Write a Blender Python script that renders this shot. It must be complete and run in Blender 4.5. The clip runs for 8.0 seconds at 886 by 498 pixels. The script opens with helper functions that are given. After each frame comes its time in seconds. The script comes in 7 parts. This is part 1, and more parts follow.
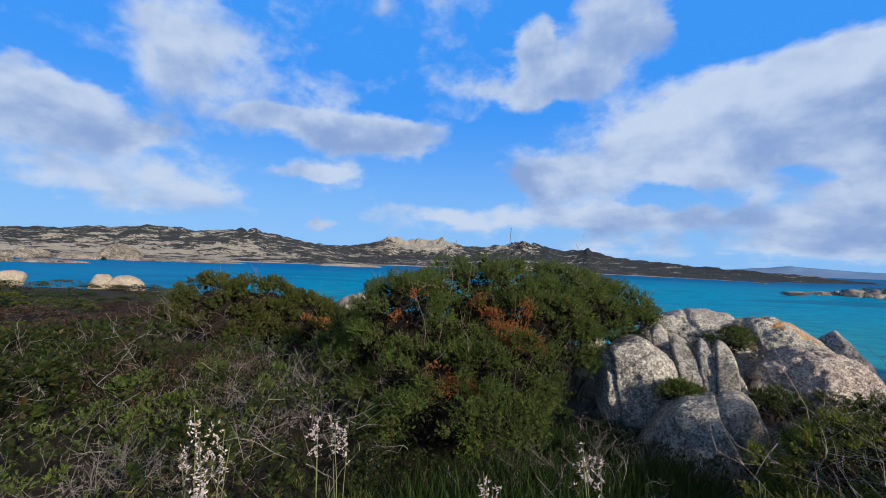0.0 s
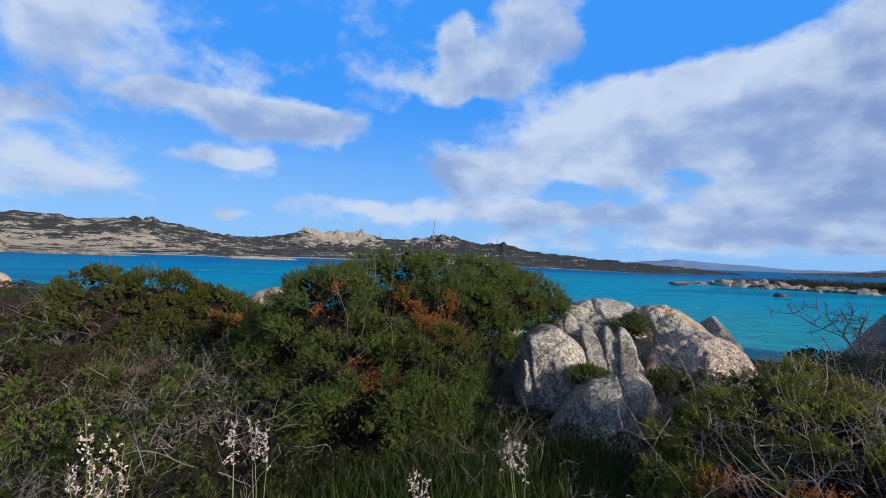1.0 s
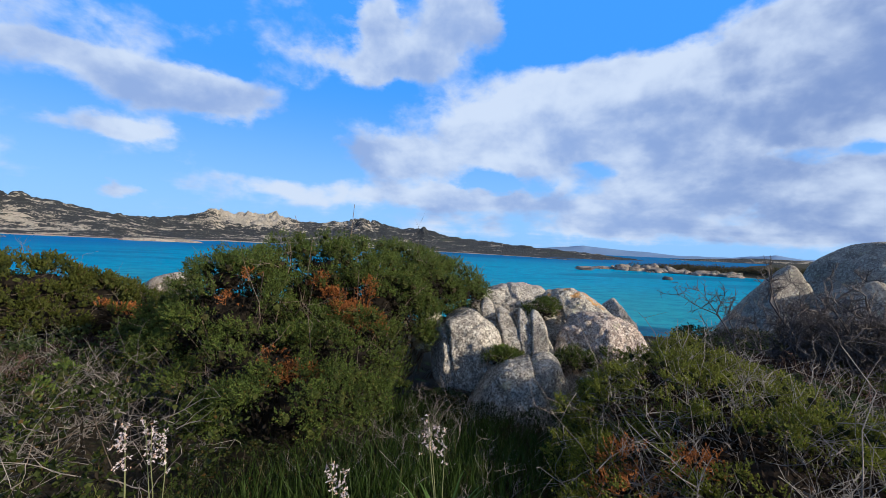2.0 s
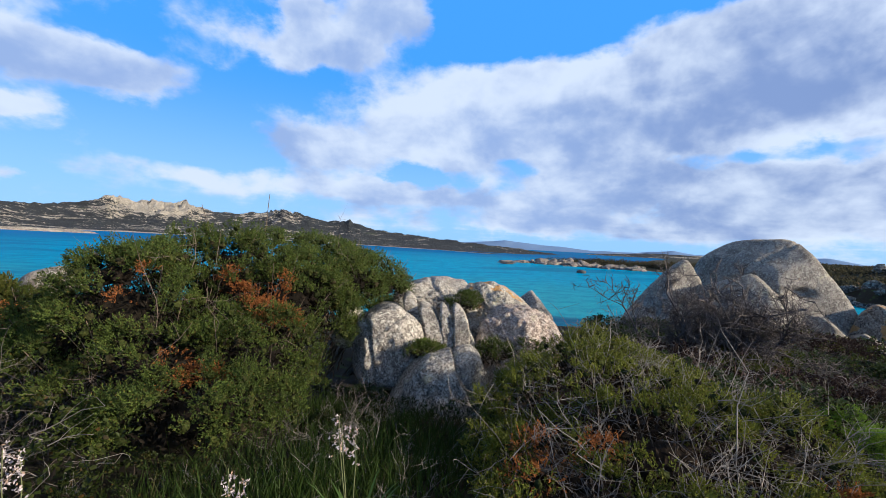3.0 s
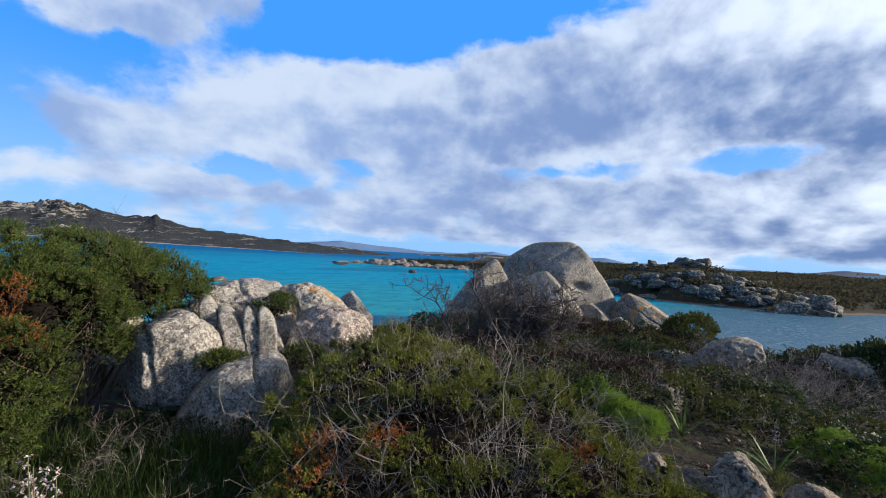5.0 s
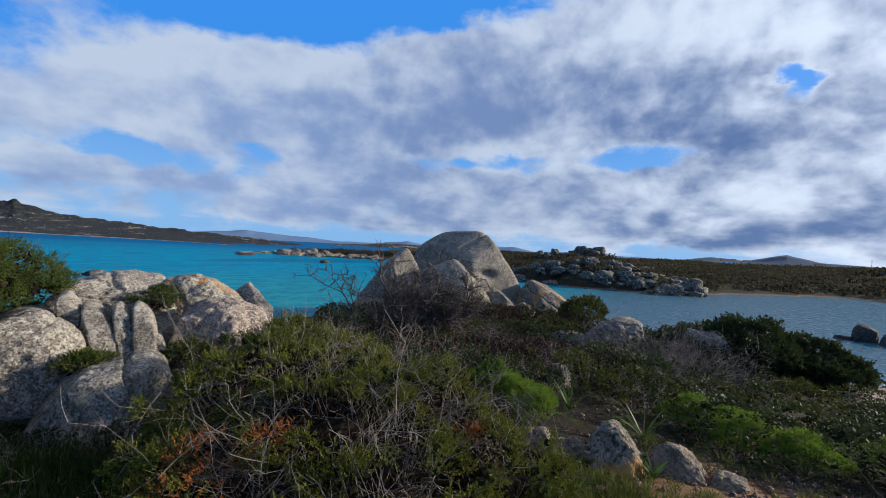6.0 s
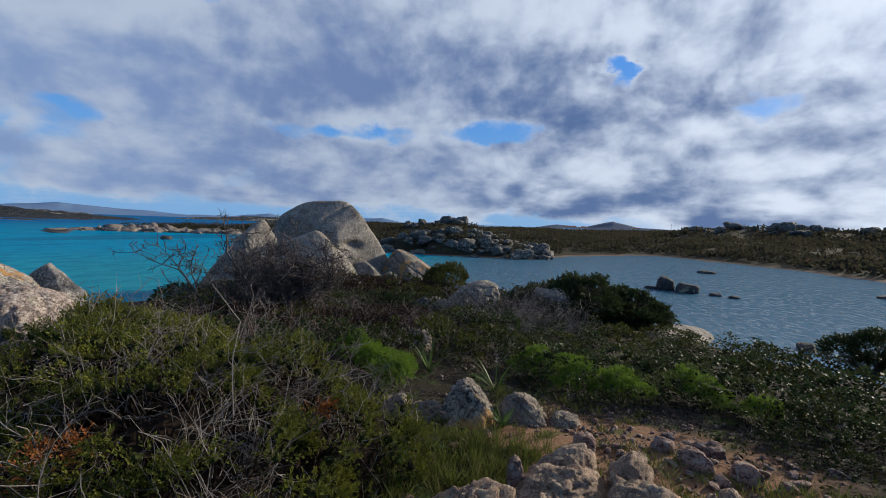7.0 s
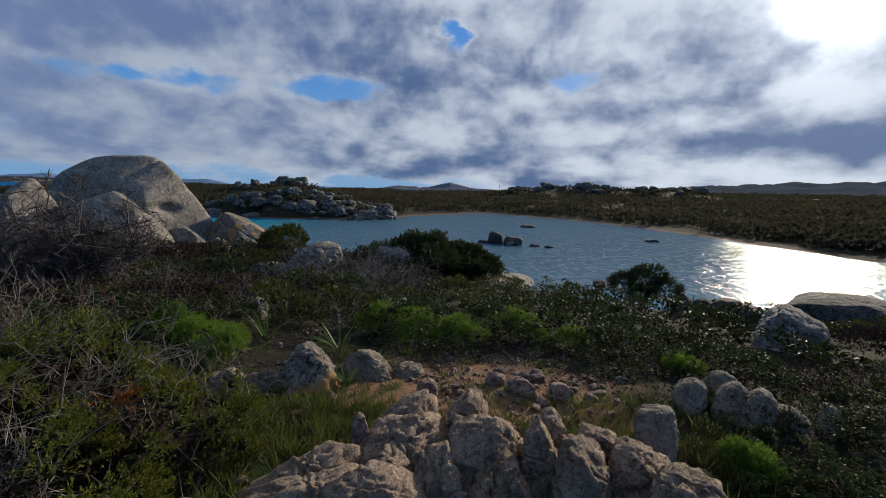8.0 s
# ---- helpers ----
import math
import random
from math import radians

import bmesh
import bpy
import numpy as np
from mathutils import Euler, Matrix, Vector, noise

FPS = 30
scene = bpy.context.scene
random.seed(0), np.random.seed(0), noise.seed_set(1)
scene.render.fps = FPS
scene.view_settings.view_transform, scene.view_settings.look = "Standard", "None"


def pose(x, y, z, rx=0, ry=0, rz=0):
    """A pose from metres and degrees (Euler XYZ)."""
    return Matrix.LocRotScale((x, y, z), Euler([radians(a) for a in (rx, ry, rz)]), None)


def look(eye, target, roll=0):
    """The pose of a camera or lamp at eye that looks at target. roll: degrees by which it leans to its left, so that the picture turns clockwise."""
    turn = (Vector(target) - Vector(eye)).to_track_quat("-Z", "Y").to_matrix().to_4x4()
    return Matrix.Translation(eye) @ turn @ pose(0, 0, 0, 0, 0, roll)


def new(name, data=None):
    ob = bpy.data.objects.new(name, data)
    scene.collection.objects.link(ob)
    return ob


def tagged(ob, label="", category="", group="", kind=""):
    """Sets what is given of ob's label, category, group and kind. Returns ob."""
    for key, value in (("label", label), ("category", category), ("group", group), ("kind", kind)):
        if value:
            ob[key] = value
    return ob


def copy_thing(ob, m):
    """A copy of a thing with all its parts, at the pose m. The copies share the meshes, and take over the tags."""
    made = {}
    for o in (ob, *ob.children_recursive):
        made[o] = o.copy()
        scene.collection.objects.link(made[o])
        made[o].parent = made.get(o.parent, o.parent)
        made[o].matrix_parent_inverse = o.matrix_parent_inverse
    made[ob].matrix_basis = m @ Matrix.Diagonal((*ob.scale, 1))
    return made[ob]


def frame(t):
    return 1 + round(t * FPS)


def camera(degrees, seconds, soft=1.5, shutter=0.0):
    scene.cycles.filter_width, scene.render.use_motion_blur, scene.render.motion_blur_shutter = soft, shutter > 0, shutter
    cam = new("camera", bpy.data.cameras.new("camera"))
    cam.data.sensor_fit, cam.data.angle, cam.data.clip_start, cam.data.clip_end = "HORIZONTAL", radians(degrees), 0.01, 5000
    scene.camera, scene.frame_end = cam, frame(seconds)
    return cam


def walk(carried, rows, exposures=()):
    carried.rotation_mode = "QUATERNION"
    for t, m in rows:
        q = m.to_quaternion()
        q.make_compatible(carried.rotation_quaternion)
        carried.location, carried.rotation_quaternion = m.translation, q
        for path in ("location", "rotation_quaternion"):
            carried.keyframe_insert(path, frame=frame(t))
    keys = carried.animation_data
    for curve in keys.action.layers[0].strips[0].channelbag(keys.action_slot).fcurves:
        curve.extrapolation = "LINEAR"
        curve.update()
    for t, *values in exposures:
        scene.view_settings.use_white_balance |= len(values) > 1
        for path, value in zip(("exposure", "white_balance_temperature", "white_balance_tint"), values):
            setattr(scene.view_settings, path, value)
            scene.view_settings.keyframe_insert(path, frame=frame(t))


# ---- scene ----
cam = camera(90.26, 8.0, soft=0.9)
EYE = 3.4  # metres of the first eye above the sea
ROWS = [
    (0.0, 0.033, -0.065, 0.024, -0.00, 1.96, -1.98),
    (0.5, -0.002, -0.043, 0.024, -5.21, 1.73, -2.05),
    (1.0, -0.015, -0.035, 0.027, -10.36, 1.39, -2.08),
    (1.5, -0.035, -0.021, 0.031, -15.61, 0.51, -2.30),
    (3.0, 0.065, 0.032, 0.030, -30.21, -0.53, -3.05),
    (3.5, 0.078, 0.001, 0.043, -35.05, 0.16, -3.13),
    (4.0, 0.176, -0.055, 0.046, -40.64, 0.64, -3.06),
    (4.5, 0.290, -0.102, 0.044, -46.13, 0.71, -3.14),
    (6.0, 0.510, -0.266, 0.019, -62.36, -0.05, -2.95),
    (6.5, 0.635, -0.325, 0.009, -69.47, -1.23, -2.55),
    (7.0, 0.752, -0.345, -0.028, -79.26, -3.07, -1.92),
    (7.5, 0.862, -0.354, -0.064, -89.85, -5.30, -1.56),
    (8.0, 0.925, -0.397, -0.107, -99.36, -7.47, -1.54),
]
walk(cam, [(t, pose(x, y, EYE + z, 90 + pitch, roll, yaw)) for t, x, y, z, yaw, pitch, roll in ROWS],
     exposures=[(0.0, 0.43, 5850, 10), (1.5, 0.54, 5900, 10), (3.0, 0.76, 6050, 10), (4.5, 0.72, 6050, 10), (6.0, 0.32, 5950, 10), (6.5, 0.16, 5950, 10), (7.0, 0.10, 6000, 10), (7.5, -0.02, 6050, 10), (8.0, -0.14, 6100, 10)])

# ---- world, sun ----
SUN_AZ, SUN_EL = 139.0, 18.5
sun_way = Vector((math.sin(radians(SUN_AZ)) * math.cos(radians(SUN_EL)), math.cos(radians(SUN_AZ)) * math.cos(radians(SUN_EL)), math.sin(radians(SUN_EL))))
sun = new("sun", bpy.data.lights.new("sun", "SUN"))
sun.data.energy, sun.data.angle, sun.data.color = 5.0, radians(2.5), (1.0, 0.85, 0.64)
sun.matrix_world = look(sun_way * 50, (0, 0, 0))

world = bpy.data.worlds.new("world")
scene.world = world
world.use_nodes = True


class Nodes:
    """Short hand for building node trees."""

    def __init__(self, tree):
        self.tree = tree

    def add(self, kind):
        return self.tree.nodes.new(kind)

    def put(self, socket, value):
        if isinstance(value, bpy.types.NodeSocket):
            self.tree.links.new(value, socket)
        elif value is not None:
            socket.default_value = value

    def m(self, op, a, b=None, c=None, clamp=False):
        n = self.add("ShaderNodeMath")
        n.operation, n.use_clamp = op, clamp
        for i, v in enumerate((a, b, c)):
            self.put(n.inputs[i], v)
        return n.outputs[0]

    def vm(self, op, a, b=None, out=0):
        n = self.add("ShaderNodeVectorMath")
        n.operation = op
        self.put(n.inputs[0], a)
        self.put(n.inputs[1], b)
        return n.outputs[out]

    def step(self, v, lo, hi, a=0.0, b=1.0):
        n = self.add("ShaderNodeMapRange")
        n.interpolation_type = "SMOOTHSTEP"
        for i, x in enumerate((v, lo, hi, a, b)):
            self.put(n.inputs[i], x)
        return n.outputs[0]

    def mix(self, f, a, b, blend="MIX"):
        n = self.add("ShaderNodeMix")
        n.data_type, n.blend_type = "RGBA", blend
        self.put(n.inputs[0], f)
        self.put(n.inputs[6], (*a, 1) if isinstance(a, tuple) else a)
        self.put(n.inputs[7], (*b, 1) if isinstance(b, tuple) else b)
        return n.outputs[2]

    def noise(self, vec, scale, detail=4.0, rough=0.55, distort=0.0, out=0):
        n = self.add("ShaderNodeTexNoise")
        self.put(n.inputs["Vector"], vec)
        n.inputs["Scale"].default_value, n.inputs["Detail"].default_value = scale, detail
        n.inputs["Roughness"].default_value, n.inputs["Distortion"].default_value = rough, distort
        return n.outputs[out]

    def xyz(self, v):
        n = self.add("ShaderNodeSeparateXYZ")
        self.put(n.inputs[0], v)
        return n.outputs

    def vec(self, x, y, z):
        n = self.add("ShaderNodeCombineXYZ")
        for i, v in enumerate((x, y, z)):
            self.put(n.inputs[i], v)
        return n.outputs[0]


# clouds: azimuth, elevation, half width, half height in degrees, weight
FAIR_WEATHER = [
    (-41, 12.9, 9, 2.8, .80), (-37, 7.6, 9, 2.4, .50), (-30, 22.5, 11, 4.2, .40), (-45, 16.6, 3, 1.2, .45), (-11, 15.6, 9.5, 2.3, .95), (-22, 16.6, 5, 1.0, .42),
    (-17, 10.8, 5.6, 1.4, .66), (-15.2, 5.0, 2.3, .8, .55), (13, 22.6, 8.5, 2.2, .85), (10.5, 26.6, 3.2, 2.0, .70), (22, 28, 5, 4.0, .75), (15, 11, 8, 2.8, .72), (16, 6.4, 20, 1.3, .50),
]
GREAT_BANK = [
    (35, 16, 15, 5.2, .95), (52, 17, 15, 5.6, .95), (68, 21, 9, 6.2, .95), (84, 20, 12, 7.6, .95), (66, 8.5, 26, 3.6, .72), (45, 5, 22, 2.2, .5),
    (112, 19, 20, 13, .95), (106, 8, 26, 5.0, .80), (140, 18, 18, 18, .75), (90, 38, 40, 8, .5), (78, 3.2, 40, 1.7, .55),
]
OPENINGS = [
    (43, 29, 13, 4.4, -.8), (61, 29.5, 9, 4.0, -.8), (40.7, 10.4, 3.0, 1.2, -.7), (59, 10.7, 3.4, 1.2, -.85), (72.3, 11.5, 4.2, 1.2, -.85), (86, 12.2, 4.4, 1.3, -.95), (85.6, 15.0, 1.6, 1.0, -.6),
    (99.2, 18.1, 1.6, 2.2, -1.2), (115, 13.5, 4.6, 1.4, -.9), (65, 11.6, 2.4, .9, -.6), (80.4, 12.7, 2.0, .9, -.5), (27.3, 8.2, 4, 1.2, -.6), (54.5, 4.4, 5, 1.1, -.6), (1, 10.5, 7, 3.4, -.3),
]

k = Nodes(world.node_tree)
background = world.node_tree.nodes["Background"]
sky = k.add("ShaderNodeTexSky")
sky.sky_type, sky.sun_disc, sky.sun_elevation, sky.sun_rotation = "NISHITA", False, radians(SUN_EL), radians(SUN_AZ)
sky.air_density, sky.dust_density, sky.ozone_density = 1.0, 0.6, 3.0
way = k.vm("NORMALIZE", k.add("ShaderNodeTexCoord").outputs["Generated"])
wx, wy, wz = k.xyz(way)
rise = k.m("ARCSINE", wz)
above_sea = k.m("MAXIMUM", rise, 0.0)


def billows(lift):
    """Heaped cloud texture, looked up a little higher by lift: flatter and more crowded towards the horizon."""
    tall = k.m("MULTIPLY", k.m("LOGARITHM", k.m("ADD", k.m("ADD", above_sea, lift), 0.14), math.e), 0.50)
    p = k.vec(wx, wy, tall)
    bent = k.vm("ADD", p, k.vm("MULTIPLY", k.vm("SUBTRACT", k.noise(p, 9.0, 4.0, 0.6, out=1), (0.5, 0.5, 0.5)), (0.11, 0.11, 0.11)))
    heap = k.add("ShaderNodeTexVoronoi")
    heap.feature, heap.normalize = "F1", True
    k.put(heap.inputs["Vector"], bent)
    heap.inputs["Scale"].default_value, heap.inputs["Detail"].default_value, heap.inputs["Roughness"].default_value = 5.2, 2.5, 0.45
    round_ = k.m("SUBTRACT", 0.44, heap.outputs["Distance"])
    soft = k.m("SUBTRACT", k.noise(p, 4.5, 5.0, 0.50, 0.2), 0.5)
    return k.m("MULTIPLY_ADD", round_, 0.85, k.m("MULTIPLY", soft, 0.70)), soft


heaps, soft = billows(0.0)
heaps_above, soft_above = billows(0.045)
rag = k.noise(k.vm("MULTIPLY", way, (1.0, 1.0, 1.8)), 6.5, 6.0, 0.58, out=1)
rx_, ry_, rz_ = k.xyz(k.vm("SUBTRACT", rag, (0.5, 0.5, 0.5)))
az = k.m("MULTIPLY_ADD", k.m("ARCTAN2", wx, wy), 180 / math.pi, k.m("MULTIPLY", rx_, 13.0))
el = k.m("MULTIPLY_ADD", rise, 180 / math.pi, k.m("MULTIPLY", ry_, 5.5))
low = k.m("ADD", k.m("MAXIMUM", wz, 0.0), 0.055)
cells = k.m("SUBTRACT", k.noise(k.vec(k.m("DIVIDE", wx, low), k.m("DIVIDE", wy, low), 0.0), 1.25, 4.0, 0.52), 0.5)


def gather(spots):
    """The summed weight of some clouds or openings, and how far above their middles each direction lies."""
    mass, tops = 0.0, 0.0
    for a0, e0, w0, h0, s0 in spots:
        da = k.m("MULTIPLY_ADD", az, 1 / w0, -a0 / w0)
        de = k.m("MULTIPLY_ADD", el, 1 / h0, -e0 / h0)
        fall = k.m("MULTIPLY_ADD", da, da, k.m("MULTIPLY", de, de))
        share = k.m("MULTIPLY", k.m("EXPONENT", k.m("MULTIPLY", k.m("POWER", fall, 1.5), -0.7)), s0)
        mass, tops = k.m("ADD", mass, share), k.m("MULTIPLY_ADD", share, de, tops)
    return mass, tops


mass, tops = gather(FAIR_WEATHER + GREAT_BANK)
# closed cloud added overhead and behind, out of view
mass = k.m("MULTIPLY_ADD", k.step(wz, 0.55, 0.80), 0.8, mass)
mass = k.m("MULTIPLY_ADD", k.step(k.m("MULTIPLY_ADD", wx, 0.5, k.m("MULTIPLY", wy, -0.86)), 0.5, 0.95), 0.4, mass)
mass = k.m("MULTIPLY_ADD", gather(OPENINGS)[0], 0.72, k.m("MINIMUM", mass, 0.85))
fluff = k.m("SUBTRACT", k.noise(k.vm("MULTIPLY", way, (1.0, 1.0, 1.5)), 13.0, 5.0, 0.58, 0.25), 0.5)
thick = k.m("ADD", mass, k.m("MULTIPLY_ADD", heaps, 1.4, k.m("MULTIPLY_ADD", fluff, 0.75, k.m("MULTIPLY", cells, k.m("MULTIPLY_ADD", k.step(wz, 0.26, 0.06), 0.22, 0.06)))))
cover = k.step(thick, 0.20, 0.68)
toward = k.vm("DOT_PRODUCT", way, tuple(sun_way), out=1)
near_sun = k.m("MAXIMUM", toward, 0.0)
# heads catch the light, undersides and thick middles are grey
lit_side = k.m("MULTIPLY_ADD", k.m("SUBTRACT", heaps, heaps_above), 2.1, k.m("MULTIPLY", k.m("SUBTRACT", soft, soft_above), 1.3))
wide = k.m("SUBTRACT", k.noise(k.vm("MULTIPLY", way, (1.0, 1.0, 2.4)), 4.2, 3.0, 0.5, 0.3), 0.5)
shade = k.m("SUBTRACT", k.m("MULTIPLY_ADD", thick, 0.46, k.m("MULTIPLY_ADD", fluff, 0.55, 0.06)), k.m("MULTIPLY_ADD", tops, 0.36, lit_side))
shade = k.m("ADD", shade, k.m("MULTIPLY_ADD", wide, 1.0, k.m("MULTIPLY", cells, k.m("MULTIPLY", k.step(wz, 0.30, 0.05), 0.12))))
shade = k.m("MULTIPLY_ADD", k.step(toward, 0.55, 0.97), -0.20, k.m("MULTIPLY_ADD", k.step(toward, 0.0, 0.5), -0.07, shade))
shade = k.step(shade, -0.15, 1.05)
grey = k.mix(k.step(toward, -0.2, 0.35), (3.9, 5.3, 8.4), (2.9, 4.0, 6.8))
grey = k.mix(k.step(toward, 0.35, 0.80), grey, (1.6, 2.6, 5.1))
white = k.mix(k.step(toward, 0.3, 0.8), (8.4, 9.3, 10.6), (11.2, 12.0, 13.2))
cloud = k.mix(shade, white, grey)
# the unseen cloud overhead gets a neutral grey that sets the fill light
cloud = k.mix(k.step(wz, 0.55, 0.78), cloud, (3.5, 3.4, 3.3))
blue = k.mix(k.step(wz, 0.02, 0.36), (4.0, 7.6, 12.4), (0.9, 4.6, 12.6))
blue = k.mix(0.12, blue, sky.outputs[0])
tone = k.mix(k.m("MULTIPLY", cover, 0.96), blue, cloud)
glare = k.m("MULTIPLY_ADD", k.m("POWER", near_sun, 7.0), 4.2, k.m("MULTIPLY_ADD", k.m("POWER", near_sun, 60.0), 2.6, k.m("MULTIPLY", k.m("POWER", near_sun, 500.0), 40.0)))
glare = k.m("MULTIPLY", glare, k.m("MULTIPLY_ADD", k.m("MULTIPLY", shade, cover), -0.68, 1.0))
lit = k.vm("ADD", tone, k.vec(glare, glare, k.m("MULTIPLY", glare, 0.96)))
k.put(background.inputs["Color"], lit)
background.inputs["Strength"].default_value = 0.053

# ---- materials ----
def material(name):
    mat = bpy.data.materials.new(name)
    mat.use_nodes = True
    n = Nodes(mat.node_tree)
    return mat, n, mat.node_tree.nodes["Principled BSDF"]


def bump(n, bsdf, height, strength, distance):
    b = n.add("ShaderNodeBump")
    b.inputs["Strength"].default_value, b.inputs["Distance"].default_value = strength, distance
    n.put(b.inputs["Height"], height)
    n.put(bsdf.inputs["Normal"], b.outputs[0])


def granite(name, pale, dark, lichen=(0.42, 0.43, 0.36), rust=0.25, grain=1.0, relief=0.02, crusted=0.66, spots=1.0):
    """Weathered granite: crystals, grey and pale lichen blotches, a few orange crusts."""
    pale, dark, lichen = (tuple(c * 0.8 for c in tone) for tone in (pale, dark, lichen))
    mat, n, bsdf = material(name)
    co = n.add("ShaderNodeTexCoord").outputs["Object"]
    pos = n.add("ShaderNodeNewGeometry").outputs["Position"]
    rnd = n.add("ShaderNodeObjectInfo").outputs["Random"]
    pos = n.vm("ADD", pos, n.vec(n.m("MULTIPLY", rnd, 9.0), 0.0, 0.0))
    speck = n.noise(pos, 75.0 * grain, 2.0, 0.6)
    mott = n.noise(pos, 30.0 * grain, 3.0, 0.6, 0.3)
    patch = n.noise(pos, 5.0 * grain, 6.0, 0.65)
    big = n.noise(pos, 1.1 * grain, 5.0, 0.6)
    black = tuple(c * 0.30 for c in dark)
    tone = n.mix(n.step(patch, 0.36, 0.64), dark, pale)
    tone = n.mix(n.m("MULTIPLY", n.step(mott, 0.52, 0.58), 0.9 * spots), tone, black)
    tone = n.mix(n.m("MULTIPLY", n.step(n.noise(pos, 19.0 * grain, 4.0, 0.65, 0.5), 0.53, 0.58), 0.9), tone, lichen)
    tone = n.mix(n.m("MULTIPLY", n.step(speck, 0.56, 0.64), 0.8 * max(spots, 0.6)), tone, black)
    tone = n.mix(n.m("MULTIPLY", n.step(big, 0.50, 0.66), 0.40), tone, black)
    tone = n.mix(n.m("MULTIPLY", n.step(n.noise(pos, 3.3 * grain, 5.0, 0.7, 0.8), 0.60, 0.66), 0.55), tone, (0.40, 0.38, 0.24))
    crust = n.m("MULTIPLY", n.step(n.noise(pos, 2.6 * grain, 4.0, 0.6), crusted, crusted + 0.06), rust)
    tone = n.mix(crust, tone, (0.45, 0.22, 0.05))
    n.put(bsdf.inputs["Base Color"], tone)
    bsdf.inputs["Roughness"].default_value = 0.88
    bsdf.inputs["Specular IOR Level"].default_value = 0.3
    h = n.m("MULTIPLY_ADD", n.noise(pos, 11.0 * grain, 8.0, 0.75), 1.2, n.m("MULTIPLY_ADD", mott, -0.5, n.m("MULTIPLY", speck, 0.3)))
    bump(n, bsdf, h, 1.0, relief / grain)
    return mat


def leaf_stuff(name, dark, light, old, rough=0.55, patch=1.6, through_light=0.3):
    """Foliage that varies leaf by leaf and in patches, with some old or dry leaves."""
    dark, light, old = (tuple(c * 0.71 for c in tone) for tone in (dark, light, old))
    mat, n, bsdf = material(name)
    geo = n.add("ShaderNodeNewGeometry")
    isl, pos = geo.outputs["Random Per Island"], geo.outputs["Position"]
    rnd = n.add("ShaderNodeObjectInfo").outputs["Random"]
    pat = n.noise(pos, patch, 4.0, 0.6)
    f = n.m("ADD", n.m("MULTIPLY", isl, 0.55), n.m("MULTIPLY_ADD", pat, 1.5, -0.5), clamp=True)
    tone = n.mix(f, dark, light)
    tone = n.mix(n.m("MULTIPLY", n.step(n.noise(pos, patch * 2.1, 3.0, 0.6), 0.6, 0.72), 0.6), tone, old)
    tone = n.mix(n.step(isl, 0.93, 0.97), tone, old)
    tone = n.mix(n.m("MULTIPLY", rnd, 0.3), tone, dark)
    n.put(bsdf.inputs["Base Color"], tone)
    bsdf.inputs["Roughness"].default_value = rough
    bsdf.inputs["Specular IOR Level"].default_value = 0.13
    tr = n.add("ShaderNodeBsdfTranslucent")
    n.put(tr.inputs[0], tone)
    ms = n.add("ShaderNodeMixShader")
    ms.inputs[0].default_value = through_light
    n.put(ms.inputs[1], bsdf.outputs[0])
    n.put(ms.inputs[2], tr.outputs[0])
    n.put(mat.node_tree.nodes["Material Output"].inputs[0], ms.outputs[0])
    return mat


def wood_stuff(name, dark, light):
    mat, n, bsdf = material(name)
    geo = n.add("ShaderNodeNewGeometry")
    f = n.m("ADD", n.m("MULTIPLY", geo.outputs["Random Per Island"], 0.6), n.m("MULTIPLY", n.noise(geo.outputs["Position"], 30.0, 4.0), 0.5), clamp=True)
    n.put(bsdf.inputs["Base Color"], n.mix(f, dark, light))
    bsdf.inputs["Roughness"].default_value = 0.85
    return mat


def ground_stuff():
    """Sandy soil with pinkish gravel, dark litter and mossy green; pale sand at the beach line."""
    mat, n, bsdf = material("soil")
    pos = n.add("ShaderNodeNewGeometry").outputs["Position"]
    px, py, pz = n.xyz(pos)
    a, b, c = n.noise(pos, 1.1, 6.0), n.noise(pos, 14.0, 6.0, 0.65), n.noise(pos, 70.0, 4.0, 0.7)
    tone = n.mix(b, (0.11, 0.06, 0.035), (0.34, 0.20, 0.12))
    tone = n.mix(n.step(c, 0.52, 0.68), tone, (0.30, 0.19, 0.13))
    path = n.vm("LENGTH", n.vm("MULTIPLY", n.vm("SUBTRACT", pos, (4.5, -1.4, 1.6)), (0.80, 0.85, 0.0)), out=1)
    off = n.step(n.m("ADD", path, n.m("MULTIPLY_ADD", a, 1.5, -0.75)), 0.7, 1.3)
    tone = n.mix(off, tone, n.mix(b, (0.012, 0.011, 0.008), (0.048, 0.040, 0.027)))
    tone = n.mix(n.m("MULTIPLY", n.step(n.noise(pos, 2.7, 6.0), 0.54, 0.66), 0.8), tone, (0.05, 0.075, 0.018))
    # beach of coarse sand low above the water
    low_ = n.m("MULTIPLY", n.step(pz, 0.15, 0.07), n.step(px, 24.0, 30.0))
    tone = n.mix(low_, tone, n.mix(b, (0.11, 0.072, 0.052), (0.22, 0.15, 0.105)))
    n.put(bsdf.inputs["Base Color"], tone)
    bsdf.inputs["Roughness"].default_value = 0.95
    bsdf.inputs["Specular IOR Level"].default_value = 0.1
    bump(n, bsdf, n.m("ADD", b, n.m("MULTIPLY", c, 0.5)), 0.8, 0.03)
    return mat


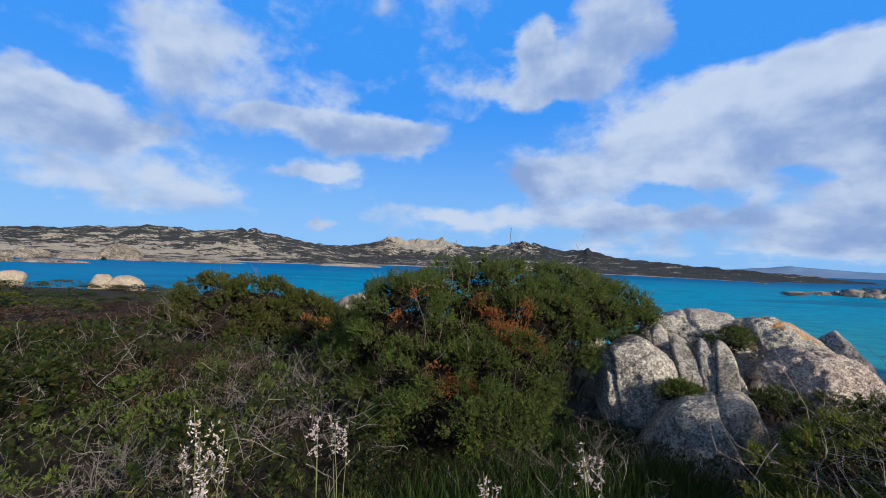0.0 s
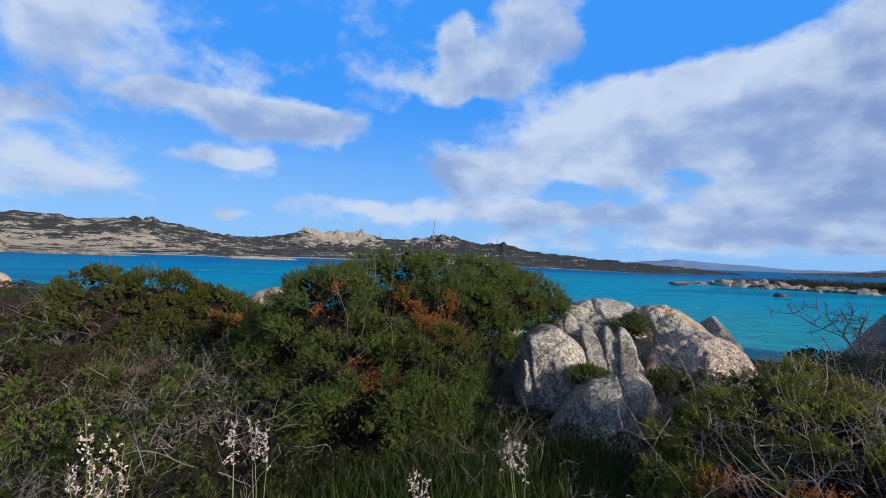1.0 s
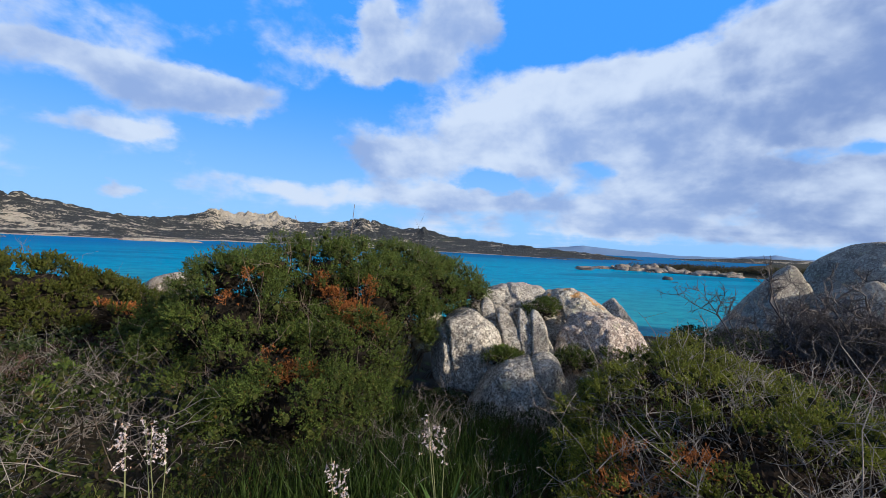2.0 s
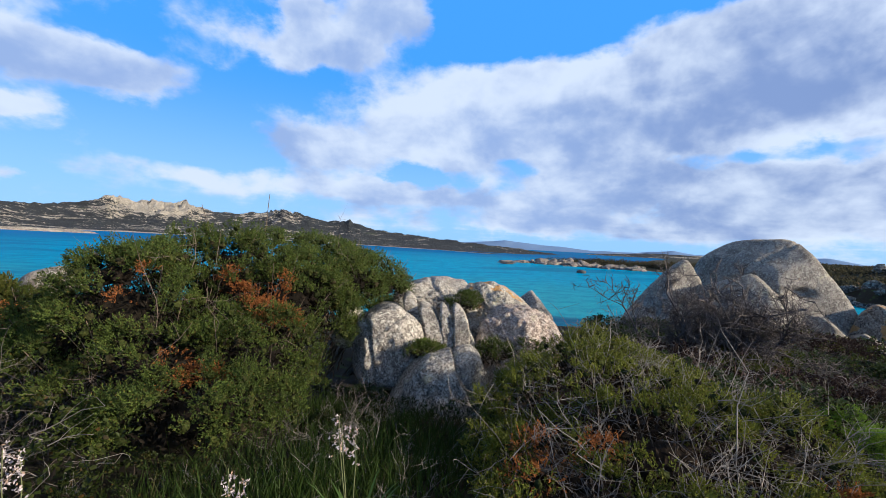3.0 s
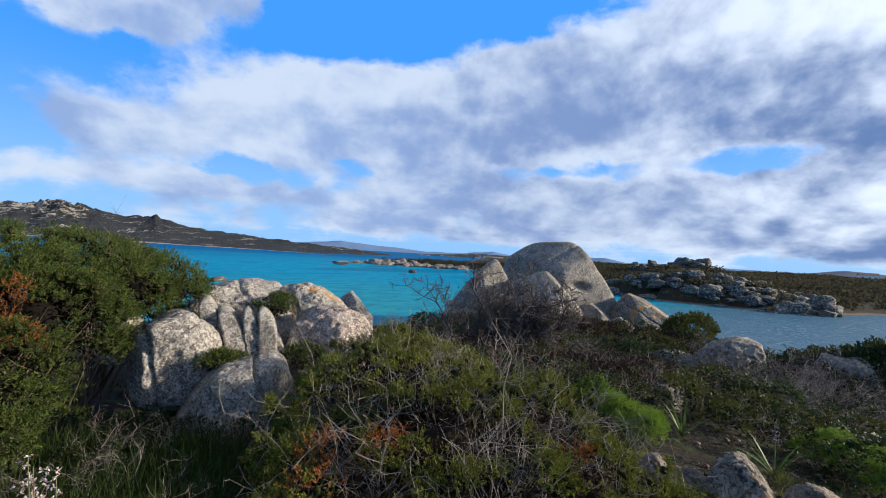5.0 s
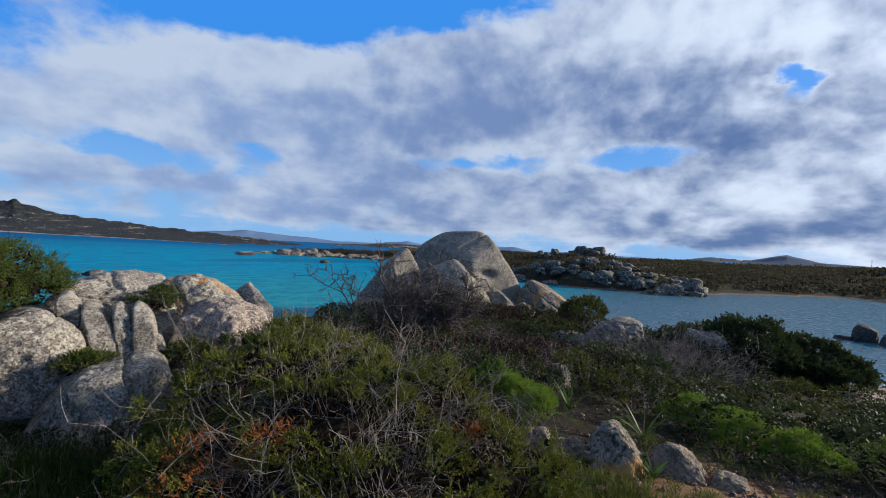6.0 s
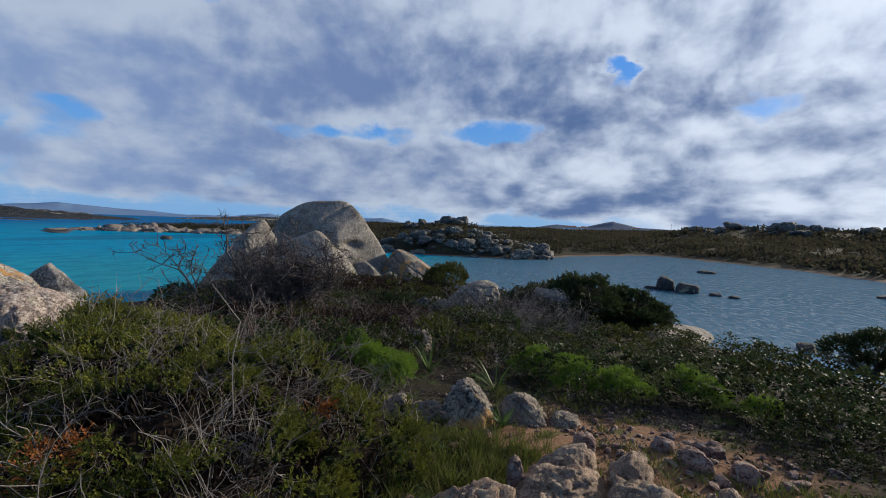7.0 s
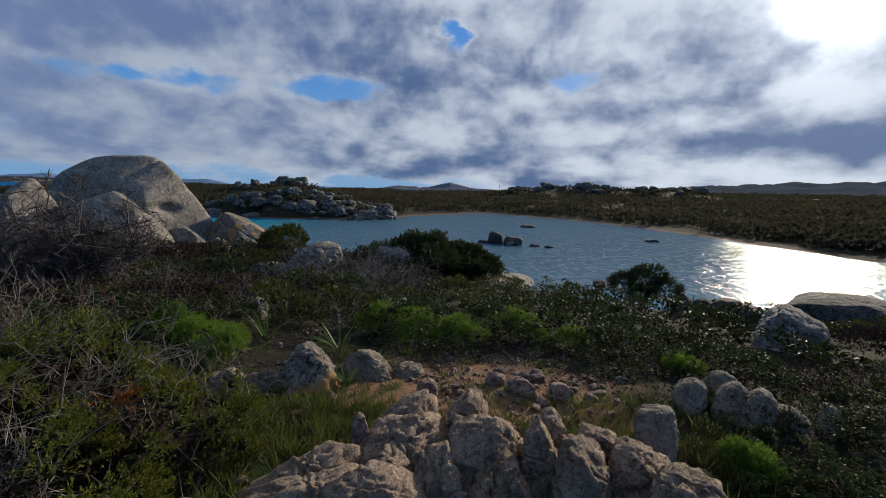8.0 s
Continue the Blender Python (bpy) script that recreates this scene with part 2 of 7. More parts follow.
def sea_stuff():
    """Clear sea: sandy shallows in turquoise, deeper channel in dark blue, wind ripples."""
    mat, n, bsdf = material("sea")
    pos = n.add("ShaderNodeNewGeometry").outputs["Position"]
    px, py, pz = n.xyz(pos)
    wide = n.vm("MULTIPLY", pos, (0.4, 1.0, 1.0))
    far = n.m("ADD", n.vm("LENGTH", pos, out=1), n.m("MULTIPLY_ADD", n.noise(wide, 0.012, 5.0), 160.0, -80.0))
    tone = n.mix(n.step(far, 15.0, 60.0), (0.02, 0.29, 0.37), (0.0, 0.275, 0.48))
    tone = n.mix(n.step(far, 90.0, 230.0), tone, (0.0, 0.095, 0.29))
    weed = n.step(n.noise(wide, 0.055, 6.0, 0.6, 1.0), 0.50, 0.62)
    tone = n.mix(n.m("MULTIPLY", weed, 0.75), tone, (0.0, 0.14, 0.27))
    chop = n.step(n.noise(n.vm("MULTIPLY", pos, (0.5, 1.0, 1.0)), 0.9, 5.0, 0.7), 0.40, 0.62)
    tone = n.mix(n.m("MULTIPLY", chop, 0.5), tone, (0.0, 0.12, 0.24))
    tone = n.mix(n.m("MULTIPLY", n.step(n.m("ADD", px, n.m("MULTIPLY_ADD", n.noise(wide, 0.03, 4.0), 60.0, -30.0)), 10.0, -70.0), 0.6), tone, (0.0, 0.15, 0.40))
    bay = n.m("MULTIPLY", n.step(py, 14.0, 2.0), n.step(px, 5.0, 16.0))
    tone = n.mix(bay, tone, n.mix(n.noise(pos, 0.15, 4.0), (0.04, 0.12, 0.19), (0.075, 0.17, 0.25)))
    rip = n.vm("MULTIPLY", pos, (1.0, 1.7, 1.0))
    h = n.m("MULTIPLY_ADD", n.noise(rip, 2.6, 4.0, 0.66, 0.4), 0.5, n.m("MULTIPLY", n.noise(rip, 8.0, 3.0, 0.6), 0.22))
    depth, shine = n.add("ShaderNodeBsdfDiffuse"), n.add("ShaderNodeBsdfGlossy")
    n.put(depth.inputs["Color"], tone)
    shine.inputs["Roughness"].default_value = 0.10
    bump(n, depth, h, 0.8, 0.3)
    bump(n, shine, h, 1.0, 0.08)
    ms = n.add("ShaderNodeMixShader")
    facets = n.step(n.noise(n.vm("MULTIPLY", pos, (0.55, 1.0, 1.0)), 3.6, 4.0, 0.66, 0.3), 0.38, 0.64)
    n.put(ms.inputs[0], n.m("MULTIPLY", n.m("MULTIPLY_ADD", bay, 0.16, 0.10), n.m("MULTIPLY_ADD", facets, 1.2, 0.4)))
    n.put(ms.inputs[1], depth.outputs[0])
    n.put(ms.inputs[2], shine.outputs[0])
    n.put(mat.node_tree.nodes["Material Output"].inputs[0], ms.outputs[0])
    return mat


def hill_stuff():
    """Granite hillside with dark maquis between bare pale rock. 'bare' holds how much rock shows."""
    mat, n, bsdf = material("hillside")
    pos = n.add("ShaderNodeNewGeometry").outputs["Position"]
    at = n.add("ShaderNodeAttribute")
    at.attribute_name = "bare"
    big, mid, fine = n.noise(pos, 0.012, 5.0, 0.6), n.noise(pos, 0.05, 6.0, 0.62), n.noise(pos, 0.36, 4.0, 0.65)
    bare = n.m("ADD", n.m("MULTIPLY_ADD", mid, 1.3, n.m("MULTIPLY", fine, 0.8)), n.m("MULTIPLY_ADD", big, 0.5, at.outputs["Fac"]))
    scrub = n.mix(mid, (0.022, 0.027, 0.032), (0.072, 0.074, 0.072))
    scrub = n.mix(n.m("MULTIPLY", n.step(big, 0.6, 0.72), 0.6), scrub, (0.10, 0.11, 0.055))
    stone = n.mix(fine, (0.22, 0.195, 0.16), (0.66, 0.58, 0.46))
    n.put(bsdf.inputs["Base Color"], n.mix(n.step(bare, 1.40, 1.46), scrub, stone))
    bsdf.inputs["Roughness"].default_value = 0.95
    bsdf.inputs["Specular IOR Level"].default_value = 0.1
    bump(n, bsdf, n.m("ADD", mid, fine), 1.0, 5.0)
    return mat


def plain(name, colour, rough=0.8, grain=8.0, vary=0.25):
    mat, n, bsdf = material(name)
    pos = n.add("ShaderNodeNewGeometry").outputs["Position"]
    n.put(bsdf.inputs["Base Color"], n.mix(n.noise(pos, grain, 5.0, 0.65), tuple(c * (1 - vary) for c in colour), tuple(min(1, c * (1 + vary)) for c in colour)))
    bsdf.inputs["Roughness"].default_value = rough
    bsdf.inputs["Specular IOR Level"].default_value = 0.0 if rough >= 1.0 else 0.4
    return mat


GREY_ROCK = granite("grey_granite", (0.64, 0.575, 0.50), (0.27, 0.235, 0.205), (0.78, 0.735, 0.635), grain=1.5, relief=0.05)
CRAG = granite("outcrop_granite", (0.64, 0.46, 0.33), (0.31, 0.215, 0.155), (0.62, 0.50, 0.36), rust=0.6, grain=2.0, relief=0.06, spots=0.6)
BIG_ROCK = granite("boulder_granite", (0.38, 0.335, 0.285), (0.20, 0.17, 0.145), (0.47, 0.44, 0.36), rust=0.3, grain=0.6, relief=0.02, spots=0.55)
PALE_STONE = granite("stone_granite", (0.37, 0.30, 0.235), (0.17, 0.135, 0.105), (0.42, 0.36, 0.28), rust=0.3, grain=1.6, relief=0.04, spots=0.4)
LICHEN_BOULDER = granite("lichened_boulder_granite", (0.38, 0.32, 0.26), (0.19, 0.16, 0.13), (0.45, 0.41, 0.32), rust=0.7, grain=0.6, relief=0.02, crusted=0.57)
WARM_ROCK = granite("warm_granite", (0.56, 0.46, 0.35), (0.38, 0.31, 0.235), (0.50, 0.44, 0.34), rust=0.1, grain=1.2)
ISLET = granite("islet_granite", (0.40, 0.34, 0.27), (0.17, 0.145, 0.12), (0.40, 0.36, 0.29), rust=0.05, grain=0.05, relief=0.03)
SPIT_ROCK = granite("spit_granite", (0.42, 0.33, 0.28), (0.20, 0.155, 0.13), rust=0.1, grain=0.3)
PINK_ROCK = granite("pink_granite", (0.42, 0.25, 0.19), (0.25, 0.17, 0.14), (0.38, 0.33, 0.28), rust=0.2)
FAR_ROCK = granite("shore_granite", (0.18, 0.16, 0.14), (0.065, 0.06, 0.055), rust=0.15, grain=0.3, relief=0.02)
DARK_ROCK = granite("wet_granite", (0.13, 0.125, 0.12), (0.05, 0.05, 0.05), (0.12, 0.12, 0.11), rust=0.05, grain=0.5)
LICHEN_ROCK = granite("lichened_granite", (0.60, 0.54, 0.46), (0.27, 0.24, 0.21), (0.76, 0.72, 0.60), rust=0.85, grain=1.3, relief=0.05, crusted=0.55)
SPRAWLING = leaf_stuff("sprawling_juniper_foliage", (0.017, 0.032, 0.010), (0.33, 0.35, 0.045), (0.16, 0.12, 0.03), 0.6, 4.5)
JUNIPER = leaf_stuff("juniper_foliage", (0.011, 0.027, 0.010), (0.175, 0.235, 0.045), (0.16, 0.12, 0.03), 0.6, 4.5)
DARK_JUNIPER = leaf_stuff("dark_juniper_foliage", (0.034, 0.046, 0.012), (0.14, 0.155, 0.026), (0.12, 0.075, 0.03), 0.6, 3.0)
OLIVE = leaf_stuff("lentisk_foliage", (0.008, 0.016, 0.005), (0.062, 0.081, 0.016), (0.10, 0.06, 0.02), 0.5, 2.6)
GLOSSY = leaf_stuff("glossy_shrub_foliage", (0.022, 0.036, 0.013), (0.090, 0.125, 0.040), (0.09, 0.08, 0.04), 0.5)
HEATH = leaf_stuff("heath_foliage", (0.026, 0.017, 0.014), (0.082, 0.052, 0.042), (0.12, 0.085, 0.065), 0.8, 2.5, 0.15)
RUSTY = leaf_stuff("dead_foliage", (0.22, 0.075, 0.024), (0.54, 0.21, 0.06), (0.34, 0.15, 0.06), 0.8, 4.0, 0.25)
FENNEL = leaf_stuff("fennel_foliage", (0.08, 0.17, 0.02), (0.34, 0.48, 0.06), (0.07, 0.10, 0.02), 0.6, 5.0, 0.4)
GRASS = leaf_stuff("grass_blades", (0.075, 0.105, 0.022), (0.25, 0.27, 0.065), (0.30, 0.22, 0.10), 0.5, 1.5, 0.35)
DARK_GRASS = leaf_stuff("dark_grass_blades", (0.018, 0.040, 0.009), (0.072, 0.115, 0.022), (0.12, 0.11, 0.05), 0.5, 1.5, 0.35)
STRAP = leaf_stuff("strap_leaves", (0.06, 0.12, 0.03), (0.16, 0.25, 0.07), (0.2, 0.2, 0.08), 0.45, 5.0, 0.35)
FAR_SCRUB = leaf_stuff("far_maquis", (0.040, 0.040, 0.026), (0.12, 0.11, 0.065), (0.14, 0.10, 0.07), 0.95, 0.10, 0.4)
LITTER = leaf_stuff("dead_leaf_litter", (0.05, 0.043, 0.040), (0.21, 0.18, 0.165), (0.26, 0.19, 0.13), 0.9, 3.0, 0.1)
# brown insides of bushes, the shade among the leaves put into the colour
SHADED_DRY_CORE = leaf_stuff("shaded_dry_growth", (0.014, 0.010, 0.007), (0.055, 0.037, 0.024), (0.08, 0.045, 0.025), 0.9, 3.0, 0.1)
SHADED_INNER = leaf_stuff("shaded_inner_growth", (0.010, 0.008, 0.006), (0.030, 0.023, 0.015), (0.03, 0.024, 0.016), 0.9, 2.0, 0.05)
DEAD_WOOD = wood_stuff("dead_juniper_wood", (0.019, 0.015, 0.014), (0.115, 0.095, 0.088))
TWIG = wood_stuff("grey_twigs", (0.062, 0.051, 0.045), (0.27, 0.24, 0.215))
DARK_TWIG = wood_stuff("dark_twigs", (0.036, 0.029, 0.026), (0.17, 0.14, 0.125))
RED_TWIG = wood_stuff("red_brown_twigs", (0.050, 0.026, 0.020), (0.17, 0.090, 0.068))
BROWN_TWIG = wood_stuff("brown_grey_twigs", (0.055, 0.036, 0.027), (0.25, 0.19, 0.15))
# pad middles: green darkened to stand for shade between the sprays
SHADED_GREEN = leaf_stuff("shaded_foliage", (0.014, 0.022, 0.006), (0.075, 0.085, 0.020), (0.05, 0.04, 0.02), 0.9, 4.0, 0.1)
YELLOW_TWIG = wood_stuff("yellow_stems", (0.12, 0.10, 0.03), (0.34, 0.30, 0.09))
BARK = wood_stuff("bark", (0.05, 0.036, 0.026), (0.19, 0.14, 0.10))
PETAL = plain("petals", (0.42, 0.36, 0.36), 0.6, 60.0, 0.12)
BUD = plain("buds", (0.36, 0.24, 0.17), 0.7, 60.0)
STALK = plain("flower_stalk", (0.12, 0.13, 0.055), 0.6, 30.0)
SOIL, SEA, HILL = ground_stuff(), sea_stuff(), hill_stuff()
# far slopes: the haze of distance is mixed into these three base colours
HAZE_BLUE = plain("hazed_distant_slopes", (0.15, 0.23, 0.37), 1.0, 0.002, 0.15)
HAZE_GREY_HILL = plain("hazed_scrubby_slopes", (0.12, 0.125, 0.135), 1.0, 0.02, 0.5)
HAZE_NEAR_BLUE = plain("hazed_far_slopes", (0.13, 0.15, 0.19), 1.0, 0.004, 0.2)
PLASTER = plain("white_plaster", (0.8, 0.79, 0.76), 0.8, 0.5, 0.06)
ROOF = plain("roof_tile", (0.36, 0.17, 0.10), 0.85, 1.0)
METAL = plain("galvanised_steel", (0.3, 0.3, 0.3), 0.5, 3.0)

# ---- mesh tools ----
def vnoise(p, seed=0.0):
    """Value noise in -1..1 at the points p (n, 3)."""
    p = np.asarray(p, float)
    i = np.floor(p)
    f = p - i
    f = f * f * (3 - 2 * f)

    def at(dx, dy, dz):
        h = np.sin((i[:, 0] + dx) * 127.1 + (i[:, 1] + dy) * 311.7 + (i[:, 2] + dz) * 74.7 + seed * 19.19) * 43758.5453
        return (h - np.floor(h)) * 2 - 1

    def lerp(a, b, t):
        return a + (b - a) * t
    x, y, z = f.T
    return lerp(lerp(lerp(at(0, 0, 0), at(1, 0, 0), x), lerp(at(0, 1, 0), at(1, 1, 0), x), y),
                lerp(lerp(at(0, 0, 1), at(1, 0, 1), x), lerp(at(0, 1, 1), at(1, 1, 1), x), y), z)


def fbm(p, octaves=4, seed=0.0, gain=0.5):
    total, amp = 0, 1.0
    p = np.asarray(p, float)
    for o in range(octaves):
        total = total + amp * vnoise(p * 2 ** o + 17.3 * o, seed)
        amp *= gain
    return total


def unit(v):
    return v / np.maximum(np.linalg.norm(v, axis=-1, keepdims=True), 1e-9)


def mesh(name, verts, faces, mat, smooth=True):
    me = bpy.data.meshes.new(name)
    me.from_pydata(np.asarray(verts).tolist(), [], faces if isinstance(faces, list) else faces.tolist())
    me.materials.append(mat)
    me.polygons.foreach_set("use_smooth", [smooth] * len(me.polygons))
    me.update()
    return me


def part(name, me, parent, label=""):
    ob = new(name, me)
    ob.parent = parent
    return tagged(ob, label)


def joined(pieces):
    """Vertices and faces of several pieces (verts, faces) as one."""
    vs, fs, n = [], [], 0
    for v, f in pieces:
        vs.append(v)
        fs.append(np.asarray(f) + n)
        n += len(v)
    return np.concatenate(vs), np.concatenate(fs)


def leaves(rng, roots, ways, length, width, fold=0.25):
    """One small pointed leaf of four corners at each root."""
    n = len(roots)
    side = unit(np.cross(ways, rng.normal(size=(n, 3))))
    up = np.cross(side, ways)
    l = (length * rng.uniform(0.6, 1.3, n))[:, None]
    w = (width * rng.uniform(0.7, 1.2, n))[:, None]
    mid = roots + ways * l * 0.5 + up * w * fold
    v = np.stack([roots, mid + side * w, roots + ways * l, mid - side * w], 1).reshape(-1, 3)
    return v, np.arange(4 * n).reshape(n, 4)


def sprays(rng, tips, ways, count, reach, length, width, spread=0.8):
    """Leaf sprays: count leaves along each twig that starts at a tip and runs reach metres along its way."""
    n = len(tips)
    s = rng.uniform(0, 1, (n, count))
    roots = tips[:, None] + ways[:, None] * (s * reach)[..., None] + rng.normal(size=(n, count, 3)) * 0.06 * reach
    w = unit(ways[:, None] + rng.normal(size=(n, count, 3)) * spread * (1.15 - 0.6 * s)[..., None])
    return leaves(rng, roots.reshape(-1, 3), w.reshape(-1, 3), length, width)


def tubes(lines, radii, sides=3):
    """Tapered twigs: lines (n, m, 3), radii (n, m)."""
    n, m, _ = lines.shape
    along = unit(np.gradient(lines, axis=1))
    ref = np.where(np.abs(along[..., 2:]) > 0.9, np.array([1.0, 0, 0]), np.array([0, 0, 1.0]))
    a = unit(np.cross(along, ref))
    b = np.cross(along, a)
    ang = np.arange(sides) * 2 * math.pi / sides
    ring = lines[:, :, None] + radii[:, :, None, None] * (a[:, :, None] * np.cos(ang)[:, None] + b[:, :, None] * np.sin(ang)[:, None])
    v = ring.reshape(-1, 3)
    base = np.arange(n * m).reshape(n, m)[:, :-1].reshape(-1, 1) * sides
    j = np.arange(sides)
    f = np.stack([base + j, base + (j + 1) % sides, base + (j + 1) % sides + sides, base + j + sides], -1).reshape(-1, 4)
    return v, f


def bends(rng, start, end, steps, wander, sag=0.0):
    """Curved lines from starts to ends."""
    t = np.linspace(0, 1, steps)[None, :, None]
    line = start[:, None] * (1 - t) + end[:, None] * t
    size = np.linalg.norm(end - start, axis=1)[:, None, None]
    wob = np.cumsum(rng.normal(size=line.shape), 1) * wander * size / steps ** 0.5
    wob -= wob[:, :1]
    line = line + wob * t
    line[..., 2] -= (sag * size * t * (1 - t))[..., 0]
    return line


def thicket(rng, base_r, height, stems, kids, spread, radius=0.012, upright=0.25, orders=3, wander=0.22):
    """Lines and radii of a bare shrub, order by order: crooked stems, wide-angled branches, twigs."""
    steps = 8
    a = rng.uniform(0, 2 * math.pi, stems)
    r0 = base_r * rng.uniform(0, 1, stems) ** 0.5
    start = np.stack([np.cos(a) * r0, np.sin(a) * r0, np.full(stems, -0.08)], 1)
    out = np.stack([np.cos(a) * spread, np.sin(a) * spread, np.full(stems, 1.0)], 1)
    end = start + unit(out + rng.normal(size=(stems, 3)) * 0.25) * height * rng.uniform(0.6, 1.05, stems)[:, None]
    prev = bends(rng, start, end, steps, wander * 0.6)
    found = [(prev, np.linspace(1, 0.35, steps)[None] * radius * rng.uniform(0.6, 1.2, (stems, 1)))]
    reach, rad = height * 0.42, radius * 0.5
    for order in range(orders - 1):
        n = len(prev) * kids
        idx = np.repeat(np.arange(len(prev)), kids)
        at = rng.integers(max(1, prev.shape[1] // 3), prev.shape[1], n)
        s = prev[idx, at]
        run = unit(prev[idx, -1] - prev[idx, 0])
        w = unit(run * 0.45 + unit(rng.normal(size=(n, 3))) + np.array([0, 0, upright]))
        m = 6 if order < orders - 2 else 3
        l = bends(rng, s, s + w * (reach * rng.uniform(0.35, 1.1, n))[:, None], m, wander)
        found.append((l, np.linspace(1, 0.35, m)[None] * rad * rng.uniform(0.6, 1.2, (n, 1))))
        prev, reach, rad = l, reach * 0.48, rad * 0.58
    return found


ICO = {}


def ico(sub):
    if sub not in ICO:
        bm = bmesh.new()
        bmesh.ops.create_icosphere(bm, subdivisions=sub, radius=1.0)
        ICO[sub] = (np.array([v.co[:] for v in bm.verts]), np.array([[v.index for v in f.verts] for f in bm.faces]))
        bm.free()
    return ICO[sub]


def rock_form(seed, sub=4, square=2.6, cuts=3, rough=0.10, fine=0.03, cracks=0.0, planes=()):
    """A weathered boulder of about unit radius: rounded block, flat joint faces, lumps, pits and cracks."""
    rng = np.random.default_rng(seed)
    v, f = ico(sub)
    v = v / (np.abs(v) ** square).sum(1, keepdims=True) ** (1 / square)
    flats = [(unit(rng.normal(size=3)), rng.uniform(0.62, 0.85)) for _ in range(cuts)] + [(unit(np.array(p[:3], float)), p[3]) for p in planes]
    for normal, d in flats:
        over = np.maximum(v @ normal - d, 0)
        v = v - normal * (over * 0.9)[:, None]
    n = unit(v)
    v = v + n * (rough * fbm(v * 1.3 + seed, 3, seed) + fine * fbm(v * 5.0, 4, seed + 3, 0.6) + 0.5 * fine * fbm(v * 13.0, 3, seed + 5, 0.6))[:, None]
    if cracks:
        c = np.abs(fbm(v * np.array([1.7, 1.7, 0.6]) + seed * 3.1, 2, seed + 9))
        v = v - n * (cracks * np.exp(-(c / 0.055) ** 2))[:, None]
    return v, f


def rock(name, label, at, size, rz=0.0, seed=1, mat=None, sub=4, tilt=(0, 0), group="", category="rock", **form):
    """A single rock; at is its centre, size its half extents."""
    v, f = rock_form(seed, sub, **form)
    ob = new(name, mesh(name, v * np.array(size), f, mat or GREY_ROCK))
    ob.matrix_world = pose(*at, tilt[0], tilt[1], rz)
    return tagged(ob, label, category, group)


def hewn(name, label, at, rz, sides, faces, seed, mat, group, p=9, sub=5, rough=0.03, fine=0.015, grooves=(), hollows=(), category="rock", crags=0.0, cuts=0):
    """A jointed granite block. sides: planes (right, up, distance) round its outline; faces: planes (right, away, up, distance) in front and behind,
    all in metres from its middle. Edges are worn round, less so for a greater p. grooves: joint planes with width and depth; hollows: place, radius, depth."""
    d, f = ico(sub)
    planes = [(x, 0.0, z, h) for x, z, h in sides] + list(faces)
    total = 0
    for x, y, z, h in planes:
        total = total + np.maximum(d @ unit(np.array([x, y, z], float)), 0) ** p / h ** p
    v = d / (total ** (1 / p))[:, None]
    size = np.abs(v).max()
    rng = np.random.default_rng(seed)
    for q in range(cuts):  # broken facets
        normal = unit(rng.normal(size=3) + np.array([0, -0.5, 0.5]))
        reach = v @ normal
        v = v - normal * (np.maximum(reach - reach.max() * rng.uniform(0.70, 0.90), 0) * 0.95)[:, None]
    v = v + d * (rough * size * fbm(v * 1.6 / size + seed, 3, seed) + fine * size * fbm(v * 6.0 / size, 4, seed + 3, 0.6))[:, None]
    if crags:  # fissures at two sizes, and sharp broken ridges
        at_ = v / size + seed
        fold = np.abs(fbm(at_ * np.array([1.6, 2.2, 2.2]), 2, seed + 9))
        fold2 = np.abs(fbm(at_ * 4.6, 2, seed + 11))
        v = v - d * (crags * size * (np.exp(-(fold / 0.07) ** 2) + 0.45 * np.exp(-(fold2 / 0.10) ** 2) + 0.7 * fold - 0.25))[:, None]
    for x, y, z, h, wide, deep in grooves:
        off = v @ unit(np.array([x, y, z], float)) - h + 0.06 * size * fbm(v * 2.2 / size, 3, seed + 7)
        v = v - d * (deep * np.exp(-(off / wide) ** 2))[:, None]
    for x, y, z, wide, high, deep in hollows:
        off = ((v[:, 0] - x) / wide) ** 2 + ((v[:, 1] - y) / wide) ** 2 + ((v[:, 2] - z) / high) ** 2
        v = v - unit(np.array([x, y, 0.0])) * (deep * np.exp(-off ** 2))[:, None]
    ob = new(name, mesh(name, v, f, mat))
    ob.matrix_world = pose(*at, 0, 0, rz)
    return tagged(ob, label, category, group)


# ---- the lie of the land ----
NEAR = np.array([(-60, 10), (-39, 24), (-27, 35), (-20, 36), (-9, 33), (-3, 25), (3, 19), (9, 15), (14, 14.5), (20, 13.5), (25, 8), (24, 3.5), (22, 0.5),
                 (19, -2.5), (16.5, -5), (14, -6.6), (12, -9.4), (11, -12.5), (8, -16), (5, -24), (2, -40), (-60, -60)], float)
FAR = np.array([(2, -60), (6, -30), (19, -27.5), (30, -28.5), (50, -27.5), (69, -19), (58, -6), (49, -0.5), (50, 10), (52, 15), (62, 22), (74, 33), (86, 50), (89, 63), (76, 84), (72, 92),
                (84, 96), (110, 92), (160, 120), (500, 330), (4400, 2500), (4400, -4400), (2, -4400)], float)


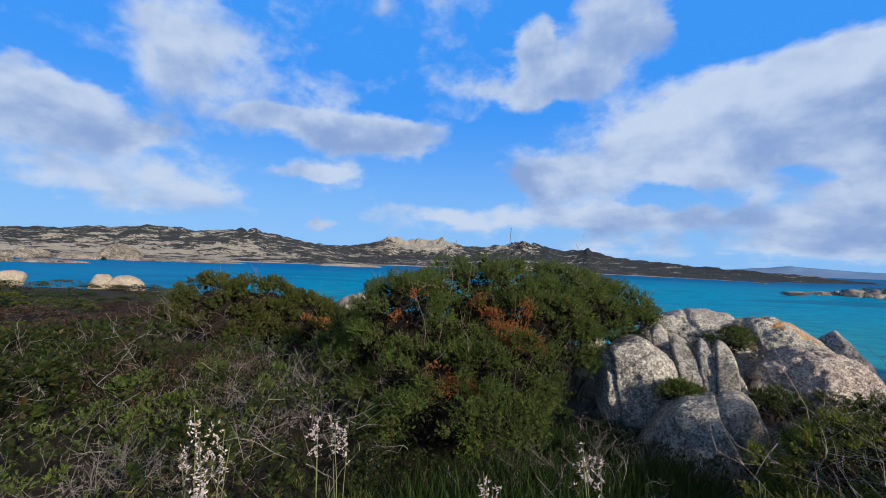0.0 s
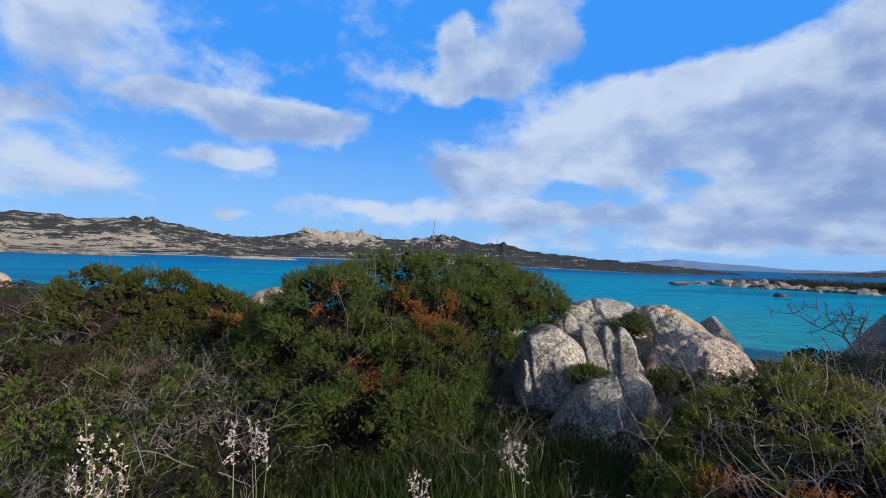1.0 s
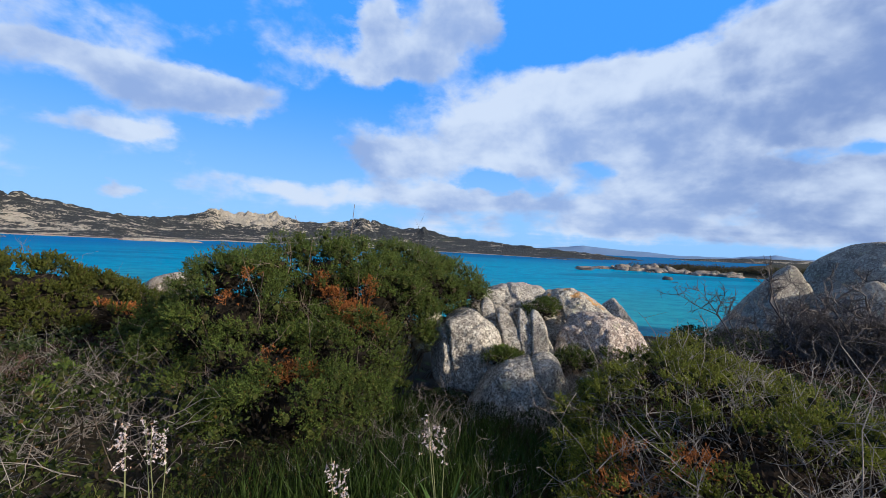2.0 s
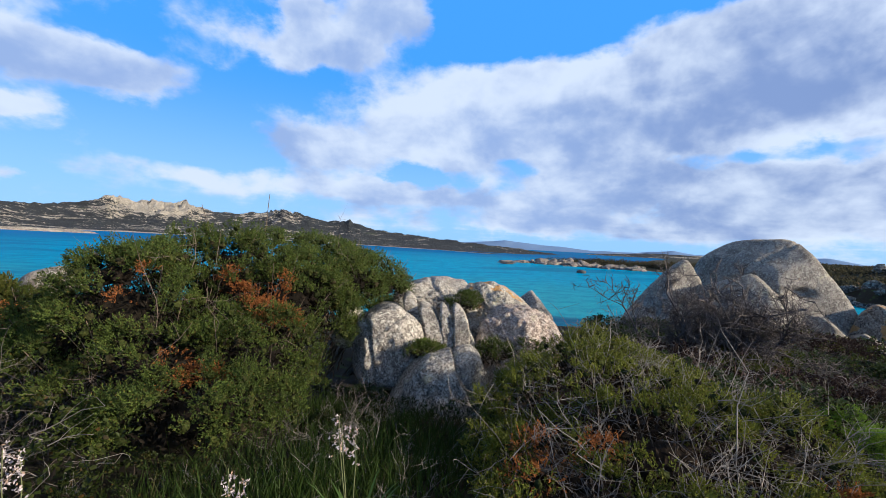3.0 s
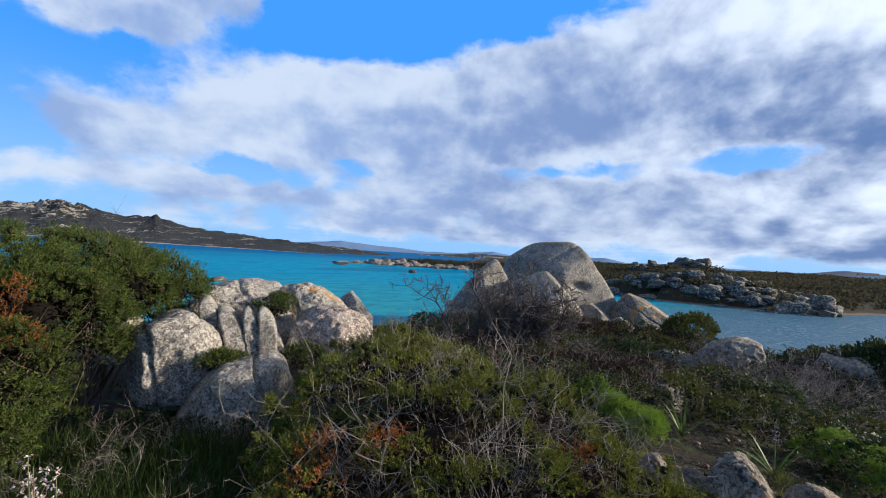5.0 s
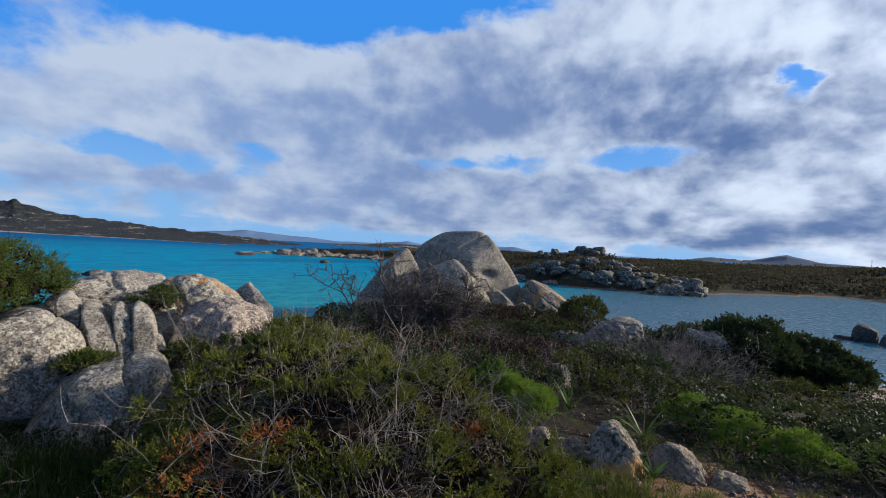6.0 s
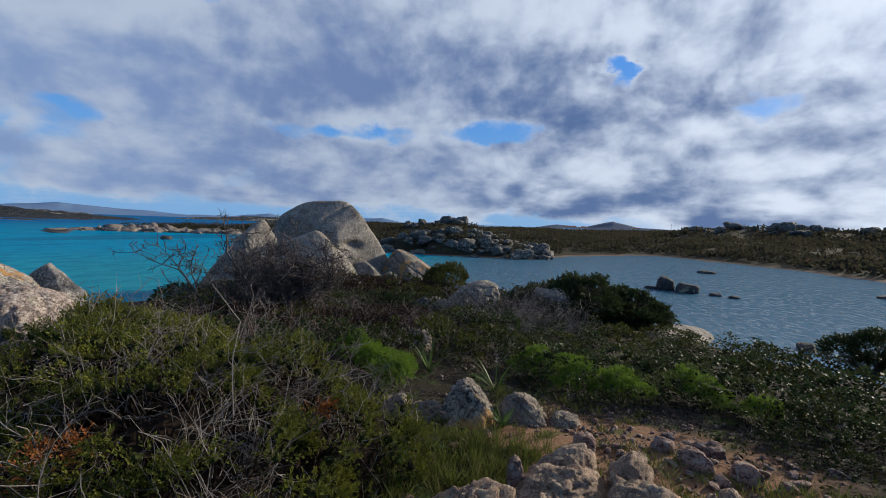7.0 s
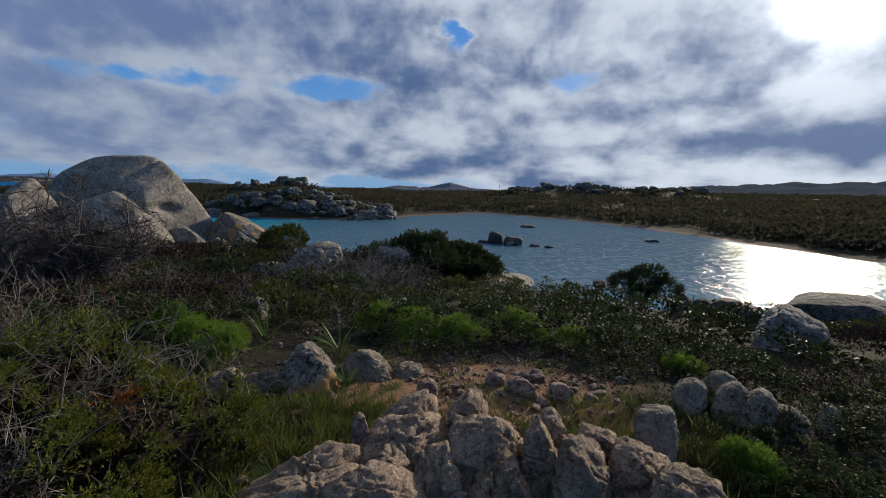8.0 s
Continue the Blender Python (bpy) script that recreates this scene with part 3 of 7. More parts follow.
def inside_far(x, y, poly):
    """Signed distance to the outline: positive inside."""
    x, y = np.asarray(x, float), np.asarray(y, float)
    best, odd = np.full(x.shape, 1e9), np.zeros(x.shape, bool)
    for (ax, ay), (bx, by) in zip(poly, np.roll(poly, -1, 0)):
        ex, ey = bx - ax, by - ay
        t = np.clip(((x - ax) * ex + (y - ay) * ey) / (ex * ex + ey * ey), 0, 1)
        best = np.minimum(best, np.hypot(x - ax - t * ex, y - ay - t * ey))
        odd ^= ((ay > y) != (by > y)) & (x < (bx - ax) * (y - ay) / (by - ay if by != ay else 1e-9) + ax)
    return np.where(odd, best, -best)


def height(x, y):
    x, y = np.asarray(x, float), np.asarray(y, float)
    p = np.stack([x, y, 0 * x], -1).reshape(-1, 3)
    n1 = fbm(p * 0.35, 3, 5).reshape(x.shape)
    n2 = fbm(p * 0.03, 4, 8).reshape(x.shape)
    d1 = inside_far(x, y, NEAR) + n1 * 0.4
    d2 = inside_far(x, y, FAR) + n1 * 0.5
    h1 = np.where(d1 > 0, 2.1 * (1 - np.exp(-np.maximum(d1, 0) / 11.0)) + 0.15 * np.exp(-((x - 2.8) ** 2 + (y + 1.0) ** 2) / 5.8) + 0.06 * n1 * np.minimum(np.maximum(d1, 0), 1), 0.35 * d1)
    h1 = h1 - np.where(d1 > 0, 0.4 * np.exp(-((x - 3.6) / 2.3) ** 2 - ((y - 6.4) / 1.9) ** 2), 0)
    h1 = h1 + np.where(d1 > 0, 0.20 * np.exp(-((x - 4.1) ** 2 + (y + 3.5) ** 2) / 1.6), 0)
    back = np.clip((np.hypot(x, y) - 60) / 300, 0, 1)
    rise = 0.5 + 3.6 / (1 + np.exp((y / np.maximum(x, 1.0) + 0.34) * 22.0))
    h2 = np.where(d2 > 0, 0.10 * np.minimum(d2, 5) + (1.2 + rise * back + 0.9 * n2) * (1 - np.exp(-np.maximum(d2 - 4, 0) / 16.0)), 0.3 * d2)
    for mx, my, mh, mr in ((57, 8, 1.7, 7), (53, 17, 1.2, 5), (112, -43, 2.2, 9), (106, -56, 2.0, 9), (96, -72, 2.0, 10), (100, 18, 2.2, 10)):
        h2 = h2 + np.where(d2 > 0, mh * np.exp(-((x - mx) ** 2 + (y - my) ** 2) / mr ** 2), 0)
    return np.maximum(np.maximum(h1, h2), -4.0)


def gz(x, y):
    return float(height(np.array([x]), np.array([y]))[0])

# ---- ground, sea, hills ----
def grid(nx, ny):
    i = np.arange((nx - 1) * (ny - 1))
    r, c = i // (nx - 1), i % (nx - 1)
    a = r * nx + c
    return np.stack([a, a + 1, a + 1 + nx, a + nx], 1)


u = np.linspace(-1, 1, 251)
gx, gy = np.meshgrid(8 + 45 * u + 4300 * u ** 9, 45 * u + 4300 * u ** 9)
gh = height(gx, gy)
pts = np.stack([gx, gy, gh], -1).reshape(-1, 3)
near_cam = np.exp(-(np.hypot(pts[:, 0] - 3, pts[:, 1]) / 9) ** 2)
pts[:, 2] += near_cam * 0.035 * fbm(pts * np.array([3, 3, 0]), 3, 31)
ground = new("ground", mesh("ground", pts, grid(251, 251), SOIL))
tagged(ground, "sandy coastal ground with gravel, litter and a pale beach", "ground", kind="structure")

sea = new("sea", mesh("sea", np.array([(-4600, -4600, 0), (4600, -4600, 0), (4600, 4600, 0), (-4600, 4600, 0)], float), np.array([[0, 1, 2, 3]]), SEA))
tagged(sea, "clear turquoise sea with small wind ripples", "sea", kind="structure")

RIDGE = [(-75, 1.8), (-55, 1.9), (-45.3, 2.10), (-41.4, 2.32), (-37.0, 2.73), (-34.0, 3.14), (-30.9, 3.07), (-29.2, 2.80), (-25.8, 3.23), (-23.3, 3.25), (-20.1, 2.75), (-16.1, 1.97),
         (-13.3, 1.88), (-10.5, 2.15), (-7.0, 3.05), (-3.3, 2.9), (0.3, 3.05), (2.6, 2.42), (4.8, 2.42), (8.4, 2.75), (10.5, 3.15), (12.6, 2.71), (15.4, 2.21), (18.1, 2.34),
         (21.4, 1.46), (25.7, 1.04), (28.6, 0.80), (32.4, 0.55), (38.3, 0.12), (44, -0.3), (47, -0.9)]
SHORE = [(-75, 400), (-45, 380), (-30, 360), (-16, 330), (-6, 470), (8, 430), (20, 340), (31, 275), (39, 205), (47, 190)]


def range_of_hills(name, label, ridge, shore, depth, mat, rough, cols, rows, top=0.72, sea_level=0.0, tors=()):
    """A hillside between its shore and a skyline given as elevations seen from the lookout."""
    ridge, shore = np.array(ridge, float), np.array(shore, float)
    azs = np.linspace(ridge[0, 0], ridge[-1, 0], cols)
    r = np.linspace(-0.03, 1, rows)
    A, R = np.meshgrid(azs, r)
    S = np.interp(A, shore[:, 0], shore[:, 1])
    D = S * (1 + np.maximum(R, -0.03) * depth)
    E = np.interp(A, ridge[:, 0], ridge[:, 1])
    e0 = -np.degrees(np.arctan2(EYE - sea_level, S))
    up = np.clip(R / top, 0, 1)
    x, y = np.sin(np.radians(A)) * D, np.cos(np.radians(A)) * D
    p = np.stack([x, y, 0 * x], -1).reshape(-1, 3)
    n = fbm(p / (S.mean() * 0.10), 6, 4, 0.55).reshape(A.shape)
    prof = 0.62 * up ** 0.9 + 0.38 * up ** 2.2 + 0.10 * n * np.sin(up * math.pi)
    el_ = e0 + (E - e0) * prof
    z = EYE + D * np.tan(np.radians(el_))
    rocky = np.full(A.shape, 1.0)
    for a0, w in tors:
        rocky = rocky + 2.2 * np.exp(-((A - a0) / w) ** 2)
    jag = np.abs(fbm(p / (S.mean() * 0.05), 4, 14, 0.55)).reshape(A.shape)
    z += (jag - 0.35) * rough * rocky * up * D / 1000
    z -= np.maximum(R - top, 0) * D * 0.12
    z = np.where(R < 0, sea_level - 1.0, z)
    ob = new(name, mesh(name, np.stack([x, y, z], -1).reshape(-1, 3), grid(cols, rows), mat))
    return tagged(ob, label, "hills", kind="structure"), A, up


hills, A, up = range_of_hills("hills", "rocky granite hills with dark maquis across the channel", RIDGE, SHORE, 1.7, HILL, 3.5, 760, 70,
                              tors=((-6.5, 1.4), (-3.3, 1.3), (-0.5, 1.5), (9.0, 1.5), (11, 1.2), (18, 0.8), (-24, 1.5)))
bare = (0.26 * np.exp(-((A + 36) / 15) ** 2) * np.exp(-((up - 0.32) / 0.3) ** 2) + 0.32 * np.exp(-((A + 3.2) / 4.3) ** 4) * np.clip((up - 0.55) * 4, 0, 1)
        + 0.12 * np.exp(-((A - 9.5) / 3) ** 2) * np.clip((up - 0.6) * 4, 0, 1) + 0.5 * (up < 0.04) - 0.10 / (1 + np.exp(-(A - 15) / 3)))
attr = hills.data.attributes.new("bare", "FLOAT", "POINT")
attr.data.foreach_set("value", bare.ravel().astype(np.float32))

range_of_hills("distant_mountains", "distant mountain range on the horizon, blue with painted haze",
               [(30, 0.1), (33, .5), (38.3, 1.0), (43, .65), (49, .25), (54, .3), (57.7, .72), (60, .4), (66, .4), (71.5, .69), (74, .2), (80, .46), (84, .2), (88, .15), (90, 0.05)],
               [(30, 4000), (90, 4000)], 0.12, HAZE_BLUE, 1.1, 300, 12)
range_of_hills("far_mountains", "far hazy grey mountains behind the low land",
               [(86, -0.1), (90.5, .1), (93.8, .60), (97, .35), (100.3, 1.15), (103, .5), (107, .35), (110, .0)], [(86, 3000), (110, 3000)], 0.15, HAZE_NEAR_BLUE, 1.0, 160, 12)
range_of_hills("headland", "low dark headland behind the spit", [(48, -0.2), (52, .1), (55, .28), (58, .36), (64, .2), (70, 0), (76, -.2)], [(48, 800), (76, 800)], 0.3, HILL, 1.5, 120, 16)
range_of_hills("inland_hill", "long scrubby hill inland of the bay, greyed with painted haze", [(108, -0.1), (118, .4), (126, 1.0), (130, 1.35), (137, 1.8), (144, 1.95), (155, 2.2), (170, 1.5), (190, 1.0)],
               [(108, 1100), (190, 900)], 0.5, HAZE_GREY_HILL, 4.0, 260, 24, sea_level=2.0)


# ---- rocks ----
PALE_PINK = granite("pinkish_granite", (0.62, 0.50, 0.43), (0.29, 0.22, 0.185), (0.76, 0.68, 0.58), rust=0.3, grain=1.5, relief=0.045)


def rocks_of_cluster():
    g = "granite outcrop by the juniper"
    hewn("rock", "large blocky grey granite rock with pale lichen", (2.76, 6.18, 1.91), -21.5,
         [(-1, 0.04, 0.52), (-0.44, 0.9, 0.549), (-0.25, 0.97, 0.546), (0.57, 0.82, 0.534), (0.86, 0.51, 0.532), (1, -0.02, 0.56), (0.56, -0.83, 0.552), (0.07, -1, 0.538), (-0.77, -0.64, 0.602), (-0.98, -0.21, 0.527)],
         [(-0.1, -1, 0.05, 0.46), (0.6, -0.75, 0.2, 0.5), (-0.75, -0.6, 0.1, 0.5), (0, -0.65, 0.75, 0.56), (0, 1, 0.1, 0.6)], 11, GREY_ROCK, g, 18, 6, 0.05, 0.028, grooves=((0.97, 0, 0.2, -0.28, 0.035, 0.06), (-0.5, 0, 0.85, 0.3, 0.02, 0.03)))
    hewn("rock", "rough grey granite block under the juniper", (2.3, 6.71, 2.07), -16.5,
         [(-0.99, 0.13, 0.209), (-0.71, 0.7, 0.194), (0.14, 0.99, 0.299), (1, -0.03, 0.225), (0.54, -0.84, 0.263), (-0.16, -0.99, 0.293), (-0.83, -0.55, 0.271)],
         [(-0.3, -1, 0.1, 0.25), (0.5, -0.8, 0.1, 0.28), (0, 1, 0.1, 0.4)], 12, GREY_ROCK, g, 16, 5, 0.05, 0.03)
    hewn("rock_fin", "small rounded granite knob beside the fins", (3.25, 6.41, 2.37), -24.4,
         [(-0.98, 0.19, 0.158), (-0.29, 0.96, 0.249), (0.81, 0.59, 0.15), (0.94, 0.33, 0.125), (0.98, -0.21, 0.142), (-0.29, -0.96, 0.222), (-0.96, -0.27, 0.111)],
         [(0, -1, 0.1, 0.2), (0, -0.7, 0.7, 0.32), (0, 1, 0.1, 0.55)], 21, GREY_ROCK, g, 12, 5, 0.03, 0.018)
    hewn("rock_fin", "upright rounded granite fin in a row of three", (3.46, 6.08, 2.05), -27.1,
         [(-0.8, 0.59, 0.435), (0.11, 0.99, 0.418), (0.68, 0.73, 0.264), (0.91, 0.42, 0.183), (0.96, 0.27, 0.179), (0.99, 0.12, 0.211), (0.14, -0.99, 0.443), (-0.96, -0.27, 0.103), (-0.93, -0.37, 0.097)],
         [(0, -1, 0.1, 0.24), (0, -0.7, 0.7, 0.36), (0, 1, 0.1, 0.55)], 22, GREY_ROCK, g, 14, 5, 0.03, 0.018)
    hewn("rock_fin", "upright rounded granite fin in a row of three", (3.64, 5.93, 2.08), -29.1,
         [(-0.75, 0.66, 0.338), (0.72, 0.69, 0.25), (0.97, 0.25, 0.128), (1, 0.06, 0.117), (0.98, -0.21, 0.168), (-0.59, -0.81, 0.305), (-0.99, -0.11, 0.08), (-0.99, -0.17, 0.075)],
         [(0, -1, 0.1, 0.2), (0, -0.7, 0.7, 0.32), (0, 1, 0.1, 0.55)], 23, GREY_ROCK, g, 14, 5, 0.03, 0.018)
    hewn("rock_fin", "upright rounded granite fin in a row of three", (3.81, 5.77, 2.09), -30.9,
         [(-0.75, 0.66, 0.366), (0.62, 0.78, 0.273), (0.93, 0.38, 0.156), (1, 0.09, 0.134), (0.99, -0.17, 0.171), (-0.1, -1, 0.424), (-1, -0.07, 0.128), (-1, -0.08, 0.127)],
         [(0, -1, 0.1, 0.2), (0, -0.7, 0.7, 0.32), (0, 1, 0.1, 0.55)], 24, GREY_ROCK, g, 14, 5, 0.03, 0.018)
    hewn("rock", "low granite base beneath the fins", (3.8, 6.07, 1.64), -29.6,
         [(-0.1, 0.99, 0.352), (0.96, 0.27, 0.441), (1, -0.06, 0.444), (-0.03, -1, 0.39), (-0.98, -0.19, 0.382)],
         [(0, -1, 0.3, 0.22), (0, 1, 0, 0.6)], 27, GREY_ROCK, g, 14, 5, 0.06, 0.03)
    hewn("rock", "flat-topped granite slab at the back of the outcrop", (4.36, 7.7, 2.26), -27.5,
         [(-0.96, 0.28, 0.764), (-0.57, 0.82, 0.568), (-0.2, 0.98, 0.451), (0.17, 0.99, 0.556), (0.86, 0.5, 0.829), (0.98, -0.18, 0.874), (0.03, -1, 0.48), (-0.93, -0.36, 0.842)],
         [(-0.1, -1, 0.5, 0.4), (0.1, -0.5, 0.85, 0.3), (0, 1, 0, 0.7)], 31, GREY_ROCK, g, 20, 6, 0.06, 0.035, grooves=((0.7, 0, 0.6, 0.25, 0.03, 0.05), (0.1, 0, 1, 0.12, 0.02, 0.04)))
    hewn("rock", "granite slab capped with orange lichen", (5.45, 7.15, 2.2), -35.4,
         [(-0.99, 0.11, 0.68), (-0.75, 0.66, 0.688), (-0.15, 0.99, 0.522), (0.2, 0.98, 0.475), (0.57, 0.82, 0.498), (1, -0.06, 0.706), (0.13, -0.99, 0.475), (-0.74, -0.67, 0.573)],
         [(-0.2, -1, 0.4, 0.42), (0.3, -0.6, 0.7, 0.45), (0, 1, 0, 0.6)], 32, LICHEN_ROCK, g, 20, 6, 0.06, 0.035, grooves=((0.8, 0, 0.5, -0.1, 0.025, 0.04),))
    hewn("rock", "small dark granite block", (6.76, 7.39, 2.07), -40.8,
         [(-0.96, 0.28, 0.371), (-0.53, 0.85, 0.4), (0.74, 0.67, 0.245), (0.75, 0.66, 0.243), (1, -0.07, 0.43), (0.04, -1, 0.434), (-0.83, -0.56, 0.381)],
         [(-0.5, -0.85, 0.2, 0.22), (0.5, -0.7, 0.5, 0.3), (0, 1, 0, 0.4)], 33, GREY_ROCK, g, 22, 5, 0.04, 0.03)
    hewn("rock", "broad sloping granite rock beneath dead twigs", (5.03, 5.84, 1.8), -38.6,
         [(-0.94, 0.34, 0.748), (-0.56, 0.83, 0.692), (-0.04, 1, 0.625), (0.43, 0.9, 0.633), (0.88, 0.47, 0.702), (1, -0.03, 0.758), (0.17, -0.99, 0.634), (-0.14, -0.99, 0.6), (-0.87, -0.5, 0.701), (-0.99, -0.12, 0.731)],
         [(-0.2, -1, 0.25, 0.5), (0.55, -0.75, 0.35, 0.55), (0, -0.55, 0.85, 0.6), (0, 1, 0, 0.7)], 34, PALE_PINK, g, 16, 6, 0.07, 0.04, grooves=((0.85, 0, 0.5, -0.35, 0.03, 0.06), (0.1, 0, 1, 0.1, 0.02, 0.04), (0.3, 0, 1, -0.25, 0.025, 0.05)))
    hewn("rock", "half-dome granite rock with a vertical crack", (2.96, 4.99, 1.49), -27.6,
         [(-0.94, 0.35, 0.517), (-0.82, 0.57, 0.453), (-0.6, 0.8, 0.446), (-0.2, 0.98, 0.474), (-0.15, 0.99, 0.489), (0.69, 0.72, 0.728), (0.95, 0.3, 0.719), (1, 0.08, 0.732), (-0.09, -1, 0.573), (-0.99, -0.11, 0.702)],
         [(-0.1, -1, 0.18, 0.42), (0.5, -0.85, 0.15, 0.48), (-0.6, -0.7, 0.3, 0.5), (0, 1, 0.1, 0.6)], 35, GREY_ROCK, g, 20, 6, 0.035, 0.022, grooves=((0.93, 0, 0.37, 0.40, 0.022, 0.09),))
    rock("rock", "rough grey granite block among dead twigs", (4.5, 5.25, 1.25), (0.5, 0.5, 0.45), 10, 36, GREY_ROCK, 4, (0, 10), g, square=3)
    rock("rock", "rough grey granite block half buried", (4.6, 7.1, 1.60), (0.8, 0.6, 0.50), 10, 37, GREY_ROCK, 4, group=g, square=3)


def rocks_of_headland():
    g = "boulders on the point"
    hewn("boulder", "huge domed granite boulder with a hollow under its brow", (20.51, 8.56, 1.63), -66.8,
         [(-1, -0.05, 2.82), (-0.94, 0.35, 3.153), (-0.71, 0.71, 3.168), (-0.48, 0.88, 3.021), (-0.07, 1, 2.741), (0.4, 0.92, 2.635), (0.64, 0.77, 2.43), (0.88, 0.48, 2.17), (0.8, 0.6, 2.154), (0.99, -0.16, 2.507), (0.68, -0.74, 2.448), (0.14, -0.99, 2.722), (-0.93, -0.37, 2.745)],
         [(-0.45, -0.88, 0.12, 2), (0.55, -0.8, 0.2, 1.95), (0.05, -0.75, 0.65, 2.35), (-0.3, -0.55, 0.8, 2.6), (0, 1, 0.1, 2.2)], 43, BIG_ROCK, g, 34, 6, 0.018, 0.006, grooves=((0.62, 0, -0.78, -1.75, 0.05, 0.10),), hollows=((0.85, -1.9, 0.72, 0.50, 0.22, 0.24), (-1.5, -1.6, 1.0, 0.5, 0.2, 0.12)), category="boulder")
    hewn("boulder", "pointed granite spire leaning on the great boulder", (16.15, 10.28, 1.14), -56.8,
         [(-0.99, 0.17, 1.57), (-0.82, 0.57, 1.25), (-0.77, 0.63, 1.23), (-0.73, 0.69, 1.28), (-0.67, 0.74, 1.4), (0.11, 0.99, 2.31), (0.84, 0.55, 1.84), (0.94, 0.34, 1.54), (0.9, 0.44, 1.58), (1, -0, 1.8), (0.17, -0.99, 2.11), (-0.96, -0.29, 2.07)],
         [(-0.55, -0.8, 0.22, 1.02), (0.5, -0.82, 0.2, 1.02), (0, -0.8, 0.6, 1.62), (0, 1, 0.1, 1.08)], 44, BIG_ROCK, g, 26, 6, 0.035, 0.014, grooves=((1, 0, 0.25, 0.22, 0.03, 0.08), (0.8, 0, -0.5, -0.3, 0.03, 0.05)), category="boulder")
    hewn("boulder", "slanting granite slab with a sharp ridge", (17.08, 7.62, 1.06), -65.3,
         [(-1, 0.06, 1.81), (-0.4, 0.92, 1.92), (-0.47, 0.88, 1.95), (-0.07, 1, 1.96), (0.69, 0.73, 1.33), (0.69, 0.73, 1.33), (0.82, 0.58, 1.3), (0.93, 0.38, 1.35), (1, -0.08, 1.7), (0.39, -0.92, 1.83), (-0.01, -1, 1.95), (-0.99, -0.14, 1.68)],
         [(0.05, -0.8, 0.55, 1.15), (0.62, -0.62, 0.48, 1.14), (-0.5, -0.8, 0.3, 1.32), (0, 1, 0.1, 1.08)], 45, BIG_ROCK, g, 34, 6, 0.02, 0.009, grooves=((-0.12, 0, 1, 0.2, 0.05, 0.12), (0.9, 0, 0.3, -0.2, 0.025, 0.05)), category="boulder")
    hewn("boulder", "angular dark granite wedge", (19.11, 6.33, 0.74), -71.1,
         [(-0.99, 0.11, 0.824), (-0.81, 0.59, 0.989), (0.02, 1, 0.913), (0.65, 0.76, 0.59), (0.73, 0.68, 0.603), (1, -0.06, 0.821), (0.23, -0.97, 0.911), (-0.9, -0.44, 0.833)],
         [(-0.3, -0.95, 0.2, 0.549), (0.6, -0.75, 0.3, 0.61), (0, 1, 0, 0.732)], 46, BIG_ROCK, g, 30, 5, 0.03, 0.012, category="boulder")
    hewn("boulder", "tilted granite block with orange lichen", (20.63, 4.88, 1.11), -76.2,
         [(-0.97, 0.24, 1.28), (-0.81, 0.58, 1.29), (-0.45, 0.89, 1.25), (0.4, 0.92, 0.732), (0.55, 0.83, 0.702), (0.95, 0.32, 1.06), (0.93, -0.37, 1.37), (0.1, -1, 1.06), (-0.87, -0.49, 1.25)],
         [(-0.5, -0.85, 0.15, 0.784), (0.35, -0.75, 0.55, 0.694), (0, 1, 0, 0.896)], 47, LICHEN_BOULDER, g, 28, 6, 0.03, 0.014, grooves=((0.5, 0, 0.85, 0.25, 0.03, 0.05),), category="boulder")
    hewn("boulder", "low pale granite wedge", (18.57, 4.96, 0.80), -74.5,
         [(-0.91, 0.4, 0.713), (-0.45, 0.89, 0.616), (0.55, 0.84, 0.313), (0.66, 0.75, 0.326), (0.91, -0.42, 0.746), (0.06, -1, 0.528), (-0.94, -0.34, 0.689)],
         [(-0.3, -0.9, 0.3, 0.42), (0.4, -0.7, 0.6, 0.36), (0, 1, 0, 0.48)], 48, BIG_ROCK, g, 26, 5, 0.03, 0.015, category="boulder")
    hewn("boulder", "long low granite shelf", (14, 3.97, 0.74), -73.5, [(-0.85, 0.53, 0.635), (-0.32, 0.95, 0.349), (-0, 1, 0.32), (1, 0.04, 0.856), (0.22, -0.98, 0.502), (-0.49, -0.87, 0.852)],
         [(-0.2, -0.9, 0.4, 0.5), (0.3, -0.6, 0.75, 0.45), (0, 1, 0, 0.6)], 49, BIG_ROCK, g, 16, 5, 0.04, 0.03, crags=0.05, category="boulder")
    hewn("boulder", "ridged granite rock above the water", (13.44, 1.08, 1.23), -84.9, [(-0.98, 0.2, 0.731), (-0.68, 0.73, 0.485), (-0.3, 0.95, 0.427), (0.23, 0.97, 0.553), (0.98, 0.22, 0.751), (0.23, -0.97, 0.766)],
         [(-0.3, -0.9, 0.35, 0.6), (0.35, -0.7, 0.6, 0.6), (0, 1, 0, 0.8)], 50, BIG_ROCK, g, 18, 6, 0.06, 0.04, crags=0.10, grooves=((0.6, 0, 0.8, 0.1, 0.03, 0.08), (0.6, 0, 0.8, -0.2, 0.03, 0.08)), category="boulder")
    hewn("boulder", "pale cracked granite rock in the scrub", (12.88, 2.2, 0.96), -79.7, [(-0.89, 0.45, 0.339), (-0.45, 0.89, 0.208), (0.17, 0.99, 0.283), (1, 0.1, 0.479), (0.1, -1, 0.402)],
         [(-0.3, -0.9, 0.35, 0.4), (0.35, -0.7, 0.6, 0.4), (0, 1, 0, 0.5)], 54, PALE_STONE, g, 16, 5, 0.06, 0.04, crags=0.10, category="boulder")
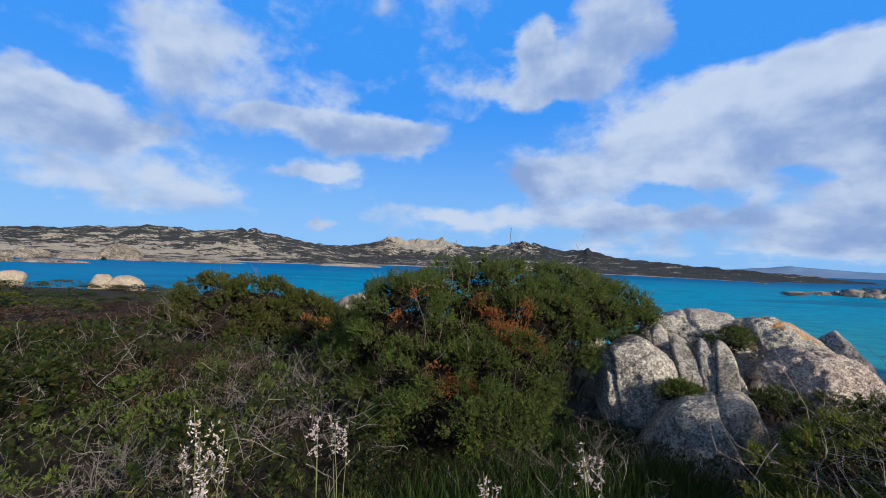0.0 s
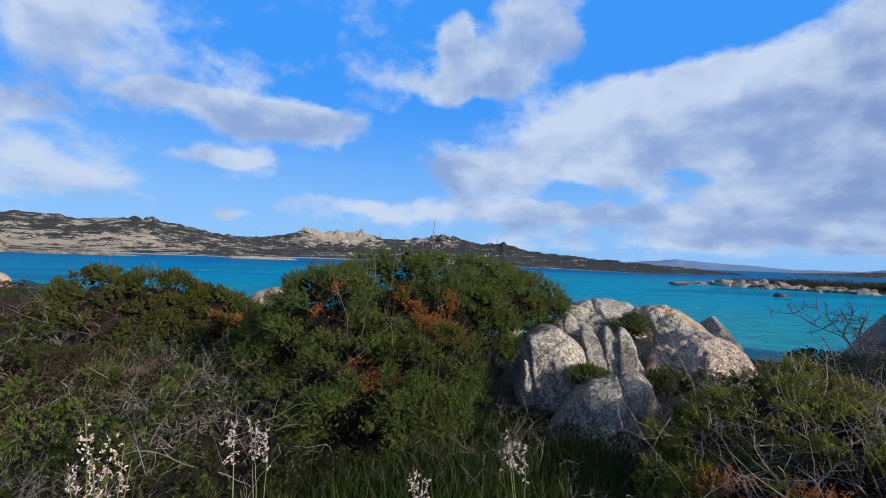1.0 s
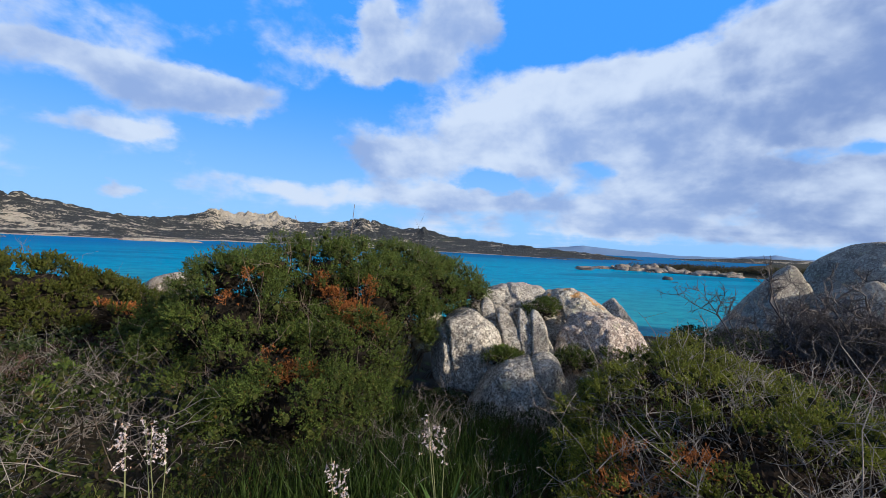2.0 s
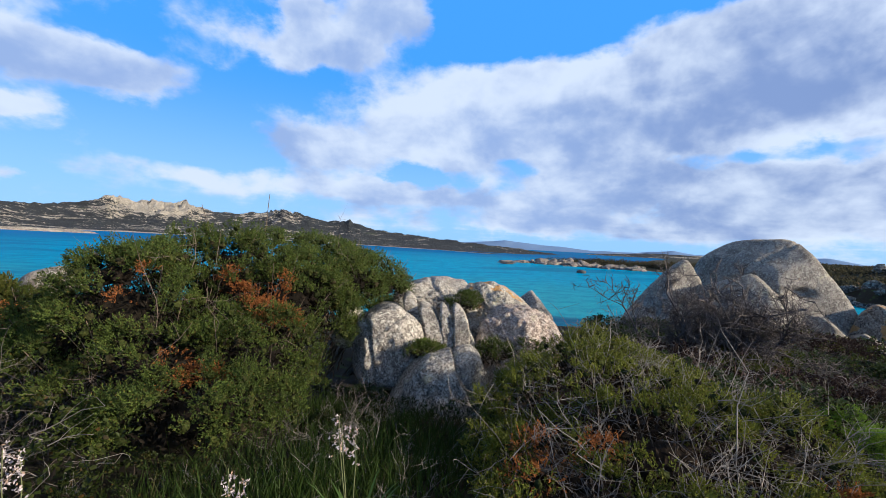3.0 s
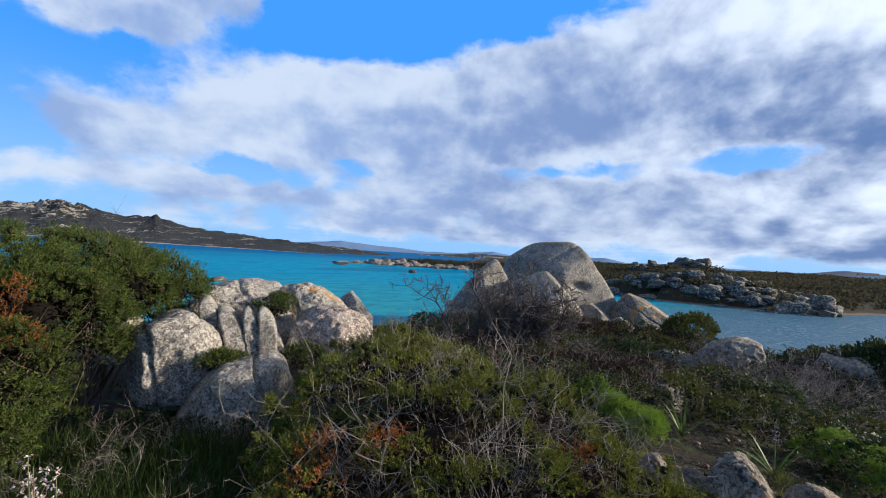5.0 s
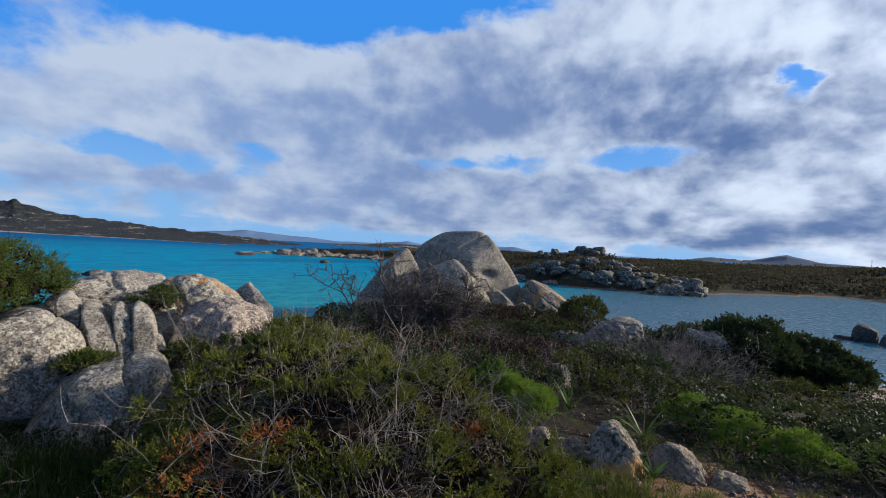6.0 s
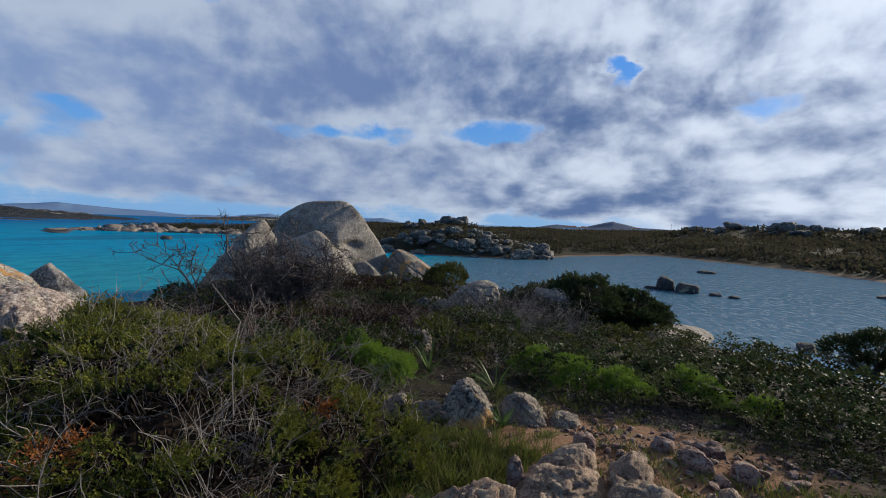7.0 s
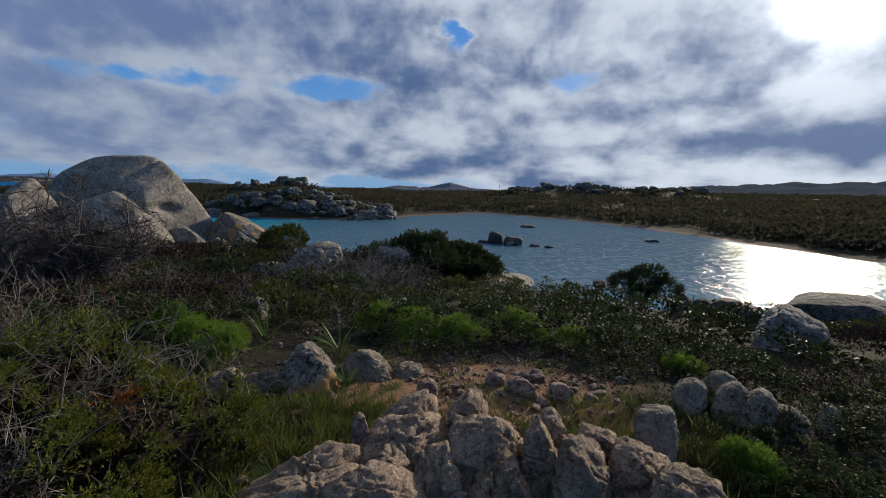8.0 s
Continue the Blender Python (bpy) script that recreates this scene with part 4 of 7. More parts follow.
    tall = "smooth grey-brown granite boulder with a flat face"
    rock("boulder", tall + " at the water", (13.0, 2.2, 0.98), (0.5, 0.45, 0.34), -80, 51, BIG_ROCK, 4, group=g, cuts=3)
    rock("boulder", tall + " half hidden by scrub", (14.1, -1.0, 0.95), (0.9, 0.7, 0.70), 20, 52, BIG_ROCK, 4, group=g, cuts=2)
    rock("shore_slab", "smooth granite slab sloping into the bay", (15.6, -4.9, -0.05), (2.2, 0.9, 0.5), -42, 53, BIG_ROCK, 4, (0, 4), g, square=2.4, cuts=2)


def rocks_to_the_left():
    g = "pale boulders on the left shore"
    rock("boulder", "smooth warm granite boulder standing upright", (-24.6, 31.9, 0.72), (0.80, 0.9, 1.05), 35, 61, WARM_ROCK, 4, (0, -6), g, square=3.4, cuts=2, rough=0.08, fine=0.02)
    rock("boulder", "smooth warm granite boulder leaning over", (-23.2, 32.4, 0.60), (1.25, 1.0, 1.2), 35, 62, WARM_ROCK, 4, (0, 14), g, square=2.4, cuts=1, rough=0.07, fine=0.02)
    rock("boulder", "low warm granite boulder", (-23.4, 31.2, 0.45), (0.9, 0.7, 0.42), 35, 63, WARM_ROCK, 4, group=g, cuts=1)
    rock("boulder", "pale granite boulder beyond the scrub", (-31.7, 32.4, 1.15), (0.9, 0.8, 0.75), 10, 64, WARM_ROCK, 4, group=g, cuts=2)
    rock("boulder", "pale granite boulder beyond the scrub", (-33.0, 32.2, 1.0), (0.9, 0.8, 0.6), 50, 65, WARM_ROCK, 4, group=g, cuts=2)
    rock("striped_slab", "grey granite slab with parallel grooves", (-2.75, 14.3, 2.02), (0.62, 0.5, 0.34), -10, 66, BIG_ROCK, 4, (0, -12), g, square=2.6, cuts=2, cracks=0.06)


def islet(name, label, spots, mat, seed):
    """Bare granite standing in the sea, several joined humps."""
    thing = tagged(new(name), label, "islet")
    thing.location = (spots[0][0], spots[0][1], 0)
    for i, (x, y, z, sx, sy, sz) in enumerate(spots):
        v, f = rock_form(seed + i, 4, square=2.6, cuts=5, rough=0.20, fine=0.09, cracks=0.05)
        part("rock_hump", mesh("rock_hump", v * np.array([sx, sy, sz]) + np.array([x - spots[0][0], y - spots[0][1], z]), f, mat), thing)
    return thing


rocks_of_cluster()
rocks_of_headland()
rocks_to_the_left()
islet("rock_islet", "long pale granite islet", [(-128, 122, 0.1, 12, 5, 1.2), (-119, 127, 0.0, 8, 5, 1.1), (-137, 117, 0.2, 10, 6, 1.7), (-112, 133, 0, 6, 3, 0.7)], ISLET, 71)
islet("rock_islet", "pale granite islet with a great rounded boulder", [(-155, 214, 2.2, 9, 7, 5.4), (-168, 203, 0.5, 12, 7, 2.4), (-181, 192, 1.0, 7, 6, 3.2), (-144, 221, 0, 12, 5, 1.2), (-190, 184, .6, 9, 4, 2.2)], ISLET, 81)
islet("rock_islet", "low dark granite skerry in the channel", [(-130, 214, 0, 7, 3, 1.6), (-120, 220, 0, 10, 3, 1.3), (-108, 226, 0, 6, 2, 0.9)], ISLET, 91)
islet("rock_islet", "low skerry off the far shore", [(-62, 268, 0, 12, 4, 2.0), (-48, 272, 0, 9, 4, 1.5)], BIG_ROCK, 95)

islet("rock_islet", "low pinkish granite shelf along the spit", [(75, 88, 0.0, 2.6, 2, 0.55), (77.5, 84, 0.1, 2.4, 2.2, 0.8), (79, 80.5, 0.0, 2.8, 2, 0.7), (81, 76, 0.1, 2.2, 2.4, 0.9), (82.5, 72, 0.1, 2.6, 2, 0.7), (84.5, 67.5, 0.1, 2.4, 2.2, 0.9), (86, 63, 0.1, 2.2, 2, 0.7), (79.5, 85, 0.2, 2.2, 1.8, 1.2), (82, 80, 0.2, 2, 2, 1.3), (72.5, 91, 0, 2, 1.4, 0.35)], SPIT_ROCK, 98)

# rocks awash: one shape, turned and sized
awash = [(18.2, 39.0, 0.12, 0.75, 0.36), (17.3, 39.4, 0.0, 0.5, 0.2), (28.8, -8.6, 0.25, 0.50, 0.62), (28.4, -9.6, 0.10, 0.80, 0.45), (29.0, -7.8, 0.0, 0.35, 0.2), (30.4, -21.0, 0.0, 0.55, 0.2),
         (15.7, -8.8, 0.0, 0.32, 0.22), (27.2, -10.7, 0.0, 0.3, 0.18), (26.6, -11.4, 0.0, 0.28, 0.16), (42.6, -15.9, 0.0, 0.9, 0.25), (56.5, 51.2, 0.0, 0.9, 0.6), (62, 78, 0.0, 1.8, 0.25), (66, 83, 0.0, 2.2, 0.35)]
first = None
for i, (x, y, z, s, h) in enumerate(awash):
    if first is None:
        first = rock("sea_rock", "dark wet rock standing in shallow water", (x, y, z), (1, 1, 1), 0, 101, DARK_ROCK, 4, cuts=3, rough=0.14, group="rocks awash")
        first.matrix_world = pose(x, y, z, 0, 0, 20) @ Matrix.Diagonal((s, s * 0.8, h, 1))
    else:
        c = first.copy()
        scene.collection.objects.link(c)
        c.matrix_world = pose(x, y, z, 0, 0, 57 * i) @ Matrix.Diagonal((s, s * 0.8, h, 1))

# rocks by the bay's near corner
hewn("rock", "streaked angular granite rock above the bay", (7.34, -7.81, 0.94), -139.1, [(-0.98, 0.21, 0.507), (-0.62, 0.78, 0.469), (0.3, 0.95, 0.357), (0.49, 0.87, 0.347), (0.96, 0.27, 0.475), (0.53, -0.85, 0.815), (-0.08, -1, 0.88), (-0.94, -0.34, 0.572)],
     [(-0.3, -0.9, 0.3, 0.55), (0.4, -0.7, 0.6, 0.5), (0, 1, 0, 0.7)], 111, BIG_ROCK, "rocks at the bay corner", 20, 6, 0.04, 0.03, crags=0.05, grooves=((0.45, 0, 0.9, 0.0, 0.03, 0.05), (0.45, 0, 0.9, 0.2, 0.03, 0.05), (0.45, 0, 0.9, -0.2, 0.03, 0.05), (0.45, 0, 0.9, -0.35, 0.03, 0.04)))
hewn("boulder", "broad dark granite boulder at the water's edge", (9.24, -11.66, 0.33), -143.5, [(-0.98, 0.2, 1.341), (-0.33, 0.95, 0.852), (-0.13, 0.99, 0.723), (0.06, 1, 0.709), (0.43, 0.9, 0.818), (0.97, 0.25, 1.095), (0.43, -0.9, 1.175), (-0.03, -1, 1.365), (-0.97, -0.24, 1.322)],
     [(-0.2, -0.95, 0.2, 1), (0, -0.5, 0.85, 0.9), (0, 1, 0, 1.2)], 112, DARK_ROCK, "rocks at the bay corner", 16, 6, 0.03, 0.012, category="boulder")
for x, y, z, s, h, sd in ((11.1, -8.5, 0.35, .26, .42, 113), (10.75, -8.9, 0.35, .27, .36, 114), (10.2, -9.1, 0.45, .42, .40, 115), (9.7, -9.2, 0.55, .3, .3, 116)):
    rock("rock", "dark upright rock at the water's edge", (x, y, z), (s, s, h), 30, sd, DARK_ROCK, 4, group="rocks at the bay corner", cuts=2)


def scattered_rocks(name, label, group, spots, mats, seed):
    """Shore boulders from a few shared shapes."""
    rng = np.random.default_rng(seed)
    kinds = [mesh(name, *rock_form(seed + q, 3, square=4.5, cuts=11, rough=0.22, fine=0.09), mats[q % len(mats)]) for q in range(5)]
    for i, (x, y, s) in enumerate(spots):
        ob = new(name, kinds[i % 5])
        hz = rng.uniform(0.55, 0.95)
        ob.matrix_world = pose(x, y, max(gz(x, y), -0.1) + s * hz * 0.25, 0, 0, rng.uniform(0, 360)) @ Matrix.Diagonal((s * rng.uniform(0.8, 1.4), s * rng.uniform(0.7, 1.1), s * hz, 1))
        tagged(ob, label, "rock", group)


rng = np.random.default_rng(7)
spots = [(x, y, s) for x, y, s in zip(49.5 + rng.normal(0, 1.2, 330) + rng.uniform(0, 11, 330), rng.uniform(-3, 26, 330), 0.25 + 0.75 * rng.uniform(0, 1, 330) ** 2.5) if inside_far(x, y, FAR) > -2.5]
scattered_rocks("shore_rock", "rounded grey granite boulder on the far side of the bay", "boulders across the bay", spots, [FAR_ROCK], 130)
t_ = rng.uniform(0, 1, 110)
spots = [(75 + 13 * a + rng.normal(0, 2), 87 - 26 * a + rng.normal(0, 2.5), 0.35 + 1.0 * rng.uniform(0, 1) ** 3) for a in t_]
scattered_rocks("spit_rock", "pinkish granite boulder on the low spit", "boulders on the spit", spots, [FAR_ROCK, SPIT_ROCK], 140)
spots = []
for mx, my in ((112, -43), (106, -56), (96, -72), (100, 18)):
    spots += [(mx + rng.normal(0, 4), my + rng.normal(0, 4), rng.uniform(0.5, 1.8)) for q in range(16)]
scattered_rocks("tor_rock", "weathered granite boulder in a tor above the scrub", "tors inland of the bay", spots, [FAR_ROCK], 150)

# ---- outcrop and stones beside the lookout ----
g = "outcrop at the lookout"
hewn("outcrop_rock", "long weathered granite hump flushed with ochre lichen", (3.32, -0.06, 1.68), -82, [(-0.43, 0.9, 0.067), (-0.36, 0.93, 0.058), (-0.21, 0.98, 0.07), (0.36, 0.93, 0.18), (0.83, 0.56, 0.295), (0.67, -0.74, 0.387), (-0, -1, 0.197), (0.08, -1, 0.201), (0.05, -1, 0.207)],
     [(-0.25, -1, 0.45, 0.11), (0.5, -0.8, 0.4, 0.12), (0, -0.6, 0.8, 0.1), (0, 1, 0, 0.14)], 201, CRAG, g, 18, 5, 0.05, 0.04, crags=0.09, cuts=9, grooves=((0.2, -0.3, 0.9, 0.03, 0.012, 0.03),))
hewn("outcrop_rock", "long weathered granite hump flushed with ochre lichen", (3.13, -0.13, 1.71), -83.1, [(-0.29, 0.96, 0.092), (-0.11, 0.99, 0.063), (-0.01, 1, 0.069), (0.47, 0.88, 0.186), (0.65, -0.76, 0.361), (0.07, -1, 0.189), (0.1, -1, 0.189), (-0.54, -0.84, 0.322)],
     [(-0.25, -1, 0.45, 0.09), (0.5, -0.8, 0.4, 0.1), (0, -0.6, 0.8, 0.09), (0, 1, 0, 0.12)], 202, CRAG, g, 18, 5, 0.05, 0.04, crags=0.09, cuts=9, grooves=((0.9, 0.2, 0.3, -0.03, 0.012, 0.03),))
hewn("outcrop_rock", "long weathered granite hump flushed with ochre lichen", (2.97, -0.42, 1.74), -90.8, [(-0.52, 0.85, 0.165), (-0.19, 0.98, 0.121), (0.25, 0.97, 0.118), (0.65, 0.76, 0.167), (0.89, -0.45, 0.269), (-0.1, -1, 0.264), (-0.92, -0.39, 0.246)],
     [(-0.25, -1, 0.45, 0.14), (0.5, -0.8, 0.4, 0.16), (0, -0.6, 0.8, 0.14), (0, 1, 0, 0.19)], 203, CRAG, g, 18, 5, 0.05, 0.04, crags=0.09, cuts=9, grooves=((0.5, 0.1, -0.8, 0.02, 0.012, 0.03),))
hewn("outcrop_rock", "fissured grey-brown granite knob of the outcrop", (3.28, -0.53, 1.7), -93.2, [(-0.99, 0.15, 0.117), (-0.49, 0.87, 0.119), (0.28, 0.96, 0.109), (0.85, 0.53, 0.108), (0.99, -0.11, 0.129), (0.39, -0.92, 0.262), (-0.37, -0.93, 0.245)],
     [(-0.25, -1, 0.45, 0.13), (0.5, -0.8, 0.4, 0.15), (0, -0.6, 0.8, 0.13), (0, 1, 0, 0.17)], 204, CRAG, g, 18, 5, 0.05, 0.04, crags=0.09, cuts=9, grooves=((0.2, -0.3, 0.9, 0.03, 0.012, 0.03),))
hewn("outcrop_rock", "long weathered granite hump flushed with ochre lichen", (3.54, -0.59, 1.7), -94.3, [(-0.64, 0.77, 0.15), (-0.43, 0.9, 0.112), (-0.41, 0.91, 0.112), (0.42, 0.91, 0.222), (0.82, 0.57, 0.276), (0.75, -0.66, 0.339), (0.72, -0.7, 0.335), (-0.26, -0.97, 0.304), (-0.48, -0.88, 0.33)],
     [(-0.25, -1, 0.45, 0.21), (0.5, -0.8, 0.4, 0.23), (0, -0.6, 0.8, 0.2), (0, 1, 0, 0.27)], 205, CRAG, g, 18, 5, 0.05, 0.04, crags=0.09, cuts=9, grooves=((0.9, 0.2, 0.3, -0.03, 0.012, 0.03),))
hewn("outcrop_rock", "fissured grey-brown granite knob of the outcrop", (3.86, -0.71, 1.72), -96.1, [(-0.63, 0.77, 0.101), (-0.23, 0.97, 0.101), (0.72, 0.7, 0.155), (1, 0.03, 0.18), (0.29, -0.96, 0.25), (-0.63, -0.78, 0.266)],
     [(-0.25, -1, 0.45, 0.14), (0.5, -0.8, 0.4, 0.16), (0, -0.6, 0.8, 0.14), (0, 1, 0, 0.19)], 206, CRAG, g, 18, 5, 0.05, 0.04, crags=0.09, cuts=9, grooves=((0.5, 0.1, -0.8, 0.02, 0.012, 0.03),))
hewn("outcrop_rock", "fissured grey-brown granite knob of the outcrop", (3.31, -1.07, 1.75), -105.7, [(-0.95, 0.32, 0.208), (-0.35, 0.94, 0.163), (-0.21, 0.98, 0.168), (0.35, 0.94, 0.215), (0.92, 0.4, 0.228), (0.99, -0.11, 0.218), (0.52, -0.85, 0.328), (-0.14, -0.99, 0.31), (-0.9, -0.44, 0.222)],
     [(-0.25, -1, 0.45, 0.21), (0.5, -0.8, 0.4, 0.23), (0, -0.6, 0.8, 0.2), (0, 1, 0, 0.27)], 207, CRAG, g, 18, 5, 0.05, 0.04, crags=0.09, cuts=9, grooves=((0.2, -0.3, 0.9, 0.03, 0.012, 0.03),))
hewn("outcrop_rock", "fissured grey-brown granite knob of the outcrop", (3.17, -0.79, 1.69), -100, [(-0.93, 0.37, 0.141), (-0.41, 0.91, 0.146), (0.78, 0.63, 0.135), (0.93, 0.36, 0.135), (0.85, -0.53, 0.156), (-0.11, -0.99, 0.305), (-0.96, -0.29, 0.156)],
     [(-0.25, -1, 0.45, 0.18), (0.5, -0.8, 0.4, 0.19), (0, -0.6, 0.8, 0.17), (0, 1, 0, 0.23)], 208, CRAG, g, 18, 5, 0.05, 0.04, crags=0.09, cuts=9, grooves=((0.9, 0.2, 0.3, -0.03, 0.012, 0.03),))
hewn("outcrop_rock", "fissured grey-brown granite knob of the outcrop", (3.14, -1.37, 1.79), -113.6, [(-1, 0.03, 0.092), (-0.86, 0.52, 0.143), (0.12, 0.99, 0.197), (0.88, 0.48, 0.097), (0.96, 0.28, 0.085), (0.98, -0.21, 0.108), (0.46, -0.89, 0.321), (-0.89, -0.46, 0.137)],
     [(-0.25, -1, 0.45, 0.11), (0.5, -0.8, 0.4, 0.12), (0, -0.6, 0.8, 0.2), (0, 1, 0, 0.14)], 209, CRAG, g, 18, 5, 0.05, 0.04, crags=0.09, cuts=9, grooves=((0.5, 0.1, -0.8, 0.02, 0.012, 0.03),))
hewn("outcrop_rock", "fissured grey-brown granite knob of the outcrop", (2.92, -1.5, 1.8), -119, [(-0.98, -0.18, 0.148), (-0.98, 0.2, 0.169), (-0.41, 0.91, 0.219), (0.34, 0.94, 0.167), (0.72, 0.7, 0.137), (0.92, 0.39, 0.13), (0.99, 0.16, 0.138), (0.5, -0.86, 0.321), (-0.89, -0.46, 0.173)],
     [(-0.25, -1, 0.45, 0.18), (0.5, -0.8, 0.4, 0.19), (0, -0.6, 0.8, 0.22), (0, 1, 0, 0.23)], 210, CRAG, g, 18, 5, 0.05, 0.04, crags=0.09, cuts=9, grooves=((0.2, -0.3, 0.9, 0.03, 0.012, 0.03),))
hewn("outcrop_rock", "fissured grey-brown granite knob of the outcrop", (2.95, -1.13, 1.75), -110, [(-0.99, 0.17, 0.083), (-0.86, 0.51, 0.094), (0.55, 0.84, 0.114), (0.88, 0.48, 0.089), (1, -0.06, 0.106), (0.17, -0.98, 0.293), (-0.84, -0.54, 0.145)],
     [(-0.25, -1, 0.45, 0.11), (0.5, -0.8, 0.4, 0.12), (0, -0.6, 0.8, 0.15), (0, 1, 0, 0.14)], 211, CRAG, g, 18, 5, 0.05, 0.04, crags=0.09, cuts=9, grooves=((0.9, 0.2, 0.3, -0.03, 0.012, 0.03),))
hewn("outcrop_rock", "long weathered granite hump flushed with ochre lichen", (2.91, -1.83, 1.85), -125.7, [(-0.98, 0.22, 0.142), (-0.44, 0.9, 0.113), (0.21, 0.98, 0.08), (0.48, 0.88, 0.087), (0.89, -0.46, 0.13), (0.45, -0.89, 0.24), (-0.35, -0.94, 0.26)],
     [(-0.25, -1, 0.45, 0.12), (0.5, -0.8, 0.4, 0.13), (0, -0.6, 0.8, 0.11), (0, 1, 0, 0.16)], 212, CRAG, g, 18, 5, 0.05, 0.04, crags=0.09, cuts=9, grooves=((0.5, 0.1, -0.8, 0.02, 0.012, 0.03),))
hewn("outcrop_rock", "long weathered granite hump flushed with ochre lichen", (2.58, -1.85, 1.91), -131.3, [(-1, 0.04, 0.149), (-0.71, 0.7, 0.132), (0.02, 1, 0.092), (0.3, 0.95, 0.094), (0.99, -0.14, 0.136), (0.42, -0.91, 0.26), (-0.73, -0.69, 0.329)],
     [(-0.25, -1, 0.45, 0.14), (0.5, -0.8, 0.4, 0.16), (0, -0.6, 0.8, 0.14), (0, 1, 0, 0.19)], 213, CRAG, g, 18, 5, 0.05, 0.04, crags=0.09, cuts=9, grooves=((0.2, -0.3, 0.9, 0.03, 0.012, 0.03),))
hewn("outcrop_rock", "fissured grey-brown granite knob of the outcrop", (3.43, -1.54, 1.81), -114.5, [(-0.97, 0.24, 0.109), (-0.21, 0.98, 0.09), (0.78, 0.63, 0.099), (0.99, -0.1, 0.102), (-0.06, -1, 0.212), (-0.73, -0.69, 0.212)],
     [(-0.25, -1, 0.45, 0.1), (0.5, -0.8, 0.4, 0.11), (0, -0.6, 0.8, 0.09), (0, 1, 0, 0.13)], 214, CRAG, g, 18, 5, 0.05, 0.04, crags=0.09, cuts=9, grooves=((0.9, 0.2, 0.3, -0.03, 0.012, 0.03),))
hewn("outcrop_rock", "fissured grey-brown granite knob of the outcrop", (3.7, -1.06, 1.75), -103.4, [(-0.98, 0.18, 0.118), (-0.72, 0.7, 0.096), (-0.14, 0.99, 0.148), (0.97, 0.26, 0.153), (0.96, -0.27, 0.134), (0.27, -0.96, 0.277), (-0.36, -0.93, 0.33)],
     [(-0.25, -1, 0.45, 0.16), (0.5, -0.8, 0.4, 0.18), (0, -0.6, 0.8, 0.16), (0, 1, 0, 0.21)], 215, CRAG, g, 18, 5, 0.05, 0.04, crags=0.09, cuts=9, grooves=((0.5, 0.1, -0.8, 0.02, 0.012, 0.03),))
hewn("outcrop_rock", "fissured grey-brown granite knob of the outcrop", (3.2, -1.75, 1.83), -120.7, [(-0.94, 0.33, 0.108), (-0.04, 1, 0.069), (0.43, 0.9, 0.072), (0.99, -0.15, 0.12), (0.29, -0.96, 0.222), (-0.61, -0.79, 0.248)],
     [(-0.25, -1, 0.45, 0.09), (0.5, -0.8, 0.4, 0.1), (0, -0.6, 0.8, 0.09), (0, 1, 0, 0.12)], 216, CRAG, g, 18, 5, 0.05, 0.04, crags=0.09, cuts=9, grooves=((0.2, -0.3, 0.9, 0.03, 0.012, 0.03),))
hewn("outcrop_rock", "fissured grey-brown granite knob of the outcrop", (3.04, -1.01, 1.67), -106.2, [(-0.97, 0.24, 0.066), (-0.4, 0.91, 0.085), (0.82, 0.57, 0.094), (1, -0.09, 0.085), (-0.08, -1, 0.231)],
     [(-0.25, -1, 0.45, 0.1), (0.5, -0.8, 0.4, 0.11), (0, -0.6, 0.8, 0.1), (0, 1, 0, 0.13)], 217, CRAG, g, 18, 5, 0.05, 0.04, crags=0.09, cuts=9, grooves=((0.9, 0.2, 0.3, -0.03, 0.012, 0.03),))
rng = np.random.default_rng(17)
rubble = [mesh("rubble_stone", *rock_form(1700 + q, 3, square=4.0, cuts=7, rough=0.14, fine=0.07), CRAG if q < 3 else PINK_ROCK) for q in range(6)]
for q in range(180):  # broken stones round the outcrop and over the path
    if q < 40:
        x, y, s = rng.normal(3.35, 0.30), rng.normal(-1.1, 0.55), rng.uniform(0.02, 0.055)
    else:
        x, y, s = rng.normal(4.55, 0.36), rng.normal(-1.7, 0.75), rng.uniform(0.008, 0.018) + 0.045 * rng.uniform() ** 4
    ob = new("rubble_stone", rubble[int(rng.integers(0, 6)) if q < 40 else 3 + q % 3])
    base = 1.70 - 0.5 * max(0, math.hypot(x - 3.0, y + 1.0) - 0.6)
    ob.matrix_world = pose(x, y, max(gz(x, y), base if q < 40 else 0) + s * 0.25, rng.uniform(-20, 20), rng.uniform(-20, 20), rng.uniform(0, 360)) @ Matrix.Diagonal((s * 1.45, s, s * 0.6, 1))
    tagged(ob, "broken angular granite stone on bare earth", "stone", "rubble on the path")
rock("outcrop_rock", "broad cracked granite mass beneath the lookout outcrop", (2.95, -0.95, 1.30), (0.90, 1.20, 0.36), -10, 219, CRAG, 6, (0, 0), g, square=2.4, cuts=1, rough=0.18, fine=0.09, cracks=0.08)
for x, y, zt, a, b, c, rz, sd in ((4.70, -.92, 1.60, .11, .09, .10, 0, 221), (4.62, -1.80, 1.58, .16, .10, .10, 40, 222), (4.50, -2.1, 1.58, .13, .09, .10, 20, 223), (4.85, -1.6, 1.56, .10, .07, .09, 60, 224), (3.70, -.35, 1.77, .09, .07, .1, 0, 225), (4.9, -2.0, 1.56, .12, .09, .1, 80, 226)):
    rock("stone", "broken pink granite stone on the path", (x, y, zt - c), (a, b, max(c, (zt - gz(x, y)) * 0.6)), rz, sd, PINK_ROCK, 4, group="pink stones on the path", square=3.6, cuts=6, rough=0.12, fine=0.06)
